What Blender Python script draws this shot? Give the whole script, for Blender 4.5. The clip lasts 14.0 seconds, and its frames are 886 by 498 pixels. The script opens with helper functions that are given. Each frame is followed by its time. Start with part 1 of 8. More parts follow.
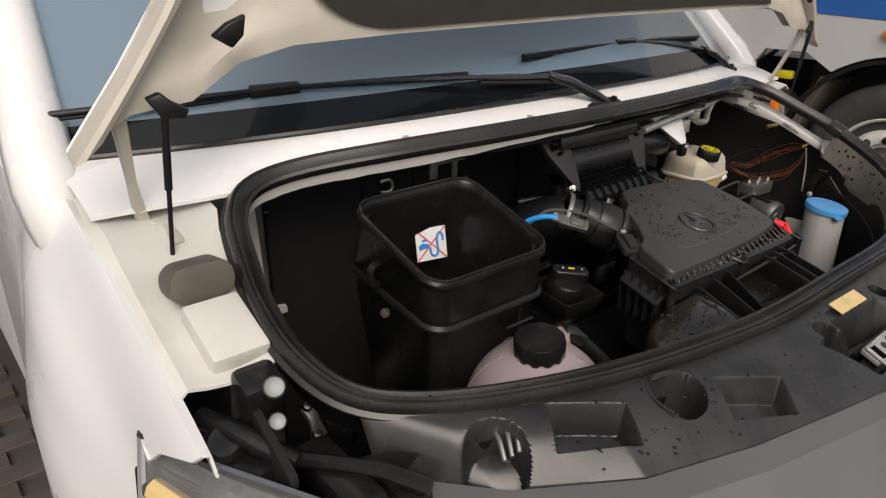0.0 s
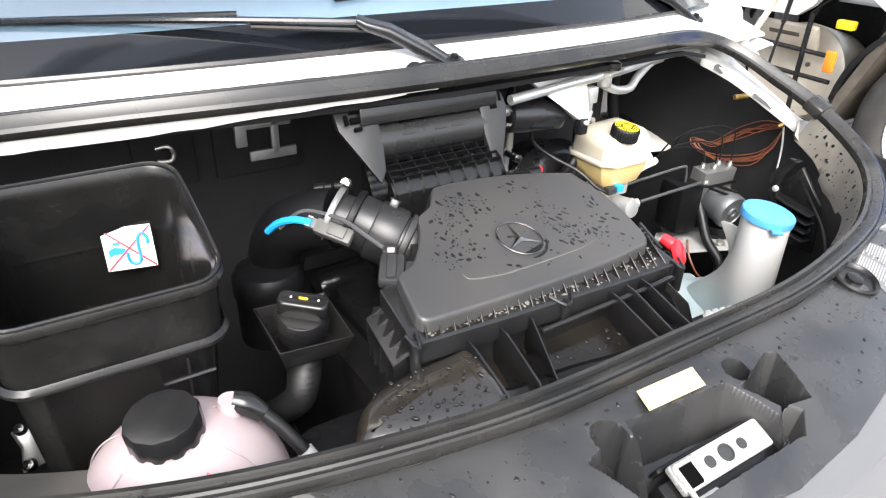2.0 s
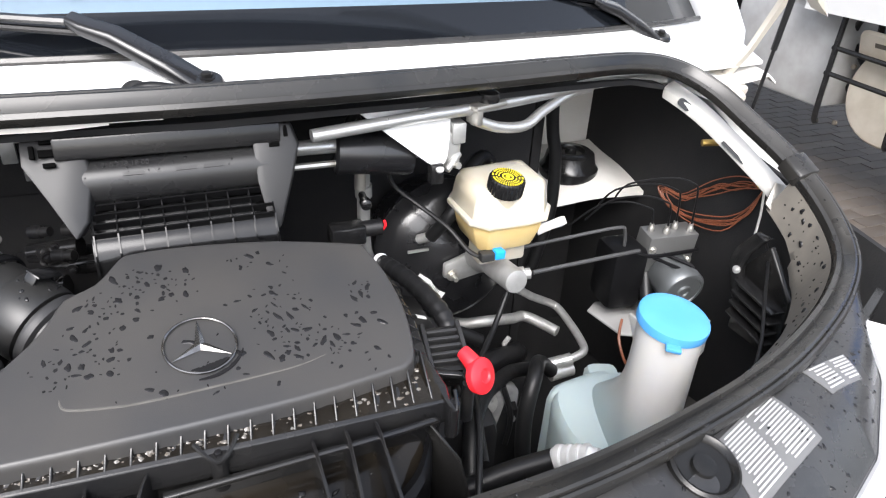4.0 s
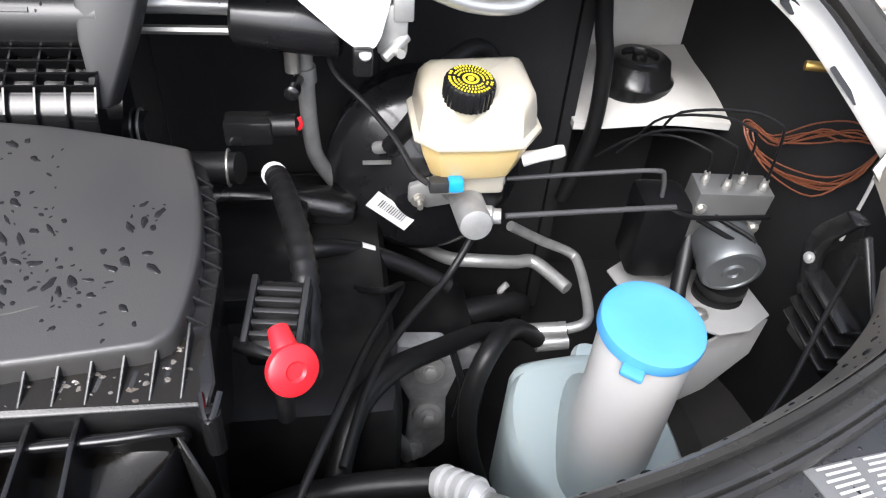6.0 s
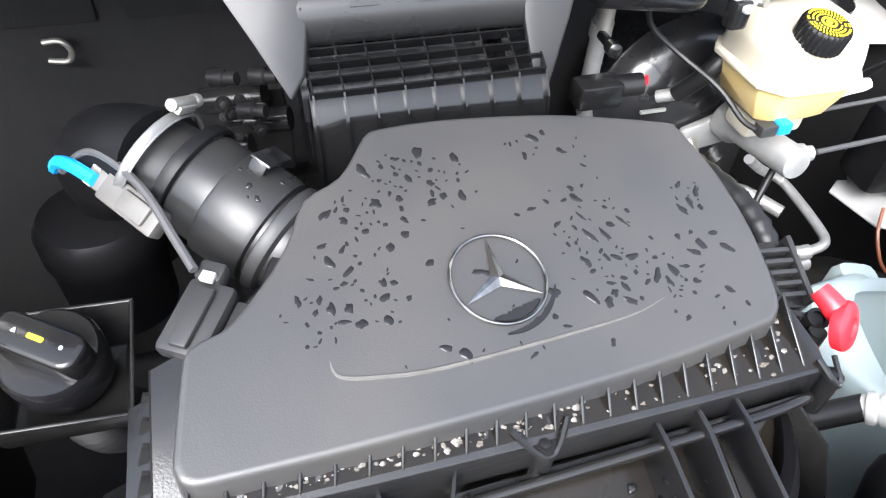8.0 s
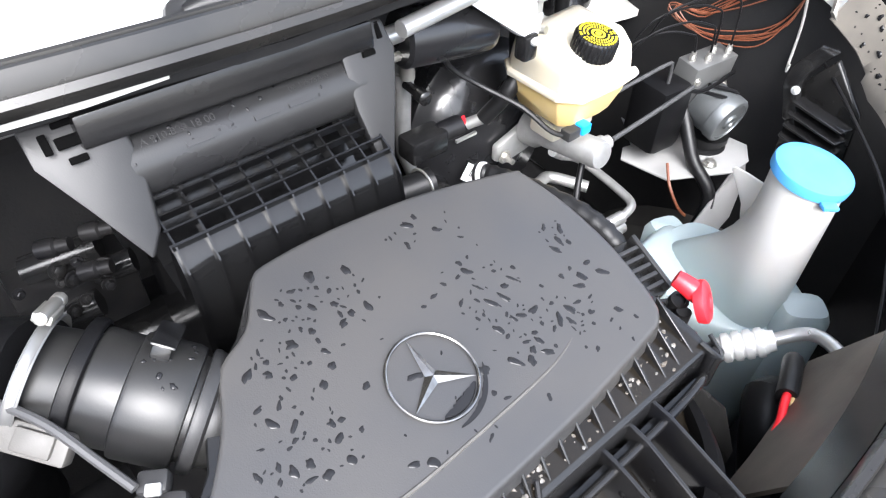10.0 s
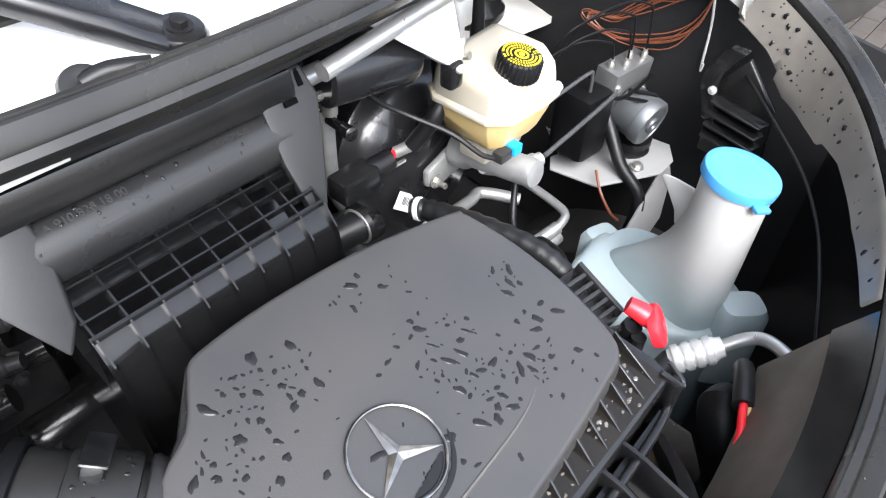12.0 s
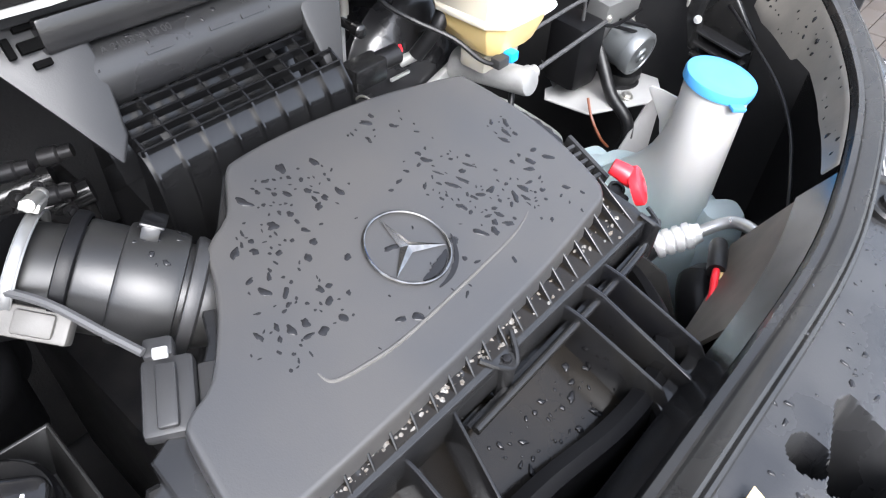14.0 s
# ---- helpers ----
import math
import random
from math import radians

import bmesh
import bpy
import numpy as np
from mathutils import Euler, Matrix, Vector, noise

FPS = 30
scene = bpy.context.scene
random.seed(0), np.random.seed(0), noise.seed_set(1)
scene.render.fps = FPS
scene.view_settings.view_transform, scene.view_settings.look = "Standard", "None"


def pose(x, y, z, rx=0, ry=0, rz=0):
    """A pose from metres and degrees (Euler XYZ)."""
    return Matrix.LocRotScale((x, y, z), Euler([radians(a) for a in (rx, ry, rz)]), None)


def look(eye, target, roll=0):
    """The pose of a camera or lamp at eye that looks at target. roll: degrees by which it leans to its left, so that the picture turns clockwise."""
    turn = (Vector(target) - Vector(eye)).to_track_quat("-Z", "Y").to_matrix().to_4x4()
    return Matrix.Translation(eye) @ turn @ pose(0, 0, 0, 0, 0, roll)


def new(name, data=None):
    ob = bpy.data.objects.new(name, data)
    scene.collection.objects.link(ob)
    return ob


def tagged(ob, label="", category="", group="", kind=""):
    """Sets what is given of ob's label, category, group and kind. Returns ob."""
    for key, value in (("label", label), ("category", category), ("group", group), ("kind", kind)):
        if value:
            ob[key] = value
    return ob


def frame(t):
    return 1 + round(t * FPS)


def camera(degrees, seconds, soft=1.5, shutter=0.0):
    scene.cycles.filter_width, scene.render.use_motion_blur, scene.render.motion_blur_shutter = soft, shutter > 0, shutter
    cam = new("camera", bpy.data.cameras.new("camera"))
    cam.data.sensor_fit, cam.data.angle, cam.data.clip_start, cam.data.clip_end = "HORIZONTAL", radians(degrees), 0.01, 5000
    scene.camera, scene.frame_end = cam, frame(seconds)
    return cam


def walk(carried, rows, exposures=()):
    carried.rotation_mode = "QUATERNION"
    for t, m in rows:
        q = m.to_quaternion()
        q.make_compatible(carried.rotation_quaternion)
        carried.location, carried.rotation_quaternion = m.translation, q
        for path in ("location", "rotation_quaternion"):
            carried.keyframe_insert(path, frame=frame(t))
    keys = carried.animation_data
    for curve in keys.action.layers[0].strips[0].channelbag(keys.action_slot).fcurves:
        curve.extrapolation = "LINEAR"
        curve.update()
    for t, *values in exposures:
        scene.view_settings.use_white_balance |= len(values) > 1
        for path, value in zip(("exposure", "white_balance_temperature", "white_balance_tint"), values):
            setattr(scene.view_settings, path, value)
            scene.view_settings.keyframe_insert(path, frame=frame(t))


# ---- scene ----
cam = camera(65.3, 14.0, soft=1.2)
PATH = [
    (0, (-1.0786, -0.2558, 1.6633), (-0.4898, 0.4544, 1.2775), 0.11),
    (0.5, (-0.9328, -0.2557, 1.6593), (-0.3307, 0.4346, 1.2582), 0.35),
    (1, (-0.7915, -0.2579, 1.6547), (-0.1837, 0.4211, 1.2431), 0.49),
    (1.5, (-0.6424, -0.2604, 1.6481), (-0.0861, 0.4293, 1.1845), 1.27),
    (2, (-0.5060, -0.2618, 1.6401), (-0.0173, 0.4720, 1.1681), 1.74),
    (2.5, (-0.3802, -0.2204, 1.6175), (0.0713, 0.5339, 1.1408), 2.04),
    (3, (-0.2362, -0.1823, 1.6279), (0.2137, 0.5722, 1.1500), 2.43),
    (3.5, (-0.1274, -0.1947, 1.6307), (0.3118, 0.5653, 1.1516), 2.81),
    (3.7, (-0.0700, -0.2072, 1.6336), (0.3409, 0.5650, 1.1489), 3.06),
    (5.8, (0.3490, -0.0030, 1.5490), (0.6410, 1.5930, 0.3790), 4.70),
    (6, (0.3340, -0.0310, 1.5430), (0.6320, 1.4890, 0.2780), 4.90),
    (6.5, (0.2140, -0.0800, 1.5510), (0.5270, 1.3340, 0.1720), 5.90),
    (7, (0.0280, -0.0700, 1.5440), (0.3510, 1.3130, 0.1360), 5.10),
    (7.5, (-0.0850, 0.0170, 1.5450), (0.2870, 1.3770, 0.1270), 4.40),
    (7.7, (-0.0970, 0.0610, 1.5480), (0.3100, 1.4130, 0.1320), 4.30),
    (9.8, (-0.1590, 0.1279, 1.5930), (0.3073, 0.6799, 0.9018), 1.88),
    (10, (-0.1513, 0.1504, 1.6085), (0.3268, 0.6881, 0.9140), 2.08),
    (10.5, (-0.1423, 0.1918, 1.6386), (0.3615, 0.7133, 0.9500), 2.04),
    (11, (-0.1433, 0.1745, 1.6431), (0.3806, 0.6778, 0.9559), 1.89),
    (11.5, (-0.1395, 0.1873, 1.6343), (0.4021, 0.6682, 0.9448), 1.90),
    (12, (-0.1276, 0.1953, 1.6167), (0.4247, 0.6616, 0.9257), 2.24),
    (12.5, (-0.1504, 0.2160, 1.6290), (0.4028, 0.6797, 0.9370), 2.22),
    (13, (-0.1493, 0.1690, 1.6234), (0.4045, 0.6284, 0.9289), 2.34),
    (13.5, (-0.1257, 0.1417, 1.6164), (0.4314, 0.5947, 0.9204), 2.38),
    (14, (-0.2314, 0.1098, 1.5735), (0.3206, 0.5663, 0.8758), 3.18),
]
EXPOSURE = [(0.0, 0.05, 7000, 12), (0.5, 1.2, 6900, 12), (1.0, 1.75, 6700, 10), (1.5, 2.1, 6450, 10), (2.5, 2.1, 6350, 10), (3.0, 1.95, 6300, 11), (3.7, 1.8, 6250, 11), (5.8, 1.65, 6150, 12), (6.5, 2.22, 6100, 12), (7.7, 2.55, 6050, 10), (9.8, 2.5, 6050, 11), (10.4, 2.35, 6050, 11), (11.0, 2.1, 6050, 11), (12.5, 2.15, 6050, 11), (13.5, 2.2, 6050, 11), (14.0, 2.4, 6000, 11)]
walk(cam, [(t, look(eye, target, roll)) for t, eye, target, roll in PATH], EXPOSURE)

# ---- world and sun: bright overcast sky ----
world = bpy.data.worlds.new("sky")
scene.world = world
world.use_nodes = True
nt = world.node_tree
nt.nodes.clear()
sky = nt.nodes.new("ShaderNodeTexSky")
sky.sky_type = "NISHITA"
sky.sun_disc = False
sky.sun_elevation = radians(45)
sky.sun_rotation = radians(209)
sky.air_density, sky.dust_density, sky.ozone_density = 1.0, 4.0, 1.0
hsv = nt.nodes.new("ShaderNodeHueSaturation")
hsv.inputs["Saturation"].default_value = 0.42
bg = nt.nodes.new("ShaderNodeBackground")
bg.inputs["Strength"].default_value = 0.15
wo = nt.nodes.new("ShaderNodeOutputWorld")
nt.links.new(sky.outputs[0], hsv.inputs["Color"])
nt.links.new(hsv.outputs[0], bg.inputs[0])
nt.links.new(bg.outputs[0], wo.inputs[0])
sun_data = bpy.data.lights.new("sun", "SUN")
sun_data.energy, sun_data.angle, sun_data.color = 1.1, radians(40), (1.0, 0.96, 0.91)
sun = new("sun", sun_data)
sun.matrix_basis = look((-3.0, -5.3, 6.2), (0, 0, 0))


# ---- materials ----
def mat(name, base, rough=0.5, metal=0.0, second=None, scale=40.0, mix=0.5, bump=0.0, bump_scale=400.0, rvar=0.1,
        coat=0.0, trans=0.0, ior=1.45, sss=0.0, emit=None, contrast=(0.35, 0.65), spec=0.5, island=0.0, objrand=0.0):
    """A surface with colour and gloss that vary at two scales, and fine relief."""
    m = bpy.data.materials.new(name)
    m.use_nodes = True
    t = m.node_tree
    b = t.nodes["Principled BSDF"]
    co = t.nodes.new("ShaderNodeTexCoord")
    n1 = t.nodes.new("ShaderNodeTexNoise")
    n1.inputs["Scale"].default_value = scale
    n1.inputs["Detail"].default_value = 6
    n2 = t.nodes.new("ShaderNodeTexNoise")
    n2.inputs["Scale"].default_value = bump_scale
    n2.inputs["Detail"].default_value = 3
    t.links.new(co.outputs["Object"], n1.inputs["Vector"])
    t.links.new(co.outputs["Object"], n2.inputs["Vector"])
    ramp = t.nodes.new("ShaderNodeMapRange")
    ramp.inputs["From Min"].default_value, ramp.inputs["From Max"].default_value = contrast
    t.links.new(n1.outputs["Fac"], ramp.inputs["Value"])
    mx = t.nodes.new("ShaderNodeMix")
    mx.data_type = "RGBA"
    second = second or [c * 0.8 for c in base]
    mx.inputs["A"].default_value = (*base, 1)
    mx.inputs["B"].default_value = (*second, 1)
    mul = t.nodes.new("ShaderNodeMath")
    mul.operation = "MULTIPLY"
    mul.inputs[1].default_value = mix
    t.links.new(ramp.outputs[0], mul.inputs[0])
    t.links.new(mul.outputs[0], mx.inputs["Factor"])
    colour = mx.outputs["Result"]
    if island or objrand:
        h = t.nodes.new("ShaderNodeHueSaturation")
        if objrand:
            src = t.nodes.new("ShaderNodeObjectInfo").outputs["Random"]
        else:
            src = t.nodes.new("ShaderNodeNewGeometry").outputs["Random Per Island"]
        r2 = t.nodes.new("ShaderNodeMapRange")
        k = island or objrand
        r2.inputs["To Min"].default_value, r2.inputs["To Max"].default_value = 1 - k, 1 + k
        t.links.new(src, r2.inputs["Value"])
        t.links.new(r2.outputs[0], h.inputs["Value"])
        t.links.new(colour, h.inputs["Color"])
        colour = h.outputs[0]
    t.links.new(colour, b.inputs["Base Color"])
    rr = t.nodes.new("ShaderNodeMapRange")
    rr.inputs["To Min"].default_value, rr.inputs["To Max"].default_value = max(0.02, rough - rvar), min(1, rough + rvar)
    t.links.new(n1.outputs["Fac"], rr.inputs["Value"])
    t.links.new(rr.outputs[0], b.inputs["Roughness"])
    b.inputs["Metallic"].default_value = metal
    b.inputs["IOR"].default_value = ior
    b.inputs["Specular IOR Level"].default_value = spec
    b.inputs["Coat Weight"].default_value = coat
    b.inputs["Coat Roughness"].default_value = 0.06
    b.inputs["Transmission Weight"].default_value = trans
    if sss:
        b.inputs["Subsurface Weight"].default_value = sss
        b.inputs["Subsurface Radius"].default_value = (0.02, 0.016, 0.01)
        b.inputs["Subsurface Scale"].default_value = 0.6
    if emit:
        b.inputs["Emission Color"].default_value = (*emit[:3], 1)
        b.inputs["Emission Strength"].default_value = emit[3]
    if bump:
        bp = t.nodes.new("ShaderNodeBump")
        bp.inputs["Strength"].default_value = bump
        bp.inputs["Distance"].default_value = 0.001
        t.links.new(n2.outputs["Fac"], bp.inputs["Height"])
        t.links.new(bp.outputs[0], b.inputs["Normal"])
    return m


M = {
    "cover": mat("cover_plastic", (0.029, 0.029, 0.030), 0.38, scale=9, second=(0.041, 0.0385, 0.036), mix=0.8, spec=0.75, bump=0.12, bump_scale=900, rvar=0.05),
    "bin": mat("moulded_box_plastic", (0.007, 0.0069, 0.0068), 0.25, scale=16, second=(0.0135, 0.013, 0.0125), mix=0.7, bump=0.08, bump_scale=600, spec=0.35),
    "plate": mat("satin_grey_plastic", (0.020, 0.020, 0.021), 0.42, scale=12, second=(0.028, 0.0275, 0.027), bump=0.08, bump_scale=800, spec=0.4),
    "black": mat("black_plastic", (0.008, 0.008, 0.0085), 0.19, spec=0.5, scale=25, second=(0.016, 0.0155, 0.015), mix=0.6, bump=0.1, bump_scale=700),
    "gloss": mat("moulded_black_plastic", (0.006, 0.006, 0.007), 0.11, scale=18, second=(0.016, 0.015, 0.013), mix=0.6, bump=0.06, bump_scale=500),
    "duct": mat("satin_duct_plastic", (0.010, 0.010, 0.0105), 0.36, scale=14, second=(0.018, 0.0175, 0.016), mix=0.6, bump=0.05, bump_scale=500, rvar=0.06),
    "dusty": mat("dusty_black_plastic", (0.03, 0.029, 0.028), 0.5, scale=9, second=(0.085, 0.078, 0.068), mix=0.8, bump=0.12, bump_scale=600),
    # pressed line with its caught light in the colour; also the grey plug
    "groove": mat("pale_warm_grey", (0.085, 0.081, 0.075), 0.5, scale=60, second=(0.06, 0.057, 0.052), mix=0.7, bump=0.1, bump_scale=600),
    "wetpanel": mat("wet_black_plastic", (0.017, 0.0172, 0.018), 0.27, scale=13, second=(0.040, 0.039, 0.038), mix=0.7, bump=0.12, bump_scale=600, rvar=0.2, spec=0.55),
    "tray": mat("dusty_tray_plastic", (0.007, 0.006, 0.005), 0.13, scale=14, spec=0.35, second=(0.012, 0.0098, 0.007), mix=0.9, bump=0.05, bump_scale=300, rvar=0.12),
    "shellgloss": mat("dusty_glossy_plastic", (0.009, 0.008, 0.007), 0.13, scale=11, second=(0.026, 0.021, 0.016), mix=0.8, spec=0.85, bump=0.04, bump_scale=300, rvar=0.12),
    "blockalu": mat("machined_block", (0.20, 0.20, 0.197), 0.38, metal=0.7, scale=40, second=(0.22, 0.22, 0.215), bump=0.06, bump_scale=500),
    "motor": mat("dull_zinc_motor", (0.135, 0.143, 0.145), 0.42, metal=0.6, scale=40, second=(0.15, 0.16, 0.17), bump=0.1, bump_scale=500),
    "heater": mat("grey_black_plastic", (0.014, 0.014, 0.015), 0.28, scale=12, second=(0.022, 0.022, 0.021), bump=0.08, bump_scale=800, rvar=0.06),
    "rubber": mat("seal_rubber", (0.012, 0.0119, 0.0117), 0.27, scale=9, second=(0.030, 0.028, 0.025), mix=0.7, bump=0.03, bump_scale=500),
    "softrubber": mat("soft_rubber", (0.005, 0.005, 0.0055), 0.4, scale=60, bump=0.1, bump_scale=700, spec=0.2),
    "castdark": mat("oily_cast_metal", (0.40, 0.405, 0.41), 0.45, metal=0.3, scale=30, second=(0.20, 0.20, 0.20), mix=0.8, bump=0.2, bump_scale=400),
    "washwall": mat("milky_wall_over_blue_water", (0.50, 0.495, 0.48), 0.36, scale=7, second=(0.46, 0.46, 0.45), mix=0.6, sss=0.3, rvar=0.05),
    "hose": mat("hose_rubber", (0.009, 0.009, 0.0095), 0.4, spec=0.35, scale=60, bump=0.2, bump_scale=900),
    "felt": mat("insulation_felt", (0.016, 0.016, 0.017), 0.9, scale=30, second=(0.023, 0.0225, 0.022), bump=0.5, bump_scale=300, spec=0.2),
    "dark": mat("dark_metal", (0.008, 0.008, 0.009), 0.36, metal=0.2, scale=30, second=(0.022, 0.021, 0.02), mix=0.6, spec=0.3, bump=0.1),
    "gear": mat("booster_black_paint", (0.009, 0.009, 0.010), 0.28, scale=14, second=(0.014, 0.014, 0.015), coat=0.3, bump=0.03),
    "white": mat("white_paint", (0.80, 0.80, 0.79), 0.28, scale=3, second=(0.74, 0.74, 0.73), mix=0.5, coat=0.5, rvar=0.06, bump=0.015, bump_scale=120),
    "cream": mat("cream_primer", (0.52, 0.485, 0.42), 0.4, scale=9, second=(0.36, 0.33, 0.28), mix=0.5, bump=0.06, bump_scale=250),
    "piano": mat("polished_black_plastic", (0.004, 0.004, 0.0045), 0.14, scale=14, second=(0.008, 0.008, 0.008), mix=0.6, rvar=0.04),
    # near-black for raised boxes: a hole's shade is put into the colour
    "void": mat("hole_dark_colour", (0.002, 0.002, 0.002), 0.9, scale=30, spec=0.05),
    "latchsteel": mat("bright_zinc_plate", (0.56, 0.55, 0.53), 0.30, metal=0.55, scale=60, second=(0.40, 0.385, 0.36), mix=0.8, bump=0.08),
    "borderglass": mat("black_printed_glass", (0.006, 0.007, 0.009), 0.06, scale=4, rvar=0.02),
    "line": mat("grey_coated_line", (0.055, 0.055, 0.056), 0.35, scale=60),
    "shell": mat("white_primer", (0.62, 0.61, 0.58), 0.42, scale=9, second=(0.45, 0.43, 0.39), mix=0.5, bump=0.06, bump_scale=250),
    "apron": mat("grey_body_sheet", (0.34, 0.34, 0.335), 0.4, scale=8, second=(0.23, 0.225, 0.215), mix=0.6, bump=0.06, bump_scale=250),
    "tank": mat("cream_translucent_plastic", (0.42, 0.395, 0.335), 0.35, scale=10, second=(0.47, 0.42, 0.31), mix=0.6, sss=0.35, rvar=0.06),
    "fluid": mat("tank_wall_with_yellow_fluid", (0.56, 0.43, 0.20), 0.35, scale=14, second=(0.53, 0.37, 0.13), mix=0.6, sss=0.35, rvar=0.06),
    "wash": mat("white_translucent_bottle", (0.68, 0.66, 0.63), 0.38, scale=7, second=(0.62, 0.61, 0.59), mix=0.6, sss=0.3, rvar=0.05),
    "blue": mat("blue_plastic", (0.065, 0.265, 0.57), 0.36, scale=20, second=(0.09, 0.31, 0.62), bump=0.05),
    "bluewire": mat("blue_wire", (0.02, 0.30, 0.75), 0.35, scale=60),
    "red": mat("red_plastic", (0.75, 0.02, 0.03), 0.35, scale=30, second=(0.6, 0.015, 0.02), bump=0.04),
    "orange": mat("orange_lens", (0.85, 0.22, 0.02), 0.25, scale=30),
    "coolant": mat("pale_pink_tank", (0.33, 0.285, 0.288), 0.36, scale=6, second=(0.32, 0.235, 0.245), mix=0.7, sss=0.3, rvar=0.06),
    "pink": mat("pink_coolant_wall", (0.62, 0.26, 0.28), 0.36, scale=8, second=(0.52, 0.17, 0.2), mix=0.7, sss=0.3, rvar=0.06),
    "alu": mat("bare_aluminium", (0.58, 0.58, 0.57), 0.32, metal=0.75, scale=60, second=(0.45, 0.45, 0.44), bump=0.08, bump_scale=600),
    "cast": mat("cast_aluminium", (0.46, 0.46, 0.45), 0.5, metal=0.7, scale=50, second=(0.3, 0.3, 0.29), bump=0.2, bump_scale=400),
    "chrome": mat("chrome", (0.40, 0.40, 0.40), 0.14, metal=1.0, scale=30, second=(0.42, 0.40, 0.38), rvar=0.05),
    "emblem": mat("dull_chrome", (0.30, 0.295, 0.285), 0.16, metal=1.0, scale=120, second=(0.16, 0.15, 0.14), mix=0.8, rvar=0.08),
    "ferrule": mat("bright_crimped_aluminium", (0.80, 0.80, 0.79), 0.32, metal=0.45, scale=60, second=(0.62, 0.62, 0.61), bump=0.05),
    "zinc": mat("zinc_plate", (0.46, 0.45, 0.42), 0.35, metal=0.8, scale=45, second=(0.42, 0.40, 0.36), bump=0.08),
    "brass": mat("brass", (0.55, 0.38, 0.12), 0.35, metal=0.9, scale=60),
    "copper": mat("copper_wire_insulation", (0.16, 0.052, 0.026), 0.4, scale=80, second=(0.24, 0.09, 0.045)),
    "paper": mat("white_label", (0.78, 0.78, 0.77), 0.5, scale=40, second=(0.7, 0.7, 0.69)),
    "ink": mat("black_print", (0.024, 0.024, 0.024), 0.5, scale=60),
    "printgrey": mat("grey_print", (0.42, 0.42, 0.42), 0.5, scale=60),
    "redprint": mat("red_print", (0.7, 0.03, 0.05), 0.45, scale=60),
    "blueprint": mat("blue_print", (0.03, 0.25, 0.65), 0.45, scale=60),
    "yellowprint": mat("yellow_print", (0.75, 0.62, 0.02), 0.5, scale=60),
    "sticker": mat("pale_yellow_sticker", (0.66, 0.50, 0.24), 0.42, scale=40, second=(0.66, 0.46, 0.17)),
    "greylabel": mat("grey_label", (0.12, 0.12, 0.12), 0.4, scale=30),
    "water": mat("water_drop", (0.012, 0.012, 0.013), 0.05, scale=40, rvar=0.02, ior=1.33),
    "grime": mat("wet_grime", (0.13, 0.125, 0.115), 0.06, scale=150, second=(0.09, 0.075, 0.06), mix=1.0, bump=0.5, bump_scale=250),
    "bumper": mat("grey_bumper_plastic", (0.105, 0.105, 0.11), 0.46, scale=6, second=(0.13, 0.13, 0.13), bump=0.1, bump_scale=900),
    # opaque pale blue base: the reflected sky is put into the colour
    "glass": mat("glass_with_sky_tone", (0.14, 0.21, 0.27), 0.03, scale=2, rvar=0.01, coat=0.3, ior=1.9),
    "lens": mat("lamp_lens", (0.9, 0.9, 0.9), 0.05, trans=0.9, scale=5, rvar=0.02),
    "tyre": mat("tyre_rubber", (0.035, 0.033, 0.031), 0.75, scale=12, second=(0.07, 0.066, 0.06), bump=0.3, bump_scale=200),
    "rim": mat("white_wheel_rim", (0.62, 0.61, 0.57), 0.4, scale=12, second=(0.45, 0.43, 0.38), mix=0.6, bump=0.05),
    "truckgrey": mat("light_grey_paint", (0.55, 0.55, 0.54), 0.35, scale=3, second=(0.46, 0.46, 0.45), coat=0.2),
    "truckblue": mat("blue_paint", (0.02, 0.12, 0.42), 0.3, scale=3, coat=0.4),
    "stone": mat("wet_paver", (0.066, 0.050, 0.037), 0.7, scale=6, second=(0.10, 0.09, 0.082), mix=0.7, bump=0.4, bump_scale=120, rvar=0.15, objrand=0.25),
    "ground": mat("wet_paving_bed", (0.045, 0.038, 0.032), 0.6, scale=1.5, second=(0.075, 0.07, 0.064), mix=0.8, bump=0.4, bump_scale=60, rvar=0.18),
    "steel": mat("brushed_steel", (0.66, 0.60, 0.50), 0.36, metal=0.4, scale=9, second=(0.50, 0.44, 0.34), mix=0.6, bump=0.05),
    "liner": mat("dirty_grey_liner", (0.13, 0.120, 0.106), 0.34, scale=14, second=(0.20, 0.182, 0.155), mix=0.8, bump=0.15, bump_scale=250),
    "tan": mat("dirty_brown_liner", (0.11, 0.095, 0.075), 0.5, scale=14, second=(0.06, 0.052, 0.044), mix=0.8, bump=0.15, bump_scale=250),
    "hoodliner": mat("bonnet_liner", (0.03, 0.028, 0.024), 0.85, scale=30, bump=0.4, bump_scale=300),
}


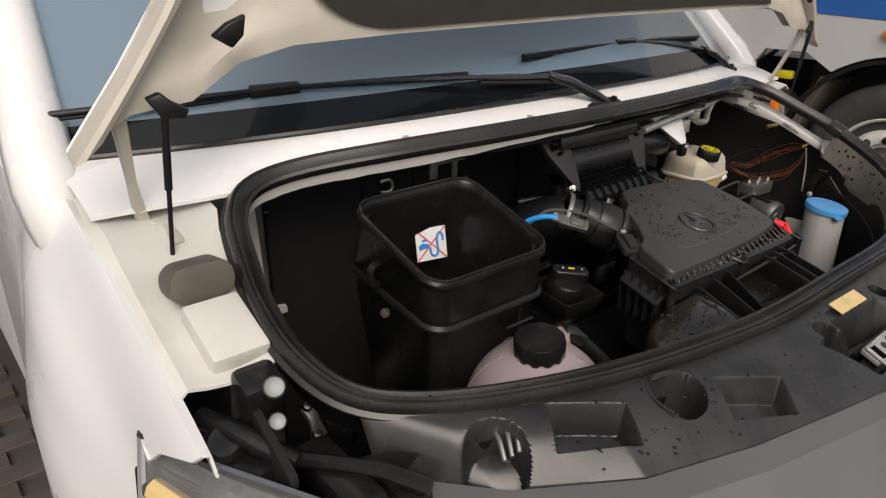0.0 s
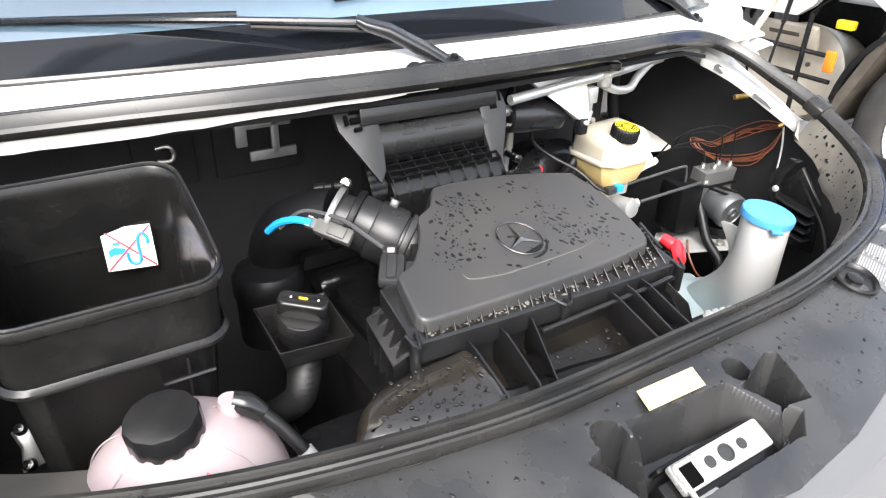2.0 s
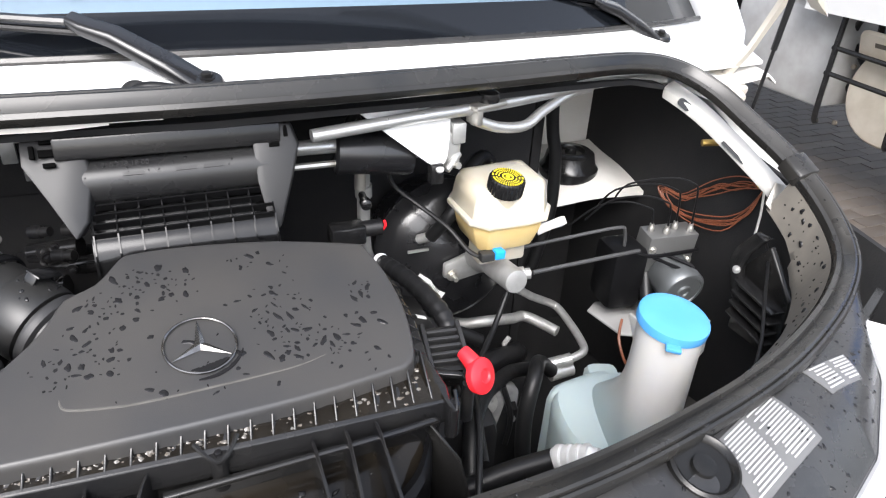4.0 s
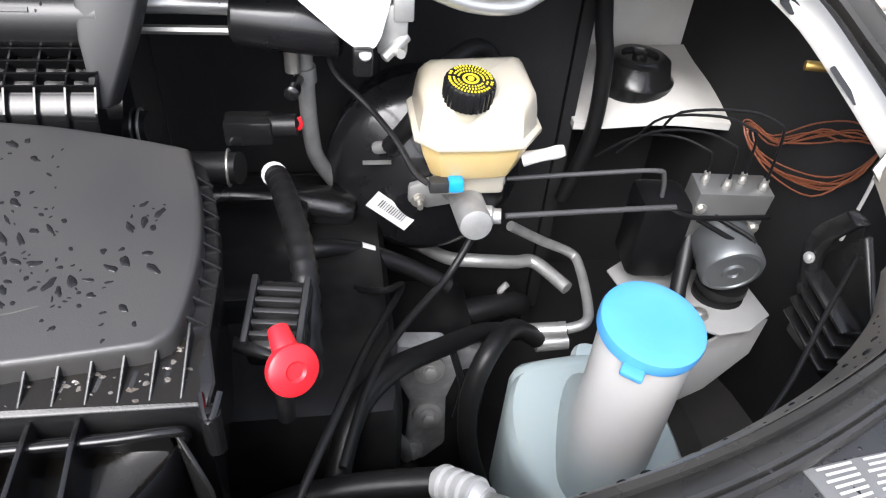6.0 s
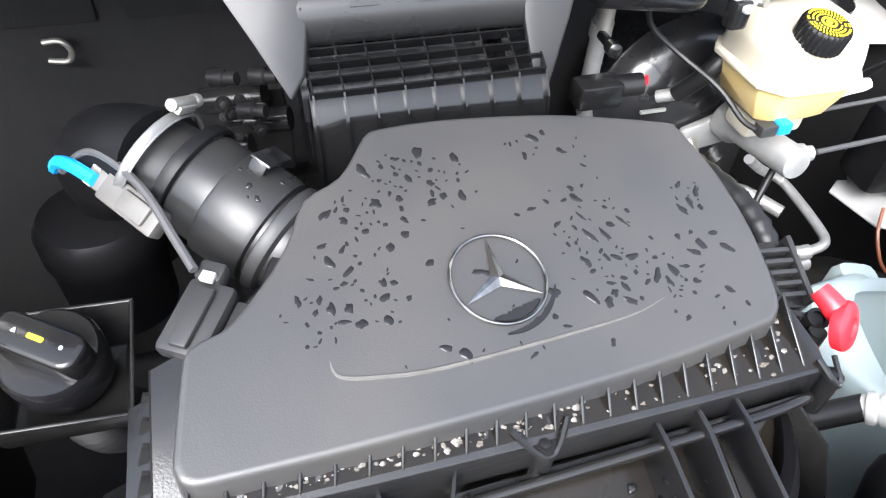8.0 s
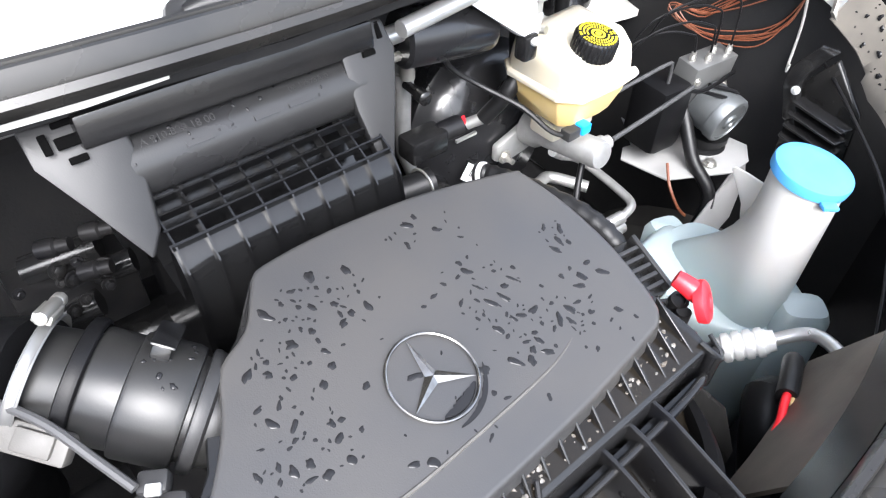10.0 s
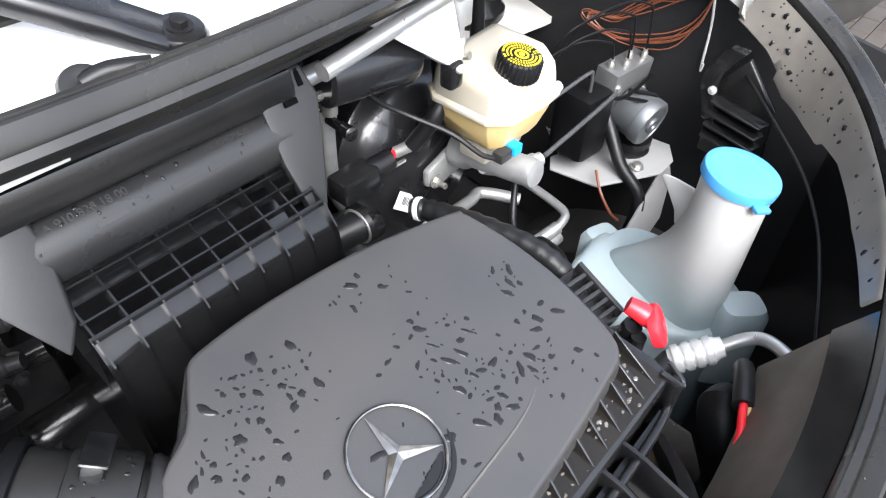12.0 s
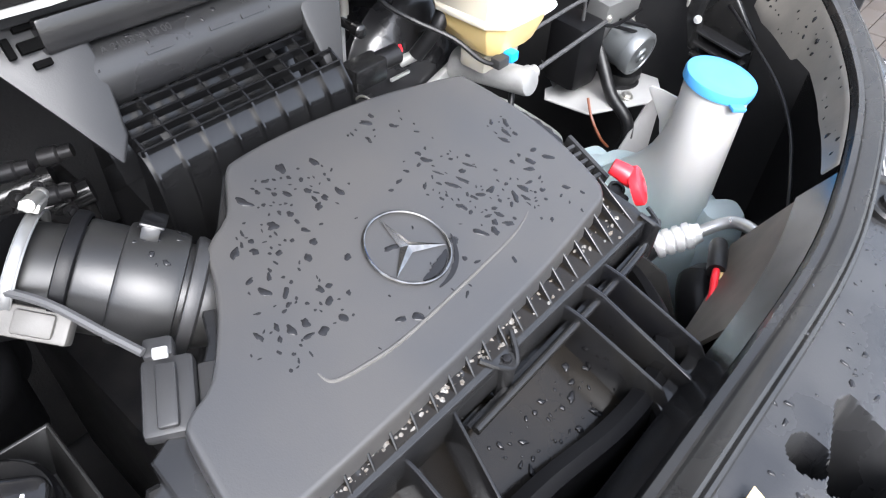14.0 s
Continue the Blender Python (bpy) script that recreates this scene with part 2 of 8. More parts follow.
# ---- geometry helpers ----
class Geo:
    """Points and faces of one mesh."""

    def __init__(self):
        self.v, self.f = [], []

    def add(self, verts, faces):
        n = len(self.v)
        self.v += [tuple(p) for p in verts]
        self.f += [tuple(n + i for i in f) for f in faces]
        return self

    def box(self, c, s, m=None):
        m = m or Matrix()
        x, y, z = s[0] / 2, s[1] / 2, s[2] / 2
        vs = [Vector(c) + m.to_3x3() @ Vector((i * x, j * y, k * z)) for k in (-1, 1) for j in (-1, 1) for i in (-1, 1)]
        return self.add(vs, [(0, 2, 3, 1), (4, 5, 7, 6), (0, 1, 5, 4), (2, 6, 7, 3), (0, 4, 6, 2), (1, 3, 7, 5)])

    def loft(self, rings, closed=True, caps=True, wrap=False):
        """Skin over rings of the same count."""
        n, k = len(rings[0]), len(rings)
        vs = [p for r in rings for p in r]
        fs = []
        for a in range(k if wrap else k - 1):
            b = (a + 1) % k
            for i in range(n if closed else n - 1):
                j = (i + 1) % n
                fs.append((a * n + i, a * n + j, b * n + j, b * n + i))
        if caps and not wrap:
            fs += [tuple(range(n))[::-1], tuple((k - 1) * n + i for i in range(n))]
        return self.add(vs, fs)

    def tube(self, path, r, segs=10, smooth=4, closed=False, caps=True, squash=1.0):
        p = curve(path, smooth, closed)
        rs = [r] * len(p) if not hasattr(r, "__len__") else list(np.interp(np.linspace(0, 1, len(p)), np.linspace(0, 1, len(r)), r))
        rings, nrm = [], None
        for i in range(len(p)):
            a = p[i - 1] if i or closed else p[i]
            b = p[(i + 1) % len(p)] if i < len(p) - 1 or closed else p[i]
            d = (b - a).normalized()
            if nrm is None:
                nrm = d.cross(Vector((0, 0, 1)))
                nrm = nrm if nrm.length > 0.1 else d.cross(Vector((1, 0, 0)))
            nrm = (nrm - d * nrm.dot(d)).normalized()
            w = d.cross(nrm)
            rings.append([p[i] + (nrm * math.cos(q) + w * math.sin(q) * squash) * rs[i] for q in [2 * math.pi * k / segs for k in range(segs)]])
        return self.loft(rings, True, caps, closed)

    def lathe(self, profile, m=None, segs=32, caps=True):
        """profile: (radius, height) rows about the z axis of m."""
        m = m or Matrix()
        rings = [[m @ Vector((r * math.cos(2 * math.pi * k / segs), r * math.sin(2 * math.pi * k / segs), h)) for k in range(segs)] for r, h in profile]
        return self.loft(rings, True, caps)

    def prism(self, outline, thick, m=None):
        """A polygon in the xy plane of m, from 0 up to thick."""
        m = m or Matrix()
        return self.loft([[m @ Vector((x, y, h)) for x, y in outline] for h in (0, thick)])

    def slab(self, poly, way):
        """A polygon of 3D points, thickened by the vector way."""
        return self.loft([[Vector(p) for p in poly], [Vector(p) + Vector(way) for p in poly]])

    def sheet(self, fn, us, vs_, thick):
        """A grid surface fn(u, v), thickened by the vector thick."""
        top = [[Vector(fn(u, v)) for v in vs_] for u in us]
        n, k, t = len(vs_), len(us), Vector(thick)
        vs = [p for r in top for p in r] + [p + t for r in top for p in r]
        o, fs = n * k, []
        for a in range(k - 1):
            for i in range(n - 1):
                q = (a * n + i, a * n + i + 1, (a + 1) * n + i + 1, (a + 1) * n + i)
                fs += [q, tuple(o + j for j in q[::-1])]
        rim = [(i, i + 1) for i in range(n - 1)] + [(a * n + n - 1, (a + 1) * n + n - 1) for a in range(k - 1)]
        rim += [((k - 1) * n + i + 1, (k - 1) * n + i) for i in range(n - 1)] + [((a + 1) * n, a * n) for a in range(k - 1)]
        fs += [(b, a, o + a, o + b) for a, b in rim]
        return self.add(vs, fs)


def curve(pts, steps=6, closed=False):
    """A smooth line through the points."""
    p = [Vector(q) for q in pts]
    if steps <= 1 or len(p) < 3:
        return p
    out, n = [], len(p)
    for i in range(n if closed else n - 1):
        a, b, c, d = (p[(i + k) % n] if closed else p[min(max(i + k, 0), n - 1)] for k in (-1, 0, 1, 2))
        for s in range(steps):
            t = s / steps
            out.append(0.5 * (2 * b + (c - a) * t + (2 * a - 5 * b + 4 * c - d) * t * t + (3 * b - a - 3 * c + d) * t ** 3))
    if not closed:
        out.append(p[-1])
    return out


def frame_to(a, b, x=(1, 0, 0)):
    """A matrix at a whose z axis points to b and whose x axis lies near x."""
    z = (Vector(b) - Vector(a)).normalized()
    y = z.cross(Vector(x)).normalized()
    return Matrix.Translation(a) @ Matrix((y.cross(z), y, z)).transposed().to_4x4()


def part(name, g, material, parent, label="", bevel=0.0, segs=2, angle=35, flat=False):
    """Links the geometry as ONE mesh object under a thing or a part."""
    me = bpy.data.meshes.new(name)
    me.from_pydata(g.v, [], g.f)
    bm = bmesh.new()
    bm.from_mesh(me)
    bmesh.ops.recalc_face_normals(bm, faces=bm.faces)
    if bevel:
        edges = [e for e in bm.edges if len(e.link_faces) == 2 and e.calc_face_angle(0) > radians(angle)]
        bmesh.ops.bevel(bm, geom=edges, offset=bevel, segments=segs, affect="EDGES", profile=0.5, clamp_overlap=True)
    bm.to_mesh(me)
    bm.free()
    if not flat:
        me.shade_smooth()
        me.set_sharp_from_angle(angle=radians(40))
    me.materials.append(M[material])
    ob = new(name, me)
    if parent is not None:
        ob.parent = parent
        if parent.type == "EMPTY":
            ob.matrix_parent_inverse = parent.matrix_basis.inverted()
    if label:
        ob["label"] = label
    return ob


def thing(name, at, label, category, group="", kind=""):
    ob = new(name)
    ob.empty_display_size = 0.02
    ob.matrix_basis = Matrix.Translation(at)
    return tagged(ob, label, category, group, kind)


def offset(poly, d):
    """The outline moved inwards by d (counter-clockwise polygon)."""
    out, n = [], len(poly)
    for i in range(n):
        a, b, c = Vector(poly[i - 1]), Vector(poly[i]), Vector(poly[(i + 1) % n])
        u, w = (b - a).normalized(), (c - b).normalized()
        n1, n2 = Vector((-u.y, u.x)), Vector((-w.y, w.x))
        k = (n1 + n2)
        k = k / max(k.length_squared, 0.3) * 2
        out.append(tuple(b + k * d))
    return out


def rounded(w, h, r, segs=5):
    out = []
    for cx, cy, a0 in ((w / 2 - r, h / 2 - r, 0), (-w / 2 + r, h / 2 - r, 90), (-w / 2 + r, -h / 2 + r, 180), (w / 2 - r, -h / 2 + r, 270)):
        out += [(cx + r * math.cos(radians(a0 + 90 * k / segs)), cy + r * math.sin(radians(a0 + 90 * k / segs))) for k in range(segs + 1)]
    return out


def bolt(g, at, way, r=0.006, h=0.005):
    """A hexagon bolt head with its washer."""
    m = frame_to(at, Vector(at) + Vector(way), (0.3, 0.7, 0.2))
    g.lathe([(r * 1.5, 0), (r * 1.5, h * 0.3)], m, 16)
    g.lathe([(r, h * 0.3), (r, h), (r * 0.8, h * 1.1)], m, 6)

# ---- ground ----
CX = 0.08  # the van's middle line
g = Geo()
g.add([(-400, -400, -0.03), (400, -400, -0.03), (400, 400, -0.03), (-400, 400, -0.03)], [(0, 1, 2, 3)])
ground = part("ground", g, "ground", None, flat=True)
tagged(ground, "wet dark paved yard between parked vehicles", "ground", kind="structure")

# ---- the van: body ----
van = thing("van", (CX, 1.2, 0.0), "white delivery van with its bonnet raised over the engine bay", "van")

HALF_FRONT = [(0.0, 0.125, 1.185), (0.2, 0.128, 1.183), (0.35, 0.15, 1.18), (0.5, 0.187, 1.177), (0.63, 0.24, 1.173), (0.73, 0.295, 1.174),
              (0.795, 0.35, 1.184), (0.825, 0.42, 1.212), (0.828, 0.50, 1.25), (0.812, 0.58, 1.286), (0.79, 0.65, 1.32), (0.745, 0.695, 1.345),
              (0.66, 0.69, 1.362), (0.5, 0.635, 1.378), (0.3, 0.59, 1.387), (0.0, 0.566, 1.391)]
RING = [Vector((CX + u, y, z)) for u, y, z in HALF_FRONT] + [Vector((CX - u, y, z)) for u, y, z in HALF_FRONT[-2:0:-1]]
LINE = curve(RING, 6, True)
MID = Vector((CX, 0.40, 1.25))


def ring_frame(i, n):
    d = (LINE[(i + 1) % n] - LINE[i - 1]).normalized()
    out = LINE[i] - MID
    up = Vector((0, -0.42, 1)).normalized()
    out = (out - d * out.dot(d))
    out = (out - up * out.dot(up)).normalized()
    return d, out, up


def ring_sweep(g, profile, start=0.0, end=1.0, closed=True):
    """Sweeps (outwards, upwards) points along the bay's opening, or along part of it."""
    n = len(LINE)
    idx = range(n) if closed else range(int(start * n), int(end * n) + 1)
    rings = []
    for i in idx:
        i %= n
        d, out, up = ring_frame(i, n)
        rings.append([LINE[i] + out * a + up * b for a, b in profile])
    return g.loft(rings, True, True, closed)


# body flange under the seal, cowl, glass
g = Geo()
ring_sweep(g, [(0.006, -0.012), (0.022, -0.012), (0.022, -0.016), (0.006, -0.016)], 0.28, 0.507, False)
part("opening_flange", g, "shell", van, "white painted sheet flange")
g = Geo()
ring_sweep(g, [(-0.008, -0.012), (0.022, -0.012), (0.022, -0.016), (-0.008, -0.016)], 0.507, 0.72, False)
part("opening_flange", g, "shell", van, "white painted sheet flange")
rings, lip_rng = [], random.Random(8)
for i in range(int(0.512 * len(LINE)), int(0.70 * len(LINE)) + 1):
    d, out, up = ring_frame(i, len(LINE))
    drop = -0.0155 - 0.0155 * min(1, (i / len(LINE) - 0.51) / 0.05) - lip_rng.uniform(0, 0.003)
    rings.append([LINE[i] + out * p + up * q for p, q in ((-0.010, -0.012), (-0.0075, -0.012), (-0.0075, drop), (-0.010, drop))])
part("opening_lip", Geo().loft(rings), "shell", van, "white painted edge hanging below the seal")


def cowl_back(u):
    """Lower edge of the windscreen."""
    return Vector((CX + u, 0.672 + 0.20 * u * u + 0.05 * u ** 4, 1.412 - 0.035 * u * u))


def rear_edge(u):
    pts = HALF_FRONT[9:]
    us = [p[0] for p in pts][::-1]
    y = np.interp(abs(u), us, [p[1] for p in pts][::-1])
    z = np.interp(abs(u), us, [p[2] for p in pts][::-1])
    return Vector((CX + u, y, z))


def cowl(u, v):
    a, b = rear_edge(min(max(u, -0.74), 0.74)), cowl_back(u)
    a.x = CX + u
    if abs(u) > 0.74:
        k = (abs(u) - 0.74) / 0.2
        a.y += k * 0.02
    a += Vector((0, 0.012, -0.006))
    p = a.lerp(b, v)
    p.z += 0.006 * math.sin(v * math.pi)
    return p


g = Geo().sheet(cowl, list(np.linspace(-0.965, 0.965, 41)), list(np.linspace(0, 1, 7)), (0, 0, -0.006))
part("cowl_panel", g, "white", van, "white painted cowl panel below the windscreen")
SLOPE = math.tan(radians(38))


def glass(u, v):
    p = cowl_back(u * (1 - 0.12 * v))
    h = 0.004 + v * 0.86
    return p + Vector((0, h * (1 - 0.10 * v) / SLOPE * 0.80, h * 0.98))


us = list(np.linspace(-0.95, 0.95, 33))
# the glass colour carries the pale sky reflection
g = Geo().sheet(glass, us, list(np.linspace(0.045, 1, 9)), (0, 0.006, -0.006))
screen = part("windscreen", g, "glass", van, "windscreen with a pale sky reflection put into its base colour")
g = Geo().sheet(lambda u, v: glass(u, v) + Vector((0, 0, 0.001)), us, [0.0, 0.015, 0.03, 0.045], (0, 0.006, -0.006))
part("screen_border", g, "borderglass", van, "black printed border of the windscreen")
g = Geo().tube([cowl_back(u) + Vector((0, -0.004, 0.003)) for u in np.linspace(-0.95, 0.95, 15)], 0.005, 6, 2)
part("screen_gasket", g, "rubber", van)
for s in (-1, 1):
    g = Geo()
    ps = [glass(s * 0.95, v) + Vector((s * 0.03, 0.01, 0.01)) for v in np.linspace(-0.05, 1.0, 8)]
    ps.insert(0, ps[0] + Vector((-s * 0.025, -0.01, -0.11)))
    g.tube(ps, [0.05, 0.045, 0.04, 0.04], 10, 3)
    part("windscreen_pillar", g, "white", van)
    g = Geo()
    x0 = CX + s * 0.985
    g.loft([[(x0, 0.9, 0.35), (x0, 2.0, 0.35), (x0, 2.0, 1.28), (x0 - s * 0.01, 0.95, 1.26)],
            [(x0 - s * 0.05, 0.9, 0.35), (x0 - s * 0.05, 2.0, 0.35), (x0 - s * 0.05, 2.0, 1.28), (x0 - s * 0.06, 0.95, 1.26)]])
    g.slab([(x0 - s * 0.02, 1.95, 1.28), (x0 - s * 0.02, 2.05, 1.28), (x0 - s * 0.12, 2.05, 2.2), (x0 - s * 0.12, 1.95, 2.2)], (-s * 0.05, 0, 0))
    door = part("front_door", g, "white", van, bevel=0.008)
    g = Geo().slab([(x0 - s * 0.025, 1.06, 1.285), (x0 - s * 0.025, 1.94, 1.285), (x0 - s * 0.12, 1.94, 2.15), (x0 - s * 0.12, 1.72, 2.15)], (-s * 0.008, 0, 0))
    part("door_window", g, "glass", door)
    g = Geo().box((x0 + s * 0.012, 1.75, 1.08), (0.03, 0.16, 0.03))
    part("door_handle", g, "black", door, bevel=0.006)
    g = Geo().box((x0 - s * 0.03, 4.05, 1.5), (0.05, 4.0, 2.3))
    part("load_side", g, "white", van, bevel=0.02)
g = Geo().sheet(lambda u, v: (CX + u, 1.70 + v * 4.3, 2.24 + 0.38 * min(1, v * 5) - 0.12 * u * u), list(np.linspace(-0.95, 0.95, 13)), list(np.linspace(0, 1, 15)), (0, 0, -0.03))
part("roof", g, "white", van)
g = Geo().box((CX, 6.02, 1.5), (1.9, 0.05, 2.2))
part("rear_door", g, "white", van, bevel=0.02)
g = Geo().box((CX, 3.4, 0.42), (1.7, 5.2, 0.12))
part("chassis", g, "dark", van, bevel=0.01)
g = Geo().box((CX, 1.55, 1.15), (1.8, 0.3, 0.35)).box((CX, 1.75, 0.8), (1.7, 0.05, 0.9))
part("dashboard", g, "black", van, bevel=0.03)
for s in (-1, 1):
    for y in (0.55, 4.6):
        m = Matrix.Translation((CX + s * 0.86, y, 0.345)) @ Matrix.Rotation(radians(90) * s, 4, "Y")
        g = Geo().lathe([(0.20, -0.11), (0.31, -0.11), (0.345, -0.08), (0.345, 0.08), (0.31, 0.11), (0.20, 0.10)], m, 36)
        w = part("wheel", g, "tyre", van)
        g = Geo().lathe([(0.2, 0.06), (0.2, 0.09), (0.15, 0.07), (0.06, 0.085), (0.05, 0.1), (0.0, 0.1)], m, 24)
        part("wheel_rim", g, "steel", w)


# fenders: rounded top along the bay, falling to the side
def fender(s):
    def fn(v, w):
        """v: 0 at the lamp, 1 at the windscreen pillar; w: 0 inside edge to 1 low outside."""
        y = 0.37 + 0.69 * v
        ys = 0.365 + 0.135 * min(1, max(0, (w - 0.37) / 0.22))
        yy = ys + (1.06 - ys) * v
        swell = 0.5 + 0.5 * math.sin(math.pi * min(1, v * 1.1)) if s < 0 else 0.5
        edge = 0.970 - 0.004 * v
        z_in = np.interp(y, [0.365, 0.404, 0.504, 0.656, 0.759, 0.85, 1.06], [1.168, 1.188, 1.230, 1.292, 1.325, 1.352, 1.378]) - (0.13 * (1 - v) ** 0.5 if s > 0 else 0.0)
        x = [edge - 0.004, edge, edge + 0.008, edge + 0.030, edge + 0.020 + 0.060 * swell, edge + 0.030 + 0.090 * swell, edge + 0.030 + 0.090 * swell]
        z = [z_in - 0.03, z_in, z_in + 0.004, z_in - 0.03, z_in - 0.12, z_in - 0.30, 0.52]
        k = w * 6
        return Vector((CX + s * np.interp(k, range(7), x), yy, np.interp(k, range(7), z)))
    g = Geo().sheet(fn, list(np.linspace(0, 1, 16)), list(np.linspace(0, 1, 19)), (-s * 0.004, 0, -0.003))
    return part("fender", g, "white", van, "white painted front fender")


for s in (-1, 1):
    fender(s)
    # shelf beside the opening, painted body steel
    def shelf(v, w, s=s):
        y = (0.44 if s < 0 else 0.70) + (0.48 if s < 0 else 0.22) * v
        zi = np.interp(y, [0.42, 0.50, 0.58, 0.65, 0.70, 0.92], [1.205, 1.235, 1.268, 1.30, 1.325, 1.36])
        xi = np.interp(y, [0.42, 0.58, 0.65, 0.70, 0.92], [0.838, 0.832, 0.82, 0.80, 0.80])
        return Vector((CX + s * (xi + (0.962 - xi) * w), y, zi - 0.012 * math.sin(min(w, 1) * math.pi) - 0.016 * max(0, w - 0.97) / 0.13))
    g = Geo().sheet(shelf, list(np.linspace(0, 1, 14)), [0, 0.2, 0.4, 0.6, 0.8, 0.93, 0.97, 1.02, 1.10], (0, 0, -0.004))
    part("wing_shelf", g, "shell", van, "white painted steel shelf beside the bay")
    if s > 0:
        continue
    g = Geo().box((CX + s * 0.885, 0.50, 1.232), (0.075, 0.10, 0.035), Matrix.Rotation(radians(22), 4, "X"))
    part("wing_block", g, "shell", van, "white painted steel block", bevel=0.006)
    g = Geo().prism(rounded(0.085, 0.05, 0.022), 0.05, Matrix.Translation((CX + s * 0.885, 0.60, 1.275)) @ Matrix.Rotation(radians(80), 4, "X"))
    part("rubber_buffer", g, "tan", van, "grey rubber buffer", bevel=0.004)

# ---- engine bay walls ----
g = Geo().box((0.06, 0.895, 0.98), (1.24, 0.02, 0.80))
wall = part("firewall", g, "felt", van, "black felt insulation on the bulkhead", bevel=0.004)
for x, y, z, w, h in ((-0.30, 0.882, 1.22, 0.10, 0.10), (-0.14, 0.882, 1.23, 0.16, 0.12), (0.25, 0.882, 1.10, 0.3, 0.3)):
    part("insulation_pad", Geo().box((x, y, z), (w, 0.012, h)), "felt", van, bevel=0.005)
g = Geo()
g.box((-0.135, 0.868, 1.262), (0.10, 0.008, 0.016)).box((-0.115, 0.868, 1.235), (0.014, 0.008, 0.06)).box((-0.12, 0.868, 1.205), (0.085, 0.008, 0.018))
g.box((-0.175, 0.868, 1.245), (0.02, 0.01, 0.04))
part("bulkhead_bracket", g, "cast", van, "dull steel bracket", bevel=0.002)
for x, z in ((-0.302, 1.236), (-0.298, 1.148)):
    m = Matrix.Translation((x, 0.868, z)) @ Matrix.Rotation(radians(90), 4, "X")
    g = Geo().tube([(x - 0.012, 0.866, z - 0.012), (x + 0.008, 0.862, z - 0.012), (x + 0.014, 0.862, z), (x + 0.006, 0.862, z + 0.012), (x - 0.012, 0.866, z + 0.010)], 0.0035, 8)
    part("lashing_hook", g, "zinc", van, "bare steel hook")
g = Geo().sheet(lambda u, v: rear_edge(u).lerp(Vector((CX + u, 1.14, 1.33)), 0.04 + 0.96 * v) + Vector((0, 0, -0.03)), list(np.linspace(-0.74, 0.74, 21)), [0, 0.3, 0.6, 1], (0, 0, -0.008))
part("cowl_underside", g, "felt", van)
for s in (-1, 1):
    # recess with the suspension tower
    g = Geo().box((CX + s * 0.77, 1.13, 1.19), (0.40, 0.02, 0.34))
    part("recess_wall", g, "shell", van, "pale body sheet")
    g = Geo().box((CX + s * 0.77, 1.13, 0.77), (0.40, 0.02, 0.5))
    part("recess_wall", g, "felt", van)
    g = Geo().box((CX + s * 0.615, 1.01, 1.0), (0.02, 0.24, 0.75))
    part("recess_side", g, "shell" if s < 0 else "felt", van)
    if s < 0:
        g = Geo().slab([(-0.612, 0.872, 1.262), (-0.586, 0.872, 1.252), (-0.578, 0.872, 1.03), (-0.555, 0.862, 1.018), (-0.556, 0.862, 1.008), (-0.60, 0.872, 1.016)], (0, 0.006, 0))
        part("panel_seam", g, "shell", van, "pale folded sheet edge beside the felt", bevel=0.002)
        for z in (1.235, 1.035):
            g = Geo()
            bolt(g, (-0.566, 0.872, z), (0, -1, 0.1), 0.005, 0.005)
            part("felt_button", g, "black", van)
    g = Geo().sheet(lambda u, v, s=s: (CX + s * (0.62 + 0.34 * u), 0.875 + 0.245 * v - 0.02 * math.sin(u * 3.1),
                                      1.03 + 0.03 * v + 0.04 * math.exp(-((u - 0.42) / 0.3) ** 2 - ((v - 0.35) / 0.4) ** 2)), list(np.linspace(0, 1, 15)), list(np.linspace(0, 1, 11)), (0, 0, -0.012))
    tower = part("suspension_tower", g, "shell", van, "white painted suspension tower")
    m = Matrix.Translation((CX + s * 0.735, 0.948, 1.055))
    g = Geo().lathe([(0.062, 0), (0.062, 0.02), (0.055, 0.028), (0.05, 0.05), (0.042, 0.056), (0.03, 0.056), (0.028, 0.05), (0.012, 0.05), (0.01, 0.06), (0, 0.062)], m, 32)
    part("strut_mount", g, "black", tower, "black rubber strut mount")
    # inner wing wall
    g = Geo().sheet(lambda u, v, s=s: (CX + s * (0.90 - 0.03 * math.sin(u * 3)), 0.30 + 0.85 * u, 0.55 + (0.60 + 0.17 * u) * v), list(np.linspace(0, 1, 9)), [0, 0.5, 1], (s * 0.01, 0, 0))
    part("inner_wing", g, "felt", van)
g = Geo().box((CX, 0.55, 0.52), (1.8, 1.2, 0.03))
part("bay_floor", g, "felt", van)
g = Geo().sheet(lambda u, v: (CX - 0.85 + 1.7 * u, 0.10 + 0.22 * (2 * u - 1) ** 2, 0.53 + 0.60 * v), list(np.linspace(0, 1, 15)), [0, 1], (0, -0.012, 0))
part("radiator_wall", g, "black", van)

# skirt below the seal, dirty plastic
SKIRT = [(0.07, 0.030), (0.10, 0.050), (0.133, 0.056), (0.150, 0.070), (0.152, 0.079), (0.167, 0.086), (0.2, 0.097), (0.215, 0.092), (0.217, 0.081), (0.233, 0.074), (0.275, 0.072)]


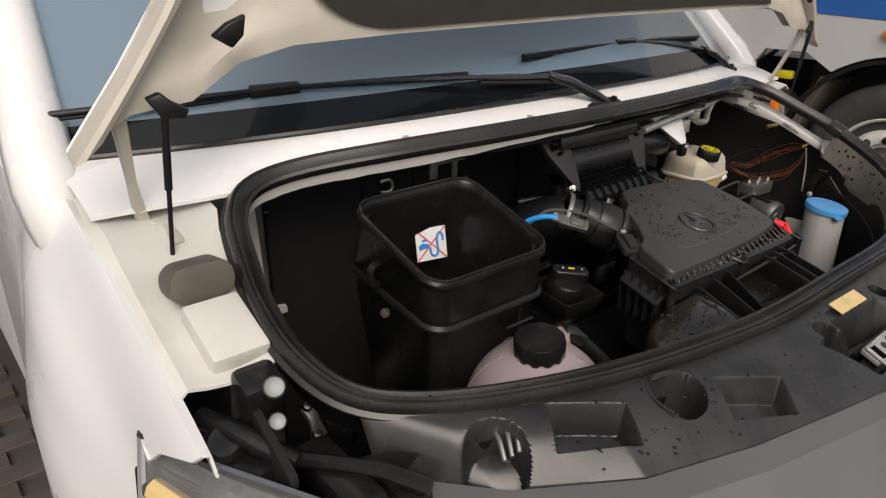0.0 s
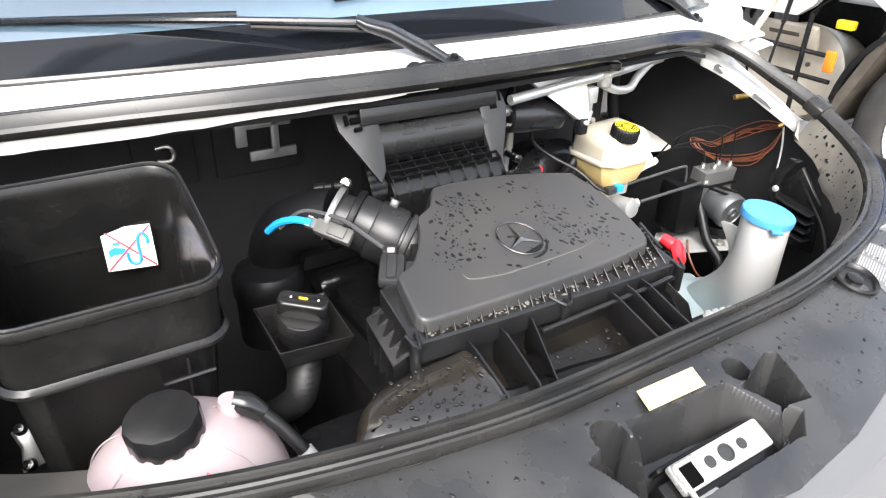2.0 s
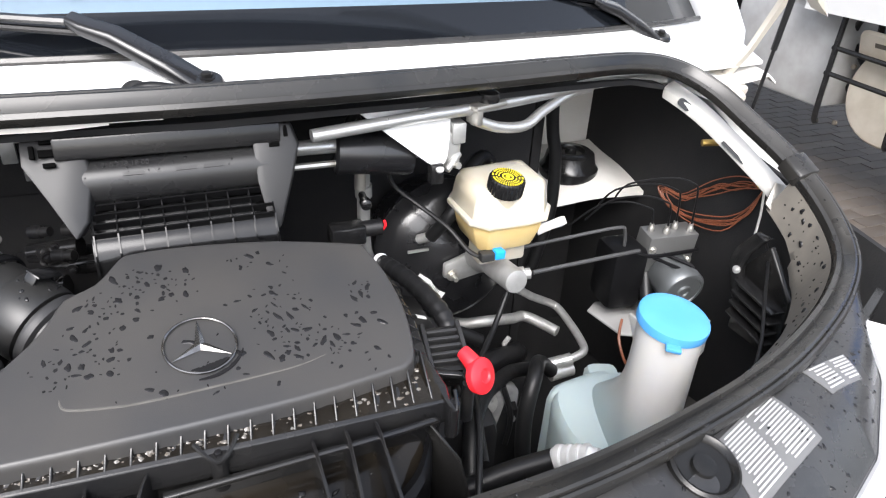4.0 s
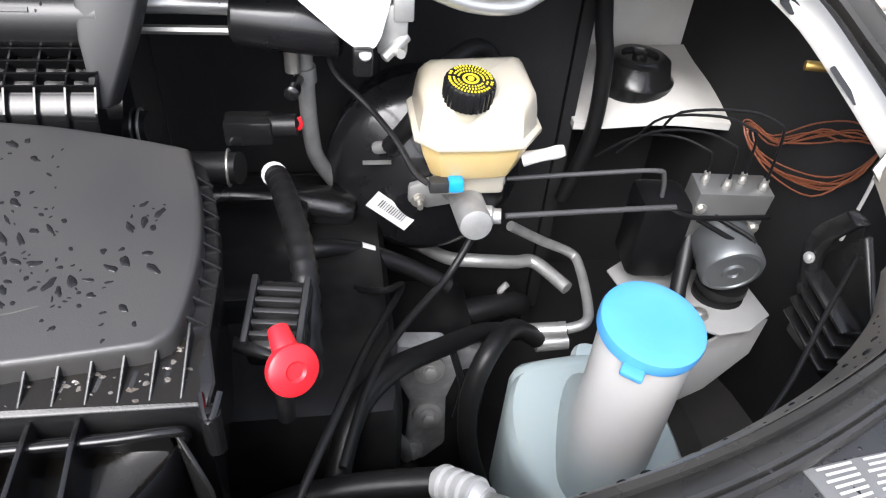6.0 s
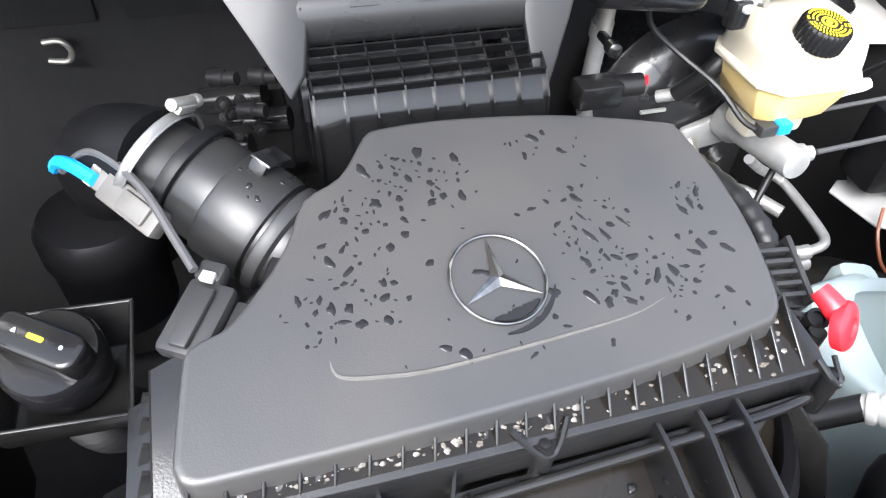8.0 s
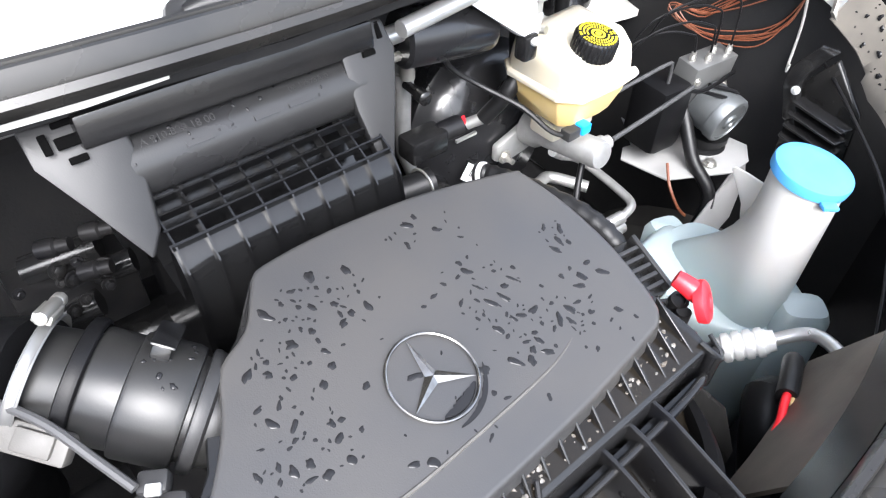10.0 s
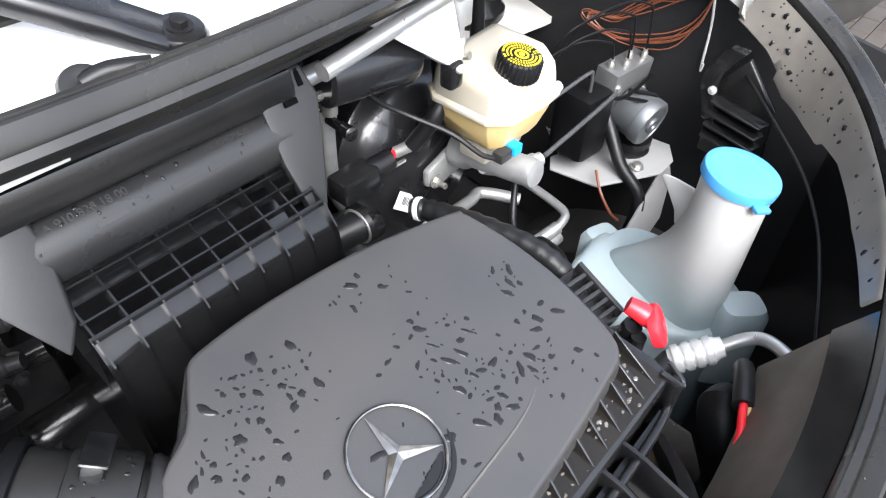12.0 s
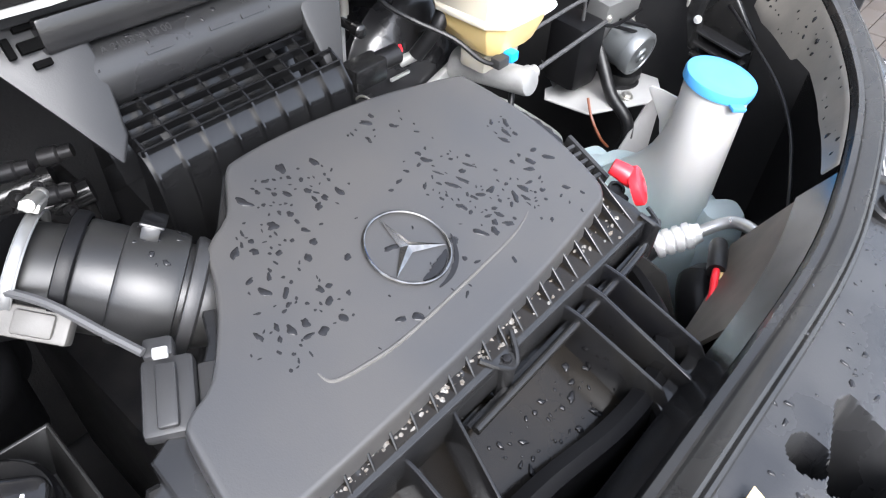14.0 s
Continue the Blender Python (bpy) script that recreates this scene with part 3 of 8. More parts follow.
def skirt_at(u, v):
    k = (0.07 + 0.187 * u) * len(LINE)
    i, f = int(k), k - int(k)
    base = LINE[i].lerp(LINE[i + 1], f)
    d_, out_, up_ = [a_.lerp(b_, f) for a_, b_ in zip(ring_frame(i, len(LINE)), ring_frame(i + 1, len(LINE)))]
    h = 0.010 + (np.interp(k / len(LINE), [p[0] for p in SKIRT], [p[1] for p in SKIRT]) - 0.010) * v
    return base + out_ * (-0.0145 - 0.0076 * (h - 0.01) / 0.1) - up_ * h


g = Geo().sheet(skirt_at, list(np.linspace(0, 1, 161)), list(np.linspace(0, 1, 6)), (0.002, 0.002, -0.001))
part("bay_skirt", g, "liner", van, "dirty grey plastic liner with dried splashes")
g = Geo()
ring_sweep(g, [(-0.014, -0.010), (-0.010, -0.010), (-0.018, -0.10), (-0.022, -0.10)], 0.725, 0.90, False)
part("bay_skirt", g, "black", van)
g = Geo()
ring_sweep(g, [(-0.014, -0.010), (-0.010, -0.010), (-0.014, -0.06), (-0.018, -0.06)], 0.90, 1.07, False)
part("bay_skirt", g, "black", van)

g = Geo()
ring_sweep(g, [(-0.014, -0.010), (-0.010, -0.010), (-0.014, -0.160), (-0.018, -0.160)], 0.025, 0.070, False)
part("air_guide", g, "tan", van, "dirty brown sheet below the seal")
g = Geo()
ring_sweep(g, [(-0.016, -0.050), (-0.012, -0.050), (-0.075, -0.098), (-0.079, -0.095)], 0.80, 0.875, False)
part("inner_ledge", g, "dusty", van, "dusty plastic ledge inside the front corner")

# rail with slots on the driver's side
g = Geo()
rail = [(0.858, 0.745, 1.312), (0.882, 0.68, 1.288), (0.902, 0.60, 1.250), (0.918, 0.53, 1.214), (0.922, 0.495, 1.198)]
g.loft([[Vector(p) + Vector(q) for q in ((-0.016, -0.005, -0.010), (0.010, 0.006, 0.000), (0.010, 0.006, -0.005), (-0.016, -0.005, -0.028))] for p in curve(rail, 4)])
part("wing_rail", g, "shell", van, "white painted rail inside the fender", bevel=0.002)
g = Geo().prism(rounded(0.026, 0.014, 0.006), 0.004, frame_to((0.861, 0.70, 1.282), (0.82, 0.67, 1.30), (0.3, -0.9, -0.4)))
part("rail_slot", g, "black", van)
g = Geo().prism(rounded(0.05, 0.006, 0.002), 0.004, frame_to((0.887, 0.595, 1.232), (0.85, 0.57, 1.25), (0.25, -0.85, -0.45)))
part("rail_slot", g, "black", van)
g = Geo().slab([(0.90, 0.51, 1.214), (0.935, 0.50, 1.205), (0.93, 0.475, 1.19), (0.918, 0.475, 1.19), (0.916, 0.49, 1.17), (0.90, 0.49, 1.16), (0.88, 0.50, 1.185)], (0.004, 0.006, -0.003))
part("rail_tab", g, "zinc", van, "bare steel tab", bevel=0.001)
g = Geo().tube([(0.880, 0.66, 1.226), (0.912, 0.648, 1.228)], 0.006, 10)
part("brass_stud", g, "brass", van, "brass threaded stud")

# ---- bonnet, raised ----
BA = radians(76)


def hood_place(u, v, h=0.0):
    """u across, v from the rear edge to the front edge, h off the underside."""
    y0, z0 = 0.655, np.interp(abs(u), [0, 0.50, 0.68, 0.76, 0.83, 0.91, 0.95, 0.985], [1.56, 1.557, 1.552, 1.535, 1.492, 1.484, 1.462, 1.435])
    d = v * 0.74
    bow = 0.05 * math.sin(v * 2.2) + 0.10 * v * v * (u * u)
    slim = np.interp(v, [0, 0.12, 0.27, 0.6, 1], [1, 0.93, 0.85, 0.76, 0.68])
    return Vector((CX + u * slim, y0 - d * math.cos(BA) + (h + bow) * math.sin(BA), z0 - 0.05 * v * (1 - u * u) + d * math.sin(BA) + (h + bow) * math.cos(BA)))


us = sorted(set(list(np.linspace(-0.985, 0.985, 33)) + [-0.95, -0.91, -0.83, -0.76, 0.76, 0.83, 0.91, 0.95]))
bonnet = thing("bonnet", (CX, 0.7, 1.5), "white raised bonnet with its pale inner frame and dark liner", "bonnet")
part("outer_skin", Geo().sheet(lambda u, v: hood_place(u, v, 0.028), us, list(np.linspace(0, 1, 9)), (0, 0.003, 0.003)), "white", bonnet)


def pressing(u, v):
    """Inner frame: a sunk field behind the hinges and a raised rim."""
    field = max(0, min(1, (0.90 - abs(u)) / 0.03)) * max(0, min(1, (abs(u) - 0.70) / 0.04)) * max(0, min(1, (v - 0.05) / 0.02))
    return hood_place(u, v, 0.012 - 0.012 * math.cos(min(v, 0.2) * 15) + 0.010 * field)


inner = part("inner_frame", Geo().sheet(pressing, us, [0, 0.015, 0.03, 0.05, 0.07, 0.1, 0.15, 0.2, 0.3, 0.45, 0.6, 0.8, 1.0], (0, 0.004, 0.003)), "cream", bonnet, "pale primed inner frame")
part("liner", Geo().sheet(lambda u, v: hood_place(u, 0.015 + 0.10 * min(1, max(0, (-0.50 - u) / 0.2)) ** 2 + v * 0.86, -0.006), list(np.linspace(-0.68, 0.68, 41)), list(np.linspace(0, 1, 7)), (0, 0.005, 0.004)), "hoodliner", bonnet, "dark brown moulded liner")
g = Geo().sheet(lambda u, v: hood_place(u, 0.24 + 0.06 * math.sin(math.pi * (u + 0.40) / 0.42) * (v - 0.5) * 2, -0.014), list(np.linspace(-0.39, 0.01, 13)), [0, 0.5, 1], (0, 0.006, 0.004))
part("liner_opening", g, "cream", bonnet)
for s in (-1, 1):
    # folded rim along the side edge
    g = Geo().loft([[hood_place(s * 0.985, v, 0.026), hood_place(s * 0.988, v, -0.012), hood_place(s * 0.975, v, -0.018), hood_place(s * 0.952, v, -0.015), hood_place(s * 0.942, v, 0.0), hood_place(s * 0.942, v, 0.012)] for v in np.linspace(0, 1, 15)])
    part("side_rim", g, "cream", bonnet, "pale folded rim of the bonnet")
    # hinge arm bent down to the shelf beside the opening
    arm = curve([(-0.925, 0.668, 1.492), (-0.920, 0.676, 1.462), (-0.914, 0.694, 1.415), (-0.906, 0.715, 1.36), (-0.896, 0.735, 1.322), (-0.888, 0.742, 1.300)], 4)
    wide = np.interp(np.linspace(0, 1, len(arm)), [0, 0.15, 0.5, 0.85, 1], [0.017, 0.010, 0.0065, 0.010, 0.019])
    g = Geo().loft([[Vector((CX - s * p[0], p[1], p[2])) + Vector(q) for q in ((-w, -0.002, 0), (-w * 0.8, -0.006, 0.001), (w * 0.8, -0.006, 0.001), (w, -0.002, 0), (w, 0.004, 0), (-w, 0.004, 0))] for p, w in zip(arm, wide)])
    part("hinge_arm", g, "cream", bonnet, "pale bent hinge arm")
    g = Geo().box((CX + s * 0.888, 0.735, 1.308), (0.050, 0.085, 0.022), Matrix.Rotation(radians(18), 4, "X")).box((CX + s * 0.872, 0.690, 1.300), (0.022, 0.050, 0.020), Matrix.Rotation(radians(20), 4, "X"))
    part("hinge_base", g, "cream", bonnet, "pale hinge base on the shelf", bevel=0.007)
    g = Geo()
    for y, z in ((0.715, 1.314), (0.752, 1.327)):
        bolt(g, (CX + s * 0.888, y, z), (0, -0.3, 1), 0.006, 0.005)
    part("hinge_bolt", g, "shell", bonnet)
    g = Geo()
    g.tube([(CX + s * 0.878, 0.625, 1.49), (CX + s * 0.888, 0.655, 1.275)], 0.0032, 10)
    g.tube([(CX + s * 0.878, 0.625, 1.49), (CX + s * 0.883, 0.640, 1.385)], 0.0052, 10)
    part("gas_strut", g, "hose", bonnet, "slim dark gas strut")
    g = Geo().slab([(CX + s * 0.897, 0.628, 1.505), (CX + s * 0.880, 0.622, 1.512), (CX + s * 0.868, 0.618, 1.500), (CX + s * 0.848, 0.616, 1.488), (CX + s * 0.856, 0.616, 1.478), (CX + s * 0.882, 0.620, 1.480)], (0, 0.012, 0.002))
    part("hinge_clip", g, "hose", bonnet, bevel=0.003)
    g = Geo().slab([(CX + s * 0.815, 0.600, 1.575), (CX + s * 0.795, 0.598, 1.590), (CX + s * 0.770, 0.596, 1.600), (CX + s * 0.775, 0.597, 1.575), (CX + s * 0.790, 0.600, 1.560)], (0, 0.012, 0.002))
    part("rim_pocket", g, "hose", bonnet, bevel=0.003)

# ---- rubber seal round the opening ----
seal = thing("bonnet_seal", (CX, 0.4, 1.2), "black rubber bonnet seal running round the engine bay", "seal")
g = Geo()
ring_sweep(g, [(-0.014, -0.008), (-0.014, 0.002), (-0.009, 0.005), (-0.006, 0.002), (-0.003, 0.006), (0.002, 0.0105), (0.005, 0.0132), (0.008, 0.0125), (0.0095, 0.0102), (0.011, 0.0122), (0.014, 0.0118), (0.017, 0.008), (0.019, 0.003), (0.018, -0.004), (0.024, -0.008), (0.024, -0.011), (-0.012, -0.011)])
part("seal_strip", g, "rubber", seal)
n = len(LINE)
for k in (0.265,):
    d, out, up = ring_frame(int(k * n), n)
    c = LINE[int(k * n)]
    g = Geo().loft([[c + d * a + out * p + up * q for p, q in ((-0.02, -0.012), (-0.018, 0.010), (0.0, 0.017), (0.018, 0.016), (0.026, 0.0), (0.024, -0.012))] for a in (-0.02, 0.02)])
    part("seal_joint", g, "rubber", seal, "grey rubber sleeve over the seal joint", bevel=0.003)

# ---- front panel, bumper, lamps ----
OUT = [(-0.80, 0.30, 1.10), (-0.70, 0.175, 1.105), (-0.57, 0.085, 1.11), (-0.42, 0.03, 1.115), (-0.26, -0.010, 1.12), (-0.12, -0.035, 1.115), (0.0, -0.045, 1.11),
       (0.12, -0.035, 1.115), (0.26, -0.005, 1.12), (0.42, 0.03, 1.12), (0.57, 0.095, 1.118), (0.70, 0.19, 1.11), (0.80, 0.30, 1.10)]


def panel(u, v, lift=0.0):
    """u: -0.8 to 0.8 across; v: 0 at the seal, 1 at the front edge."""
    us_ = [p[0] for p in OUT]
    o = Vector((CX + u, np.interp(u, us_, [p[1] for p in OUT]), np.interp(u, us_, [p[2] for p in OUT])))
    f = HALF_FRONT[:8]
    i = Vector((CX + u, np.interp(abs(u), [p[0] for p in f], [p[1] for p in f]), np.interp(abs(u), [p[0] for p in f], [p[2] for p in f])))
    i += Vector((0, -0.018, -0.010))
    p = i.lerp(o, v)
    p.z += 0.012 * math.sin(v * math.pi) + lift
    return p


front = thing("slam_panel", (CX, 0.05, 1.1), "wet black plastic panel behind the grille with a latch recess", "panel")


RECESSES = [([(-0.078, -0.012), (0.128, -0.012), (0.084, 0.064), (-0.056, 0.075)], 0.062), ([(-0.124, 0.058), (-0.080, -0.010), (-0.050, 0.0), (-0.066, 0.070)], 0.085),
            ([(0.126, 0.018), (0.172, 0.012), (0.182, 0.068), (0.168, 0.074), (0.098, 0.052)], 0.090), ([(0.128, -0.014), (0.150, 0.006), (0.130, 0.022), (0.10, 0.0)], 0.030),
            ([(-0.345, 0.060), (-0.255, 0.020), (-0.235, 0.060), (-0.32, 0.110)], 0.035), ([(-0.56, 0.16), (-0.47, 0.105), (-0.45, 0.15), (-0.53, 0.21)], 0.04)]
WELLS = [(-0.378, 0.122, 0.036, 0.06), (-0.084, 0.069, 0.019, 0.085), (0.113, 0.072, 0.015, 0.085), (-0.62, 0.20, 0.040, 0.05)]


def depth_in(poly, x, y):
    """How far inside a convex outline a place lies."""
    return min(((b[0] - a[0]) * (y - a[1]) - (b[1] - a[1]) * (x - a[0])) / math.hypot(b[0] - a[0], b[1] - a[1]) for a, b in zip(poly, poly[1:] + poly[:1]))


def dish(u, v):
    """The panel with its latch recess, pockets and round wells."""
    p = panel(u, v)
    low = 0.0
    for poly, d in RECESSES:
        if abs(p.x - poly[0][0]) < 0.26:
            low = max(low, d * min(1, max(0, depth_in(poly, p.x, p.y) / 0.010)))
    for cx, cy, r, d in WELLS:
        low = max(low, d * min(1, max(0, (r - math.hypot(p.x - cx, p.y - cy)) / 0.006)))
    p.z -= low
    return p


cols = list(np.linspace(-0.8, 0.8, 701))
g = Geo().sheet(dish, cols, list(np.linspace(0, 1, 111)), (0, 0, -0.004))
top = part("panel_top", g, "wetpanel", front)
cx, cy, r, d = WELLS[0]
g = Geo().lathe([(0.010, 0), (0.013, 0.006), (0.013, 0.010), (0.006, 0.012), (0, 0.012)], Matrix.Translation((cx, cy, 1.105)), 16)
part("mounting_stud", g, "dusty", front, "dusty round stud")
zz = panel(cx - CX, 0.5).z
arch = [Vector((cx + (r + 0.001) * math.cos(a), cy + (r + 0.001) * math.sin(a), zz + 0.006 + 0.010 * math.sin(a))) for a in np.linspace(-0.4, math.pi + 0.5, 26)]
g = Geo().loft([[p + Vector((0, 0, -0.030)), p + (p - Vector((cx, cy, p.z))).normalized() * 0.004 + Vector((0, 0, -0.030)), p + (p - Vector((cx, cy, p.z))).normalized() * 0.0035, p] for p in arch])
part("cup_rim", g, "wetpanel", front, "thin arched wall round a well")
zz = panel(0.425 - CX, 0.22).z
g = Geo().lathe([(0.034, -0.010), (0.033, 0.003), (0.030, 0.005), (0.027, 0.003), (0.025, -0.001), (0.012, -0.002), (0.011, 0.002), (0.006, 0.003), (0, 0.003)], Matrix.Translation((0.425, 0.112, zz + 0.004)) @ Matrix.Rotation(radians(16), 4, "X"), 32)
part("drain_cup", g, "bin", front, "round black drain cup")
clip = thing("panel_clip", (-0.592, 0.214, 1.12), "bright bare metal spring clip on the slam panel", "clip")
for k in range(3):
    part("leaf", Geo().tube([(-0.612 + 0.012 * k, 0.194, 1.128), (-0.602 + 0.014 * k, 0.214, 1.140), (-0.592 + 0.018 * k, 0.234, 1.136)], 0.003, 6), "zinc", clip)
latch = thing("bonnet_latch", (0.03, 0.02, 1.1), "zinc plated bonnet latch plate with a round hole", "latch")
m = Matrix.Translation((0.030, 0.019, 1.122)) @ Matrix.Rotation(radians(24), 4, "X")
g = Geo()
plate = rounded(0.138, 0.032, 0.004)
g.prism(plate, 0.008, m)
part("plate", g, "latchsteel", latch, bevel=0.0015)
g = Geo().lathe([(0.0095, 0.008), (0.0095, 0.0095), (0.0075, 0.0095), (0.0075, 0.0085), (0, 0.0085)], m @ Matrix.Translation((0.005, 0, 0)), 20, False)
g.lathe([(0.006, 0.008), (0.006, 0.0095), (0, 0.0095)], m @ Matrix.Translation((0.03, 0, 0)), 14, False)
g.lathe([(0.0065, 0.008), (0.0065, 0.0095), (0, 0.0095)], m @ Matrix.Translation((-0.02, 0, 0)), 14, False)
part("hole", g, "ink", latch)
# solid box, the slot's inner shade put into its near-black colour
g = Geo().prism(rounded(0.022, 0.026, 0.003), 0.010, m @ Matrix.Translation((-0.052, 0, 0)))
part("slot", g, "void", latch, bevel=0.001)
g = Geo()
for a in (-0.025, 0.012):
    g.tube([m @ Vector((-0.066, a, 0.012)), m @ Vector((-0.038, a, 0.012))], 0.003, 8)
g.tube([m @ Vector((-0.066, -0.025, 0.012)), m @ Vector((-0.066, 0.012, 0.012))], 0.003, 8)
part("slot_edge", g, "latchsteel", latch)
g = Geo().box((0.030, 0.014, 1.092), (0.165, 0.046, 0.04), Matrix.Rotation(radians(24), 4, "X")).box((0.030, 0.040, 1.118), (0.15, 0.006, 0.02), Matrix.Rotation(radians(24), 4, "X"))
part("latch_housing", g, "bin", latch, bevel=0.006)


def flat_quad(g, poly, lift=0.0015):
    a, b, d = Vector(poly[0]), Vector(poly[1]), Vector(poly[-1])
    n_ = (b - a).cross(d - a).normalized()
    n_ = n_ if n_.z > 0 else -n_
    return g.slab(poly, n_ * lift)


def bars(g, a, b, d, rows, lift=0.0022, fill=0.55, margin=0.1, width=None):
    """Plain bars for writing that cannot be read: rows between the corner a, along to b, down to d."""
    a, b, d = Vector(a), Vector(b), Vector(d)
    r = random.Random(len(g.v) + rows)
    n_ = (b - a).cross(d - a).normalized()
    n_ = n_ if n_.z > 0 else -n_
    for k in range(rows):
        t0 = margin + (1 - 2 * margin) * k / rows
        t1 = t0 + (1 - 2 * margin) / rows * fill
        s1 = (width or 1.0) * (0.55 + 0.35 * r.random())
        s0 = margin
        q = [a + (b - a) * s + (d - a) * t + n_ * (lift - 0.001) for s, t in ((s0, t0), (s1, t0), (s1, t1), (s0, t1))]
        g.slab(q, n_ * 0.001)
    return g


ys = thing("warning_sticker", (0.02, 0.08, 1.17), "pale yellow warning sticker on the wet front panel", "sticker")
A, B, D = (-0.024, 0.0935, 1.1785), (0.058, 0.0905, 1.1790), (-0.029, 0.0700, 1.1725)
C = tuple(Vector(B) + Vector(D) - Vector(A))
part("sheet", flat_quad(Geo(), [A, B, C, D], 0.0012), "sticker", ys)
part("print", bars(Geo(), Vector(A) + Vector((0.02, 0, 0.001)), Vector(B) + Vector((0, 0, 0.001)), Vector(D) + Vector((0.02, 0, 0.001)), 3, 0.0018, 0.22, 0.2, 0.6), "printgrey", ys)
def on_panel_at(x, y, lift):
    """The point of the panel's surface over a place of the plan."""
    v = min(np.linspace(0, 1, 101), key=lambda q: abs(panel(x - CX, q).y - y))
    return Vector((x, y, panel(x - CX, v).z + lift))


for name, corners, rows in (("data_label", [(0.558, 0.17), (0.576, 0.111), (0.45, 0.065), (0.452, 0.13)], 15), ("small_label", [(0.703, 0.197), (0.708, 0.17), (0.635, 0.152), (0.624, 0.185)], 7)):
    A2, B2, C2, D2 = [Vector((*p, 0)) for p in corners]

    def over(s_, t_, lift=0.0012):
        p = A2.lerp(B2, s_).lerp(D2.lerp(C2, s_), t_)
        return on_panel_at(p.x, p.y, lift)
    lb = thing(name, over(0.5, 0.5), "grey data label with pale printed columns on the front panel", "label", "data labels")
    part("sheet", Geo().sheet(over, list(np.linspace(0, 1, 7)), list(np.linspace(0, 1, 7)), (0, 0, -0.001)), "greylabel", lb)
    g, lr = Geo(), random.Random(rows)
    for t0 in (0.05, 0.53):
        for k in range(rows):
            s0 = 0.05 + 0.90 * k / rows
            t1 = t0 + 0.42 * lr.uniform(0.75, 1.0)
            g.slab([over(s_, t_, 0.0018) for s_, t_ in ((s0, t0), (s0 + 0.36 / rows, t0), (s0 + 0.36 / rows, t1), (s0, t1))], (0, 0, 0.0005))
    part("print", g, "printgrey", lb)

bumper = thing("front_bumper", (CX, -0.2, 0.4), "smooth grey plastic bumper and grille edge", "bumper")


def bump(u, v):
    p = panel(u, 1.0)
    k = v * 5
    dy = np.interp(k, range(6), [0.0, -0.03, -0.09, -0.15, -0.17, -0.15])
    dz = np.interp(k, range(6), [0.0, -0.006, -0.10, -0.30, -0.55, -0.80])
    return p + Vector((u * 0.10 * min(k, 2) / 2, dy, dz - 0.003))


part("bumper_skin", Geo().sheet(bump, list(np.linspace(-0.8, 0.8, 221)), list(np.linspace(0, 1, 16)), (0, 0.005, -0.004)), "bumper", bumper)
for s in (1,):
    g = Geo().sheet(lambda u, v, s=s: bump(s * u, 0.02 + v * (0.06 + 0.30 * (u - 0.44))) + Vector((0, -0.002, 0.006)), list(np.linspace(0.46 if s > 0 else 0.64, 0.80, 30)), list(np.linspace(0, 1, 6)), (0, 0.004, -0.004))
    part("lamp_brow", g, "white", bumper, "white painted edge above the headlamp")
g = Geo()
for k in range(4):
    g.tube([bump(u, 0.48 + k * 0.09) + Vector((0, -0.006, 0)) for u in np.linspace(-0.5, 0.5, 15)], 0.008, 6, 1)
part("grille_bar", g, "black", bumper)
for s in (-1, 1):
    lamp = thing("headlamp", (CX + s * 0.82, 0.2, 1.0), "clear headlamp with bright trim beside the grille", "headlamp", "headlamps")
    def lens(v, w, s=s):
        """v: 0 beside the grille, 1 at the rear tip on the fender; w: 0 at the top edge, 1 at the lower edge."""
        a = np.array([np.interp(v, [0, 0.5, 1], q) for q in ([0.87, 0.955, 1.0], [0.235, 0.375, 0.505], [1.135, 1.150, 1.140])])
        b_ = np.array([np.interp(v, [0, 0.5, 1], q) for q in ([0.88, 0.985, 1.02], [0.11, 0.26, 0.44], [0.86, 0.87, 0.93])])
        p = a + (b_ - a) * w
        return Vector((CX + s * (p[0] + 0.02 * math.sin(w * 3.1)), p[1] - 0.03 * math.sin(w * 3.1), p[2] - (0.11 if s > 0 else 0.0)))
    part("lens", Geo().sheet(lens, list(np.linspace(0, 1, 12)), list(np.linspace(0.05, 1, 8)), (0, 0.006, 0)), "lens", lamp)
    part("reflector", Geo().sheet(lambda v, w: lens(v, w) + Vector((0, 0.05, 0)), list(np.linspace(0.05, 0.95, 10)), list(np.linspace(0.1, 0.95, 6)), (0, 0.01, 0)), "bin", lamp, "black lamp bezel")
    g = Geo().tube([lens(v, 0.03) + Vector((0, 0.0, 0.004)) for v in np.linspace(0, 1, 9)], 0.007, 8, 3)
    g.tube([lens(1.0, w) for w in np.linspace(0, 1, 7)], 0.006, 8, 3)
    part("trim", g, "chrome", lamp, "bright trim")
    g = Geo().tube([lens(v, 0.10) + Vector((0, 0.02, -0.012)) for v in np.linspace(0.1, 0.8, 7)], 0.010, 8, 3)
    part("indicator", g, "chrome", lamp, "bright light guide")
    g = Geo().tube([lens(v, 0.24) + Vector((0, 0.014, 0.0)) for v in np.linspace(0.35, 0.9, 7)], 0.014, 8, 3)
    part("indicator_lens", g, "sticker", lamp, "amber turn signal lens")

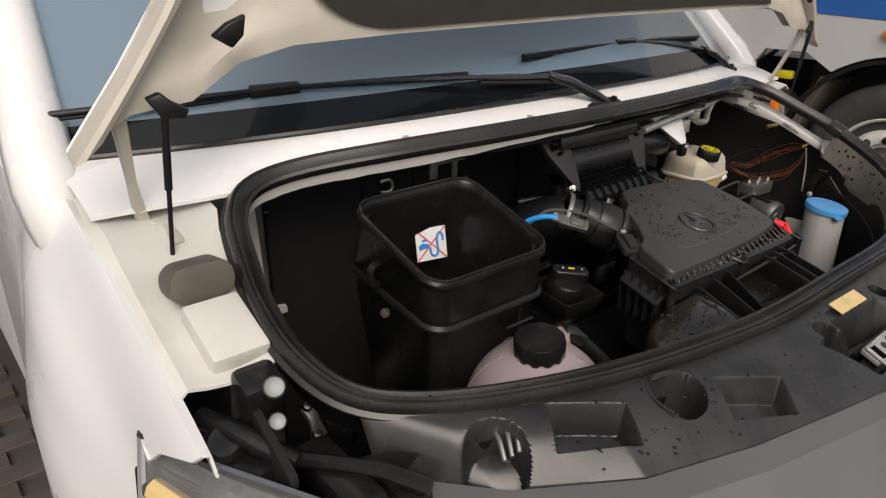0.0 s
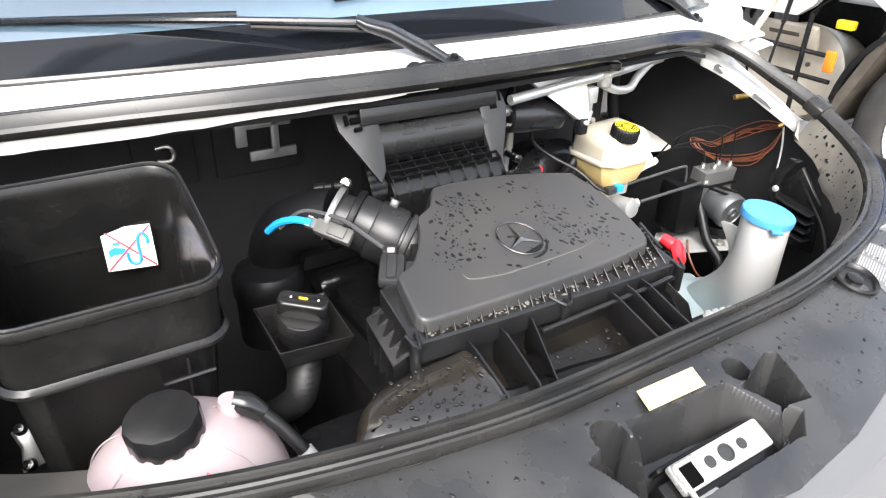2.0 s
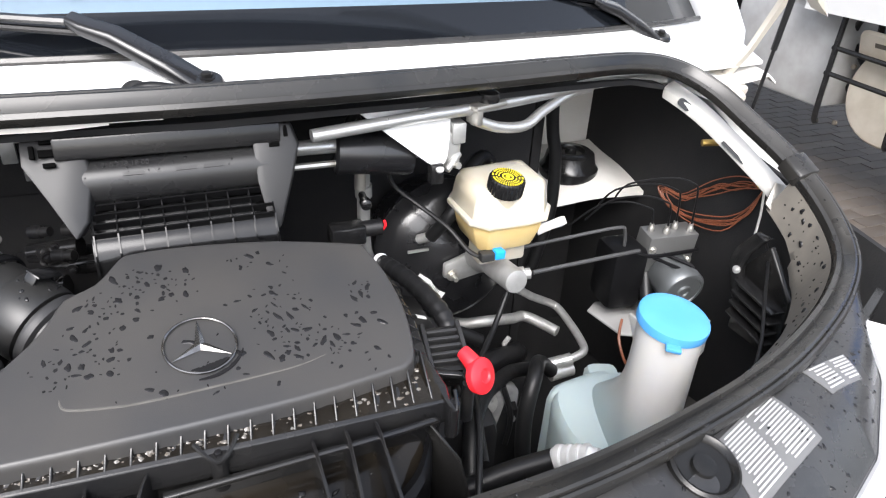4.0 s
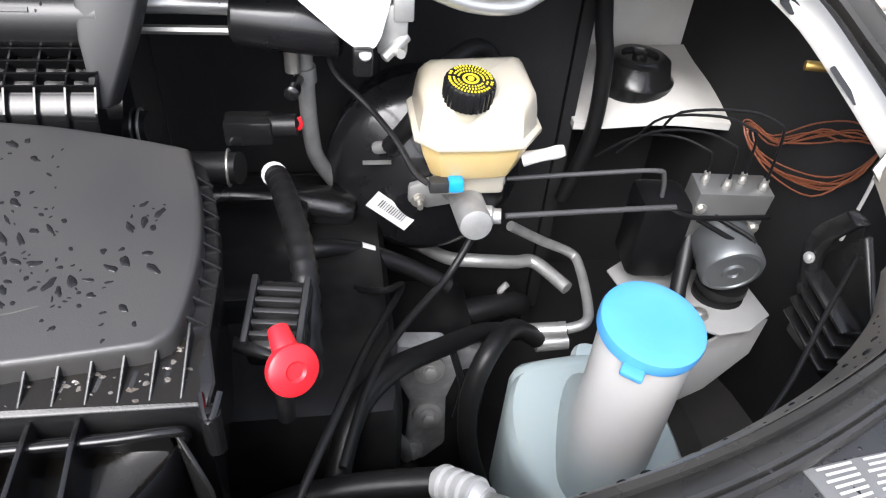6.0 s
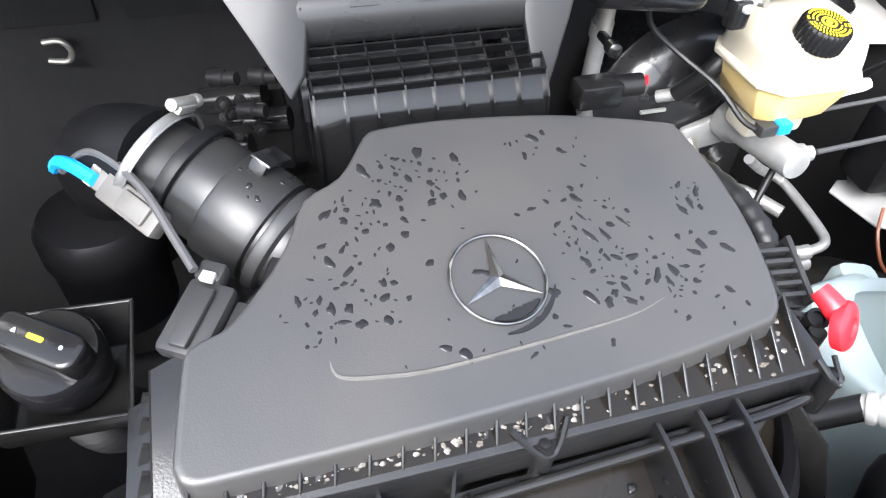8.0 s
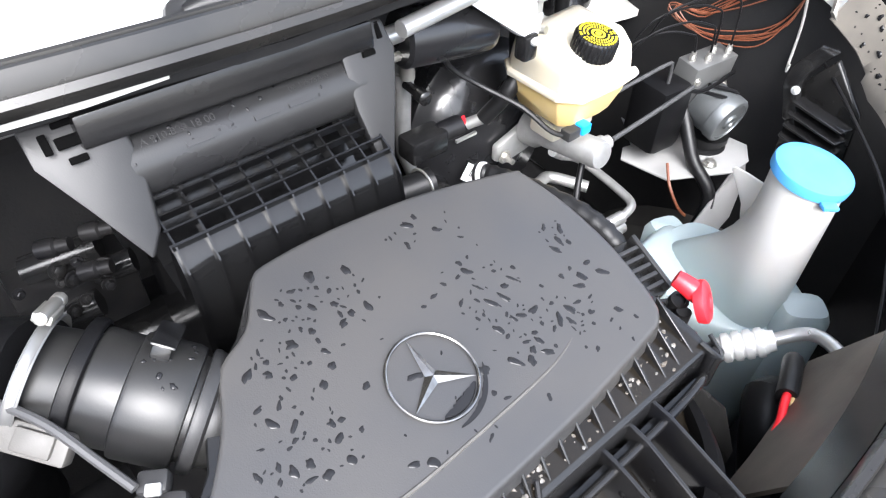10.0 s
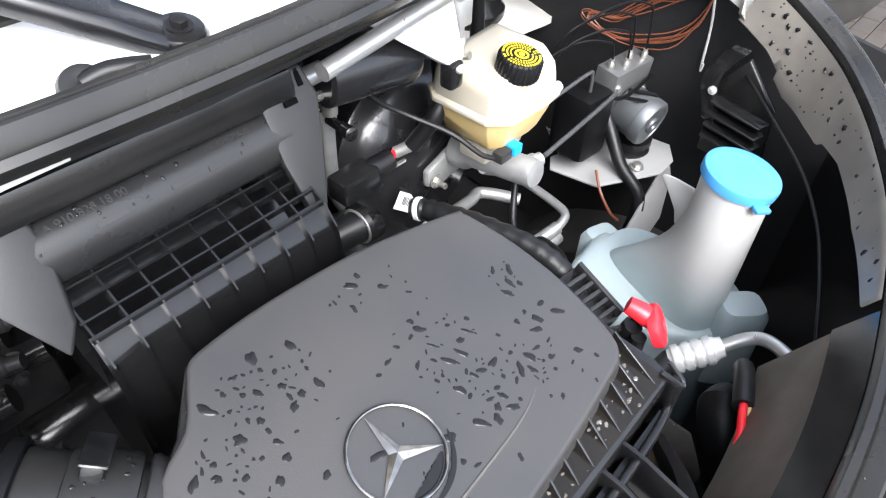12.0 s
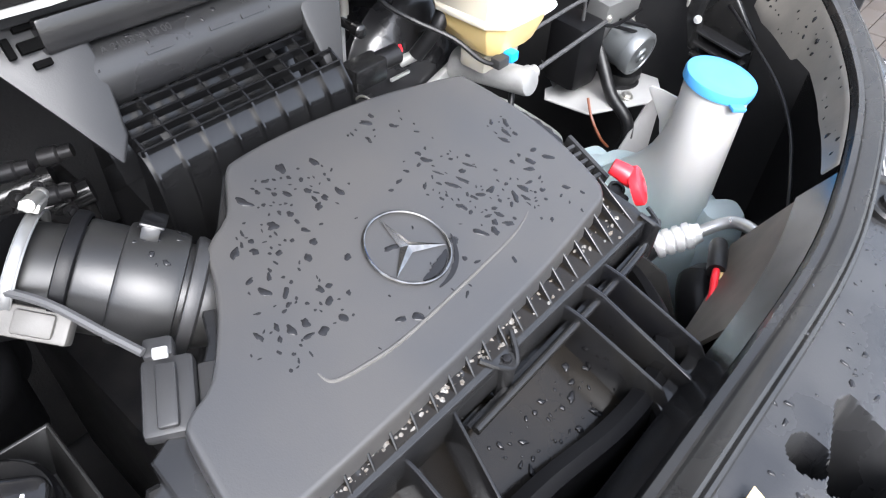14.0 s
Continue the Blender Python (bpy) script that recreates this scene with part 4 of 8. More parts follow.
# lamp mounts on the passenger side
mount = thing("lamp_mount", (-0.795, 0.40, 1.15), "black plastic lamp mount with two round pale caps", "bracket")
part("body", Geo().box((-0.80, 0.435, 1.165), (0.055, 0.05, 0.09), Matrix.Rotation(radians(15), 4, "X")), "black", mount, bevel=0.010)
part("foot", Geo().box((-0.835, 0.41, 1.105), (0.07, 0.12, 0.05)), "black", mount, bevel=0.014)
part("arm", Geo().box((-0.765, 0.31, 1.10), (0.05, 0.14, 0.05)), "black", mount, bevel=0.010)
part("arm", Geo().box((-0.71, 0.275, 1.09), (0.04, 0.10, 0.04)), "bin", mount, bevel=0.008)
part("lever", Geo().tube([(-0.862, 0.46, 1.155), (-0.84, 0.41, 1.15), (-0.80, 0.34, 1.13)], 0.014, 10), "black", mount)
part("lever", Geo().tube([(-0.80, 0.35, 1.13), (-0.74, 0.28, 1.13), (-0.70, 0.22, 1.12)], 0.010, 8), "bin", mount)
part("knob", Geo().lathe([(0.02, 0), (0.024, 0.006), (0.024, 0.03), (0.018, 0.036), (0, 0.036)], frame_to((-0.852, 0.425, 1.12), (-0.86, 0.40, 1.16)), 18), "black", mount)
for c, r in (((-0.795, 0.394, 1.203), 0.0135), ((-0.800, 0.384, 1.163), 0.011)):
    g = Geo().lathe([(r, 0), (r, 0.006), (r * 0.85, 0.009), (r * 0.5, 0.008), (0, 0.008)], frame_to(c, (c[0] - 0.25, c[1] - 0.62, c[2] + 0.5)), 20)
    part("cap", g, "motor", mount, "round dull grey cap")

# ---- air filter housing ----
def zc(x, y):
    return 1.225 + 0.27 * (y - 0.36) - 0.07 * (x - 0.03)


UPC = Vector((0.07, -0.27, 1)).normalized()
COVER = [(-0.1765, 0.2790), (-0.1742, 0.2732), (-0.1690, 0.2702), (-0.1625, 0.2693), (-0.150, 0.2695), (-0.125, 0.2703), (-0.08, 0.272), (0.01, 0.277), (0.11, 0.285), (0.195, 0.297), (0.214, 0.302), (0.226, 0.318), (0.234, 0.37), (0.231, 0.42), (0.2225, 0.455), (0.2185, 0.466), (0.2105, 0.4725),
         (0.133, 0.486), (0.075, 0.490), (0.02, 0.490), (-0.022, 0.486), (-0.033, 0.481), (-0.040, 0.472), (-0.058, 0.448), (-0.085, 0.432), (-0.097, 0.408), (-0.112, 0.385), (-0.139, 0.355), (-0.158, 0.3465), (-0.1655, 0.341), (-0.1685, 0.332), (-0.1765, 0.287)]
COVER = [tuple(p)[:2] for p in curve([(x, y, 0) for x, y in COVER], 3, True)]
airbox = thing("air_filter_housing", (0.03, 0.37, 1.0), "dark grey air filter housing with chrome emblem, spotted with water", "air filter")
rings = []
for ins, dz in ((-0.0012, -0.019), (-0.0005, -0.006), (0.0002, -0.003), (0.0010, -0.001), (0.0024, 0.0)):
    rings.append([Vector((x, y, zc(x, y) + dz)) for x, y in offset(COVER, ins)])
CC = Vector((0.02, 0.372, zc(0.02, 0.372)))
for k in (0.985, 0.5, 0.02):
    rings.append([CC.lerp(p, k) for p in rings[4]])
cover = part("cover", Geo().loft(rings), "cover", airbox, "matt dark grey cover")
FLANGE = [(-0.192, 0.258), (-0.08, 0.259), (0.03, 0.261), (0.14, 0.264), (0.246, 0.268), (0.249, 0.285), (0.243, 0.32), (0.246, 0.37), (0.241, 0.425), (0.23, 0.468), (0.21, 0.484),
          (0.133, 0.496), (0.02, 0.500), (-0.03, 0.492), (-0.062, 0.456), (-0.10, 0.43), (-0.12, 0.388), (-0.148, 0.362), (-0.188, 0.345)]
rings = []
for ins, dz in ((0.008, -0.17), (0.008, -0.045), (0.0, -0.043), (0.0, -0.018), (0.0015, -0.0165)):
    rings.append([Vector((x, y, zc(x, y) + dz)) for x, y in offset(FLANGE, ins)])
lower = part("lower_housing", Geo().loft(rings), "black", airbox, "black lower housing")
rib = Geo()
for k in range(22):
    x = -0.172 + k * 0.0192
    y0 = np.interp(x, [-0.178, 0.01, 0.195, 0.24], [0.270, 0.279, 0.299, 0.318])
    y1 = np.interp(x, [-0.19, 0.246], [0.2595, 0.2695])
    g = Geo()
    g.slab([(x, y0 + 0.004, zc(x, y0) - 0.002), (x, y0 + 0.004, zc(x, y0) - 0.02), (x - 0.004, y1, zc(x, y1) - 0.019), (x - 0.004, y1, zc(x, y1) - 0.0170)], (0.0022, 0, 0))
    part("rib", g, "black", airbox, bevel=0.0005, segs=1)
for k in range(9):
    y = 0.325 + k * 0.0155
    x0 = np.interp(y, [0.32, 0.37, 0.42, 0.462], [0.226, 0.233, 0.228, 0.218])
    x1 = x0 + 0.0145
    g = Geo()
    g.slab([(x0 - 0.003, y, zc(x0, y) - 0.003), (x0 - 0.003, y, zc(x0, y) - 0.02), (x1, y, zc(x1, y) - 0.02), (x1, y, zc(x1, y) - 0.0165)], (0, 0.003, 0))
    part("rib", g, "black", airbox, bevel=0.0005, segs=1)
g = Geo().sheet(lambda u, v: (lambda x: (lambda y: (x, y, zc(x, y) - 0.0160 + 0.0008 * math.sin(x * 310) * math.sin(v * 3)))(np.interp(x, [-0.178, 0.01, 0.195, 0.24], [0.272, 0.281, 0.301, 0.320]) * v + np.interp(x, [-0.19, 0.246], [0.2610, 0.2710]) * (1 - v)))(-0.176 + 0.416 * u), list(np.linspace(0, 1, 60)), [0, 0.5, 1], (0, 0, -0.0008))
part("trough_dust", g, "tray", airbox, "dust settled in the ribbed trough")
g = Geo()
rnd = random.Random(4)
for k in range(300):
    x0 = rnd.uniform(-0.17, 0.235)
    if rnd.random() < 0.15 + 0.35 * (x0 > 0.06):
        continue
    n_, sz = 6, rnd.uniform(0.0006, 0.0028)
    ya, yb = np.interp(x0, [-0.178, 0.01, 0.195, 0.24], [0.268, 0.277, 0.297, 0.316]), np.interp(x0, [-0.19, 0.246], [0.262, 0.272])
    yc = rnd.uniform(min(ya, yb) + 0.001, max(ya, yb))
    pts = []
    for q in range(n_):
        a = 2 * math.pi * q / n_
        xx, yy = x0 + sz * 1.4 * math.cos(a) * rnd.uniform(0.5, 1.2), yc + sz * math.sin(a) * rnd.uniform(0.4, 1.2)
        pts.append(Vector((xx, yy, zc(xx, yy) - 0.0168)))
    top_ = [p.lerp(sum(pts, Vector()) / n_, 0.5) + Vector((0, 0, sz * rnd.uniform(0.3, 0.9))) for p in pts]
    g.loft([pts, top_])
tagged(part("dirt", g, "grime", airbox, "wet dirt lying between the ribs"), kind="stuff")
# clip and screw at the front
for x, s in ((0.027, 1.0), (0.247, 0.35), (-0.19, 0.35)):
    y = 0.259 + 0.004 * (x > 0.2)
    z = zc(x, y) - 0.02
    g = Geo()
    g.tube([(x - 0.018 * s, y + 0.012, z + 0.010), (x - 0.008 * s, y - 0.002, z + 0.004), (x, y - 0.006, z + 0.001), (x + 0.008 * s, y - 0.002, z + 0.004), (x + 0.018 * s, y + 0.012, z + 0.010)], 0.0022, 6)
    g.lathe([(0.007, -0.035), (0.0075, 0.0), (0.0075, 0.004), (0.004, 0.004), (0.004, 0.002), (0, 0.002)], Matrix.Translation((x, y + 0.001, z)), 14)
    part("clip", g, "black", airbox)
    g = Geo()
    bolt(g, (x, y + 0.001, z + 0.003), (0, 0, 1), 0.0035, 0.003)
    part("screw", g, "dark", airbox)
# pressed line below the emblem; light caught there is put into its colour
g = Geo().tube([(x, y, zc(x, y) - 0.0002) for x, y in ((-0.088, 0.322), (-0.084, 0.312), (-0.06, 0.308), (-0.023, 0.307), (0.06, 0.314), (0.110, 0.320), (0.138, 0.328))], [0.0006, 0.0014, 0.0016, 0.0015, 0.0013, 0.0010, 0.0004], 6, 5)
part("pressed_line", g, "groove", airbox, "pressed line, the light it catches put into its pale colour")
# emblem
EM = Matrix.Translation((0.0275, 0.3575, zc(0.0275, 0.3575))) @ Vector((0, 0, 1)).rotation_difference(UPC).to_matrix().to_4x4()
g = Geo().tube([EM @ Vector((0.0325 * math.cos(a), 0.0325 * math.sin(a), 0.0018)) for a in np.linspace(0, 2 * math.pi, 48, endpoint=False)], 0.0012, 8, 1, True)
emblem = part("emblem_ring", g, "emblem", airbox, "chrome ring")
for a in (90, 210, 330):
    q = EM @ Matrix.Rotation(radians(a), 4, "Z")
    g = Geo().add([q @ Vector(p) for p in ((0.031, 0, 0.0015), (0.0028, 0.0048, 0.0010), (0, 0, 0.0034), (0.0028, -0.0048, 0.0010), (0, 0, 0.0))], [(0, 1, 2), (0, 2, 3), (0, 4, 1), (0, 3, 4), (1, 4, 2), (2, 4, 3)])
    part("emblem_spoke", g, "emblem", emblem, flat=True)
# sensor on the passenger side of the cover
m = Matrix.Translation((-0.153, 0.378, 1.226)) @ Matrix.Rotation(radians(-32), 4, "Z") @ Matrix.Rotation(radians(12), 4, "X")
g = Geo().box(m @ Vector((0, -0.010, 0)), (0.031, 0.050, 0.014), m)
part("sensor", g, "plate", airbox, "grey plug of the pressure sensor", bevel=0.004)
part("sensor_plug", Geo().box(m @ Vector((-0.004, 0.020, 0.004)), (0.018, 0.014, 0.013), m), "plate", airbox, "grey connector", bevel=0.003)
part("sensor_ridge", Geo().box(m @ Vector((0.0, -0.012, 0.0095)), (0.012, 0.040, 0.005), m), "plate", airbox, bevel=0.002)
part("sensor_foot", Geo().box(m @ Vector((0.026, -0.004, -0.004)), (0.021, 0.028, 0.006), m), "plate", airbox, bevel=0.002)
g = Geo().box(m @ Vector((-0.002, 0.014, 0.012)), (0.009, 0.007, 0.004), m)
part("sensor_clip", g, "apron", airbox, "pale clip", bevel=0.001)
g = Geo()
for k in range(5):
    y = 0.275 + 0.017 * k
    g.slab([(-0.189, y, 1.196), (-0.189, y, 1.13), (-0.212 + 0.002 * k, y, 1.13), (-0.206, y, 1.17), (-0.196, y, 1.198)], (0, 0.003, 0))
g.slab([(-0.212, 0.270, 1.168), (-0.188, 0.270, 1.178), (-0.188, 0.345, 1.196), (-0.207, 0.345, 1.185)], (0, 0, -0.004))
part("side_frame", g, "black", airbox, "black ribbed side frame")

# water lying on the cover
def drops(n, place, rmin, rmax, seed, stretch=0.6, h=0.25):
    """Irregular flat drops. place(random) gives a point and the normal there."""
    g, r, done = Geo(), random.Random(seed), []
    for _ in range(n):
        c, up = place(r)
        t = up.orthogonal().normalized()
        b = up.cross(t)
        rad = rmin + (rmax - rmin) * r.random() ** 2.0
        if any((c - q).length < (rad + s) * 1.3 for q, s in done):
            continue
        done.append((c, rad))
        k, el, tw = (18 if rad > 0.0022 else 11), 1 + stretch * r.random(), r.random() * 6.28
        lobes = [(r.uniform(0, 0.34) / j ** 0.6, r.random() * 6.28, j) for j in (2, 3, 4, 5)]
        w = [max(0.3, 1 + sum(a_ * math.cos(j * 2 * math.pi * i / k + p_) for a_, p_, j in lobes)) for i in range(k)]
        ring = []
        for i in range(k):
            a = 2 * math.pi * i / k
            x, y = math.cos(a) * el * w[i], math.sin(a) / el * w[i]
            ring.append((t * (x * math.cos(tw) - y * math.sin(tw)) + b * (x * math.sin(tw) + y * math.cos(tw))) * rad)
        rings = [[c + p + up * 0.0001 for p in ring], [c + p * 0.86 + up * rad * h * 0.6 for p in ring], [c + p * 0.5 + up * rad * h for p in ring]]
        n0 = len(g.v)
        g.loft(rings, True, False)
        g.add([c + up * rad * h * 1.1], [])
        top0 = n0 + 2 * k
        g.f += [(top0 + i, top0 + (i + 1) % k, n0 + 3 * k) for i in range(k)]
    return g


CLUSTERS = [(-0.002, 0.437, 0.035, 0.022, 7), (-0.065, 0.422, 0.016, 0.014, 2), (-0.040, 0.425, 0.030, 0.032, 6), (-0.060, 0.380, 0.030, 0.020, 4), (-0.075, 0.348, 0.035, 0.020, 7), (-0.13, 0.30, 0.022, 0.016, 1.5), (0.108, 0.395, 0.035, 0.032, 11), (0.125, 0.350, 0.040, 0.022, 7),
            (0.165, 0.335, 0.030, 0.030, 4), (0.10, 0.455, 0.035, 0.015, 2.5), (0.195, 0.385, 0.014, 0.035, 3), (0.03, 0.312, 0.07, 0.012, 2), (0.03, 0.38, 0.10, 0.06, 3)]


def on_cover(r):
    while True:
        cx, cy, sx, sy, _ = r.choices(CLUSTERS, [c[4] for c in CLUSTERS])[0]
        x, y = cx + sx * r.uniform(-1, 1) * r.uniform(0.5, 1.25), cy + sy * r.uniform(-1, 1) * r.uniform(0.5, 1.25)
        if -0.14 < x < 0.215 and 0.283 < y < 0.478 and y > 0.3 - 0.9 * (x + 0.09) * (x < -0.09) and x > -0.13 + 1.1 * (y - 0.37) and abs(math.hypot(x - 0.0275, y - 0.3575) - 0.0325) > 0.004:
            return Vector((x, y, zc(x, y))), UPC


water = part("water_drops", drops(430, on_cover, 0.0009, 0.0044, 7, 0.7, 0.16), "water", None)
tagged(water, "dark water drops scattered over the plastic cover", "water drops", kind="stuff")
g = Geo()
pr = random.Random(3)
for r0, r1, a0, a1 in ((0.0215, 0.0305, 248, 322), (0.0345, 0.0392, 262, 345)):
    ring_in, ring_out = [], []
    for k in range(25):
        a, w = radians(a0 + (a1 - a0) * k / 24), math.sin(math.pi * (k + 0.4) / 24.8) ** 0.6
        mid = (r0 + r1) / 2 + (r1 - r0) * 0.5 * (1 - w)
        half = (r1 - r0) / 2 * w
        ring_out.append((a, mid + half))
        ring_in.append((a, mid - half * pr.uniform(0.55, 1.0)))
    edge = ring_out + ring_in[::-1]
    cen = ((r0 + r1) / 2, radians((a0 + a1) / 2))
    base = [EM @ Vector((r_ * math.cos(a), r_ * math.sin(a), 0.0002)) for a, r_ in edge]
    crest = [EM @ Vector(((r_ * 0.8 + cen[0] * 0.2) * math.cos(a), (r_ * 0.8 + cen[0] * 0.2) * math.sin(a), 0.0010)) for a, r_ in edge]
    g.loft([base, crest], True, False)
    n0 = len(g.v) - len(edge)
    g.f += [(n0 + i, n0 + i + 1, n0 + len(edge) - 2 - i, n0 + len(edge) - 1 - i) for i in range(24)]
tagged(part("water_pool", g, "water", None), "small pool of water held inside the emblem ring", "water")

# ---- intake duct to the housing ----
duct = thing("intake_duct", (-0.16, 0.5, 1.2), "black intake duct with a steel hose clamp and a bent elbow", "duct")
AX = [Vector(p) for p in ((-0.088, 0.424, 1.206), (-0.102, 0.437, 1.216), (-0.126, 0.459, 1.229), (-0.162, 0.492, 1.240), (-0.192, 0.522, 1.236), (-0.214, 0.556, 1.214), (-0.222, 0.592, 1.165), (-0.222, 0.615, 1.08))]
d_el = (AX[3] - AX[2]).normalized()
part("elbow", Geo().tube([AX[3] + d_el * 0.012] + AX[4:], 0.040, 24, 6), "softrubber", duct, "soft black rubber elbow")
part("outlet", Geo().tube(AX[:3] + [AX[3] + d_el * 0.014], [0.030, 0.0345, 0.0345, 0.0345, 0.0345, 0.0345], 24, 4), "duct", duct, "smooth black outlet tube")
d = (AX[2] - AX[1]).normalized()
c = AX[2] - d * 0.004
m = frame_to(c - d * 0.022, c + d * 0.022)
g = Geo().lathe([(0.034, -0.002), (0.0395, -0.001), (0.0408, 0.003), (0.0408, 0.034), (0.0398, 0.0365), (0.0372, 0.0375), (0.0372, 0.058), (0.0365, 0.060), (0.034, 0.060)], m, 40, False)
part("coupling", g, "duct", duct, "satin black coupling sleeve")
g = Geo().lathe([(0.0345, -0.016), (0.0395, -0.014), (0.0412, -0.009), (0.0405, -0.006), (0.0375, -0.005), (0.034, -0.005)], m, 40, False)
part("outlet_collar", g, "plate", duct, "satin collar moulded to the cover")
g = Geo().lathe([(0.0385, 0.060), (0.0405, 0.061), (0.0412, 0.064), (0.0405, 0.069), (0.0385, 0.070)], m, 40, False)
part("hose_lip", g, "softrubber", duct)
up = Vector((0.25, 0.35, 0.9)).normalized()
up = (up - d * up.dot(d)).normalized()
side = d.cross(up)
tb = c + d * 0.002 + up * 0.046
mm = Matrix((side, d, up)).transposed().to_4x4()
g = Geo().box(tb, (0.034, 0.016, 0.003), mm).box(tb - side * 0.015 - up * 0.006, (0.004, 0.012, 0.014), mm).box(tb + side * 0.012 - up * 0.004, (0.004, 0.012, 0.010), mm)
part("locking_tab", g, "black", duct, "dull black locking tab", bevel=0.0015)
c2 = AX[3] + d * 0.018
m2 = frame_to(c2 - d * 0.007, c2 + d * 0.01)
part("hose_clamp", Geo().lathe([(0.0403, 0.001), (0.0412, 0.001), (0.0416, 0.002), (0.0411, 0.003), (0.0411, 0.007), (0.0416, 0.008), (0.0412, 0.009), (0.0403, 0.009)], m2, 40, False), "blockalu", duct, "bright steel band")
tb = c2 + up * 0.046 - side * 0.004
g = Geo().box(tb, (0.020, 0.012, 0.006), mm).tube([tb - side * 0.014 + up * 0.002, tb + side * 0.014 + up * 0.002], 0.0045, 10, 1)
g.lathe([(0.0045, 0), (0.005, 0.002), (0.005, 0.008), (0.003, 0.009)], frame_to(tb + side * 0.011 + up * 0.002, tb + side * 0.05 + up * 0.002), 8)
part("clamp_screw", g, "zinc", duct, "clamp screw", bevel=0.001)
# flow sensor with its plug
mm2 = frame_to((-0.190, 0.462, 1.243), (-0.205, 0.44, 1.275), d)
g = Geo().box(mm2 @ Vector((0.0, 0, 0)), (0.050, 0.020, 0.014), mm2).box(mm2 @ Vector((0.030, 0, 0.001)), (0.018, 0.015, 0.010), mm2).box(mm2 @ Vector((-0.005, 0, 0.008)), (0.024, 0.015, 0.004), mm2)
part("flow_sensor", g, "groove", duct, "dusty grey flow sensor plug", bevel=0.003)
g = Geo()
for a in (-0.006, 0.0, 0.006):
    g.box(mm2 @ Vector((0.034, a, 0.0065)), (0.007, 0.002, 0.002), mm2)
part("plug_latch", g, "apron", duct, bevel=0.0008)
g = Geo().tube([(-0.212, 0.480, 1.254), (-0.226, 0.498, 1.254), (-0.240, 0.520, 1.244), (-0.250, 0.540, 1.225)], 0.0048, 8)
part("blue_cable", g, "bluewire", duct, "bright blue cable end")
g = Geo().tube([(-0.240, 0.520, 1.236), (-0.222, 0.508, 1.256), (-0.209, 0.497, 1.263), (-0.193, 0.476, 1.263), (-0.178, 0.449, 1.260), (-0.1655, 0.418, 1.250), (-0.156, 0.394, 1.243)], 0.0030, 8)
part("grey_cable", g, "line", duct, "thin grey cable to the pressure sensor")
g = Geo().lathe([(0.046, -0.10), (0.047, -0.03), (0.05, -0.025), (0.05, 0.0), (0.044, 0.01), (0.03, 0.012), (0, 0.012)], Matrix.Translation((-0.246, 0.57, 1.145)), 28)
part("resonator", g, "softrubber", duct, "round black resonator")

def on_sleeve(r):
    a, h = r.uniform(-0.9, 1.3), r.uniform(-0.018, 0.010)
    o = up * math.cos(a) + side * math.sin(a)
    return c + d * h + o * 0.0409, o


SLEEVE_WATER = drops(26, on_sleeve, 0.0010, 0.0030, 51, 0.3, 0.4)
tagged(part("water_drops", SLEEVE_WATER, "water", None), "small water drops on the black coupling sleeve", "water drops", kind="stuff")

# ---- intake scoop in front of the housing ----
scoop = thing("intake_scoop", (0.0, 0.21, 1.0), "glossy black moulded intake scoop with thin fins, dusty and wet", "air intake")
LA = [(-0.285, 0.205), (-0.272, 0.238), (-0.245, 0.256), (-0.20, 0.264), (-0.15, 0.263), (-0.118, 0.260), (-0.116, 0.185), (-0.135, 0.168), (-0.18, 0.168), (-0.25, 0.180)][::-1]
LA = [tuple(p)[:2] for p in curve([(x, y, 0) for x, y in LA], 4, True)]


def za(x, y):
    return 1.170 - 0.022 * ((y - 0.250) / 0.085) ** 2 - 0.012 * ((x + 0.14) / 0.12) ** 2


rings = []
for ins, dz in ((-0.004, -0.22), (-0.002, -0.025), (0.001, -0.012), (0.006, -0.004), (0.014, 0.0), (0.028, 0.002)):
    rings.append([Vector((x, y, za(x, y) + dz)) for x, y in offset(LA, ins)])
part("left_shell", Geo().loft(rings), "shellgloss", scoop, "dusty glossy shell")
LB = [(-0.118, 0.262), (-0.115, 0.215), (-0.095, 0.200), (-0.05, 0.198), (0.0, 0.194), (0.06, 0.184), (0.11, 0.182), (0.15, 0.188), (0.19, 0.212), (0.215, 0.245), (0.224, 0.268)]
rimB = [Vector((x, y, 1.128)) for x, y in LB]
g = Geo()
path = curve(rimB, 4)
g.loft([[p + Vector(q) for q in ((0, 0.012, -0.01), (0, 0.010, 0.004), (0, 0.0, 0.008), (0, -0.008, 0.003), (0, -0.010, -0.02), (0, -0.006, -0.16), (0, 0.008, -0.16))] for p in path])
part("rim", g, "softrubber", scoop, "rounded black rim")
g = Geo().tube([(0.224, 0.268, 1.130), (0.230, 0.262, 1.150), (0.220, 0.256, 1.160), (0.18, 0.252, 1.161), (0.08, 0.249, 1.161), (-0.02, 0.247, 1.160)], 0.0038, 10, 5)
part("back_rim", g, "gloss", scoop, "rounded glossy back edge")
g = Geo().slab([(-0.02, 0.251, 1.158), (0.22, 0.257, 1.158), (0.22, 0.266, 1.118), (-0.02, 0.266, 1.118)], (0, 0.004, 0))
part("back_wall", g, "black", scoop)
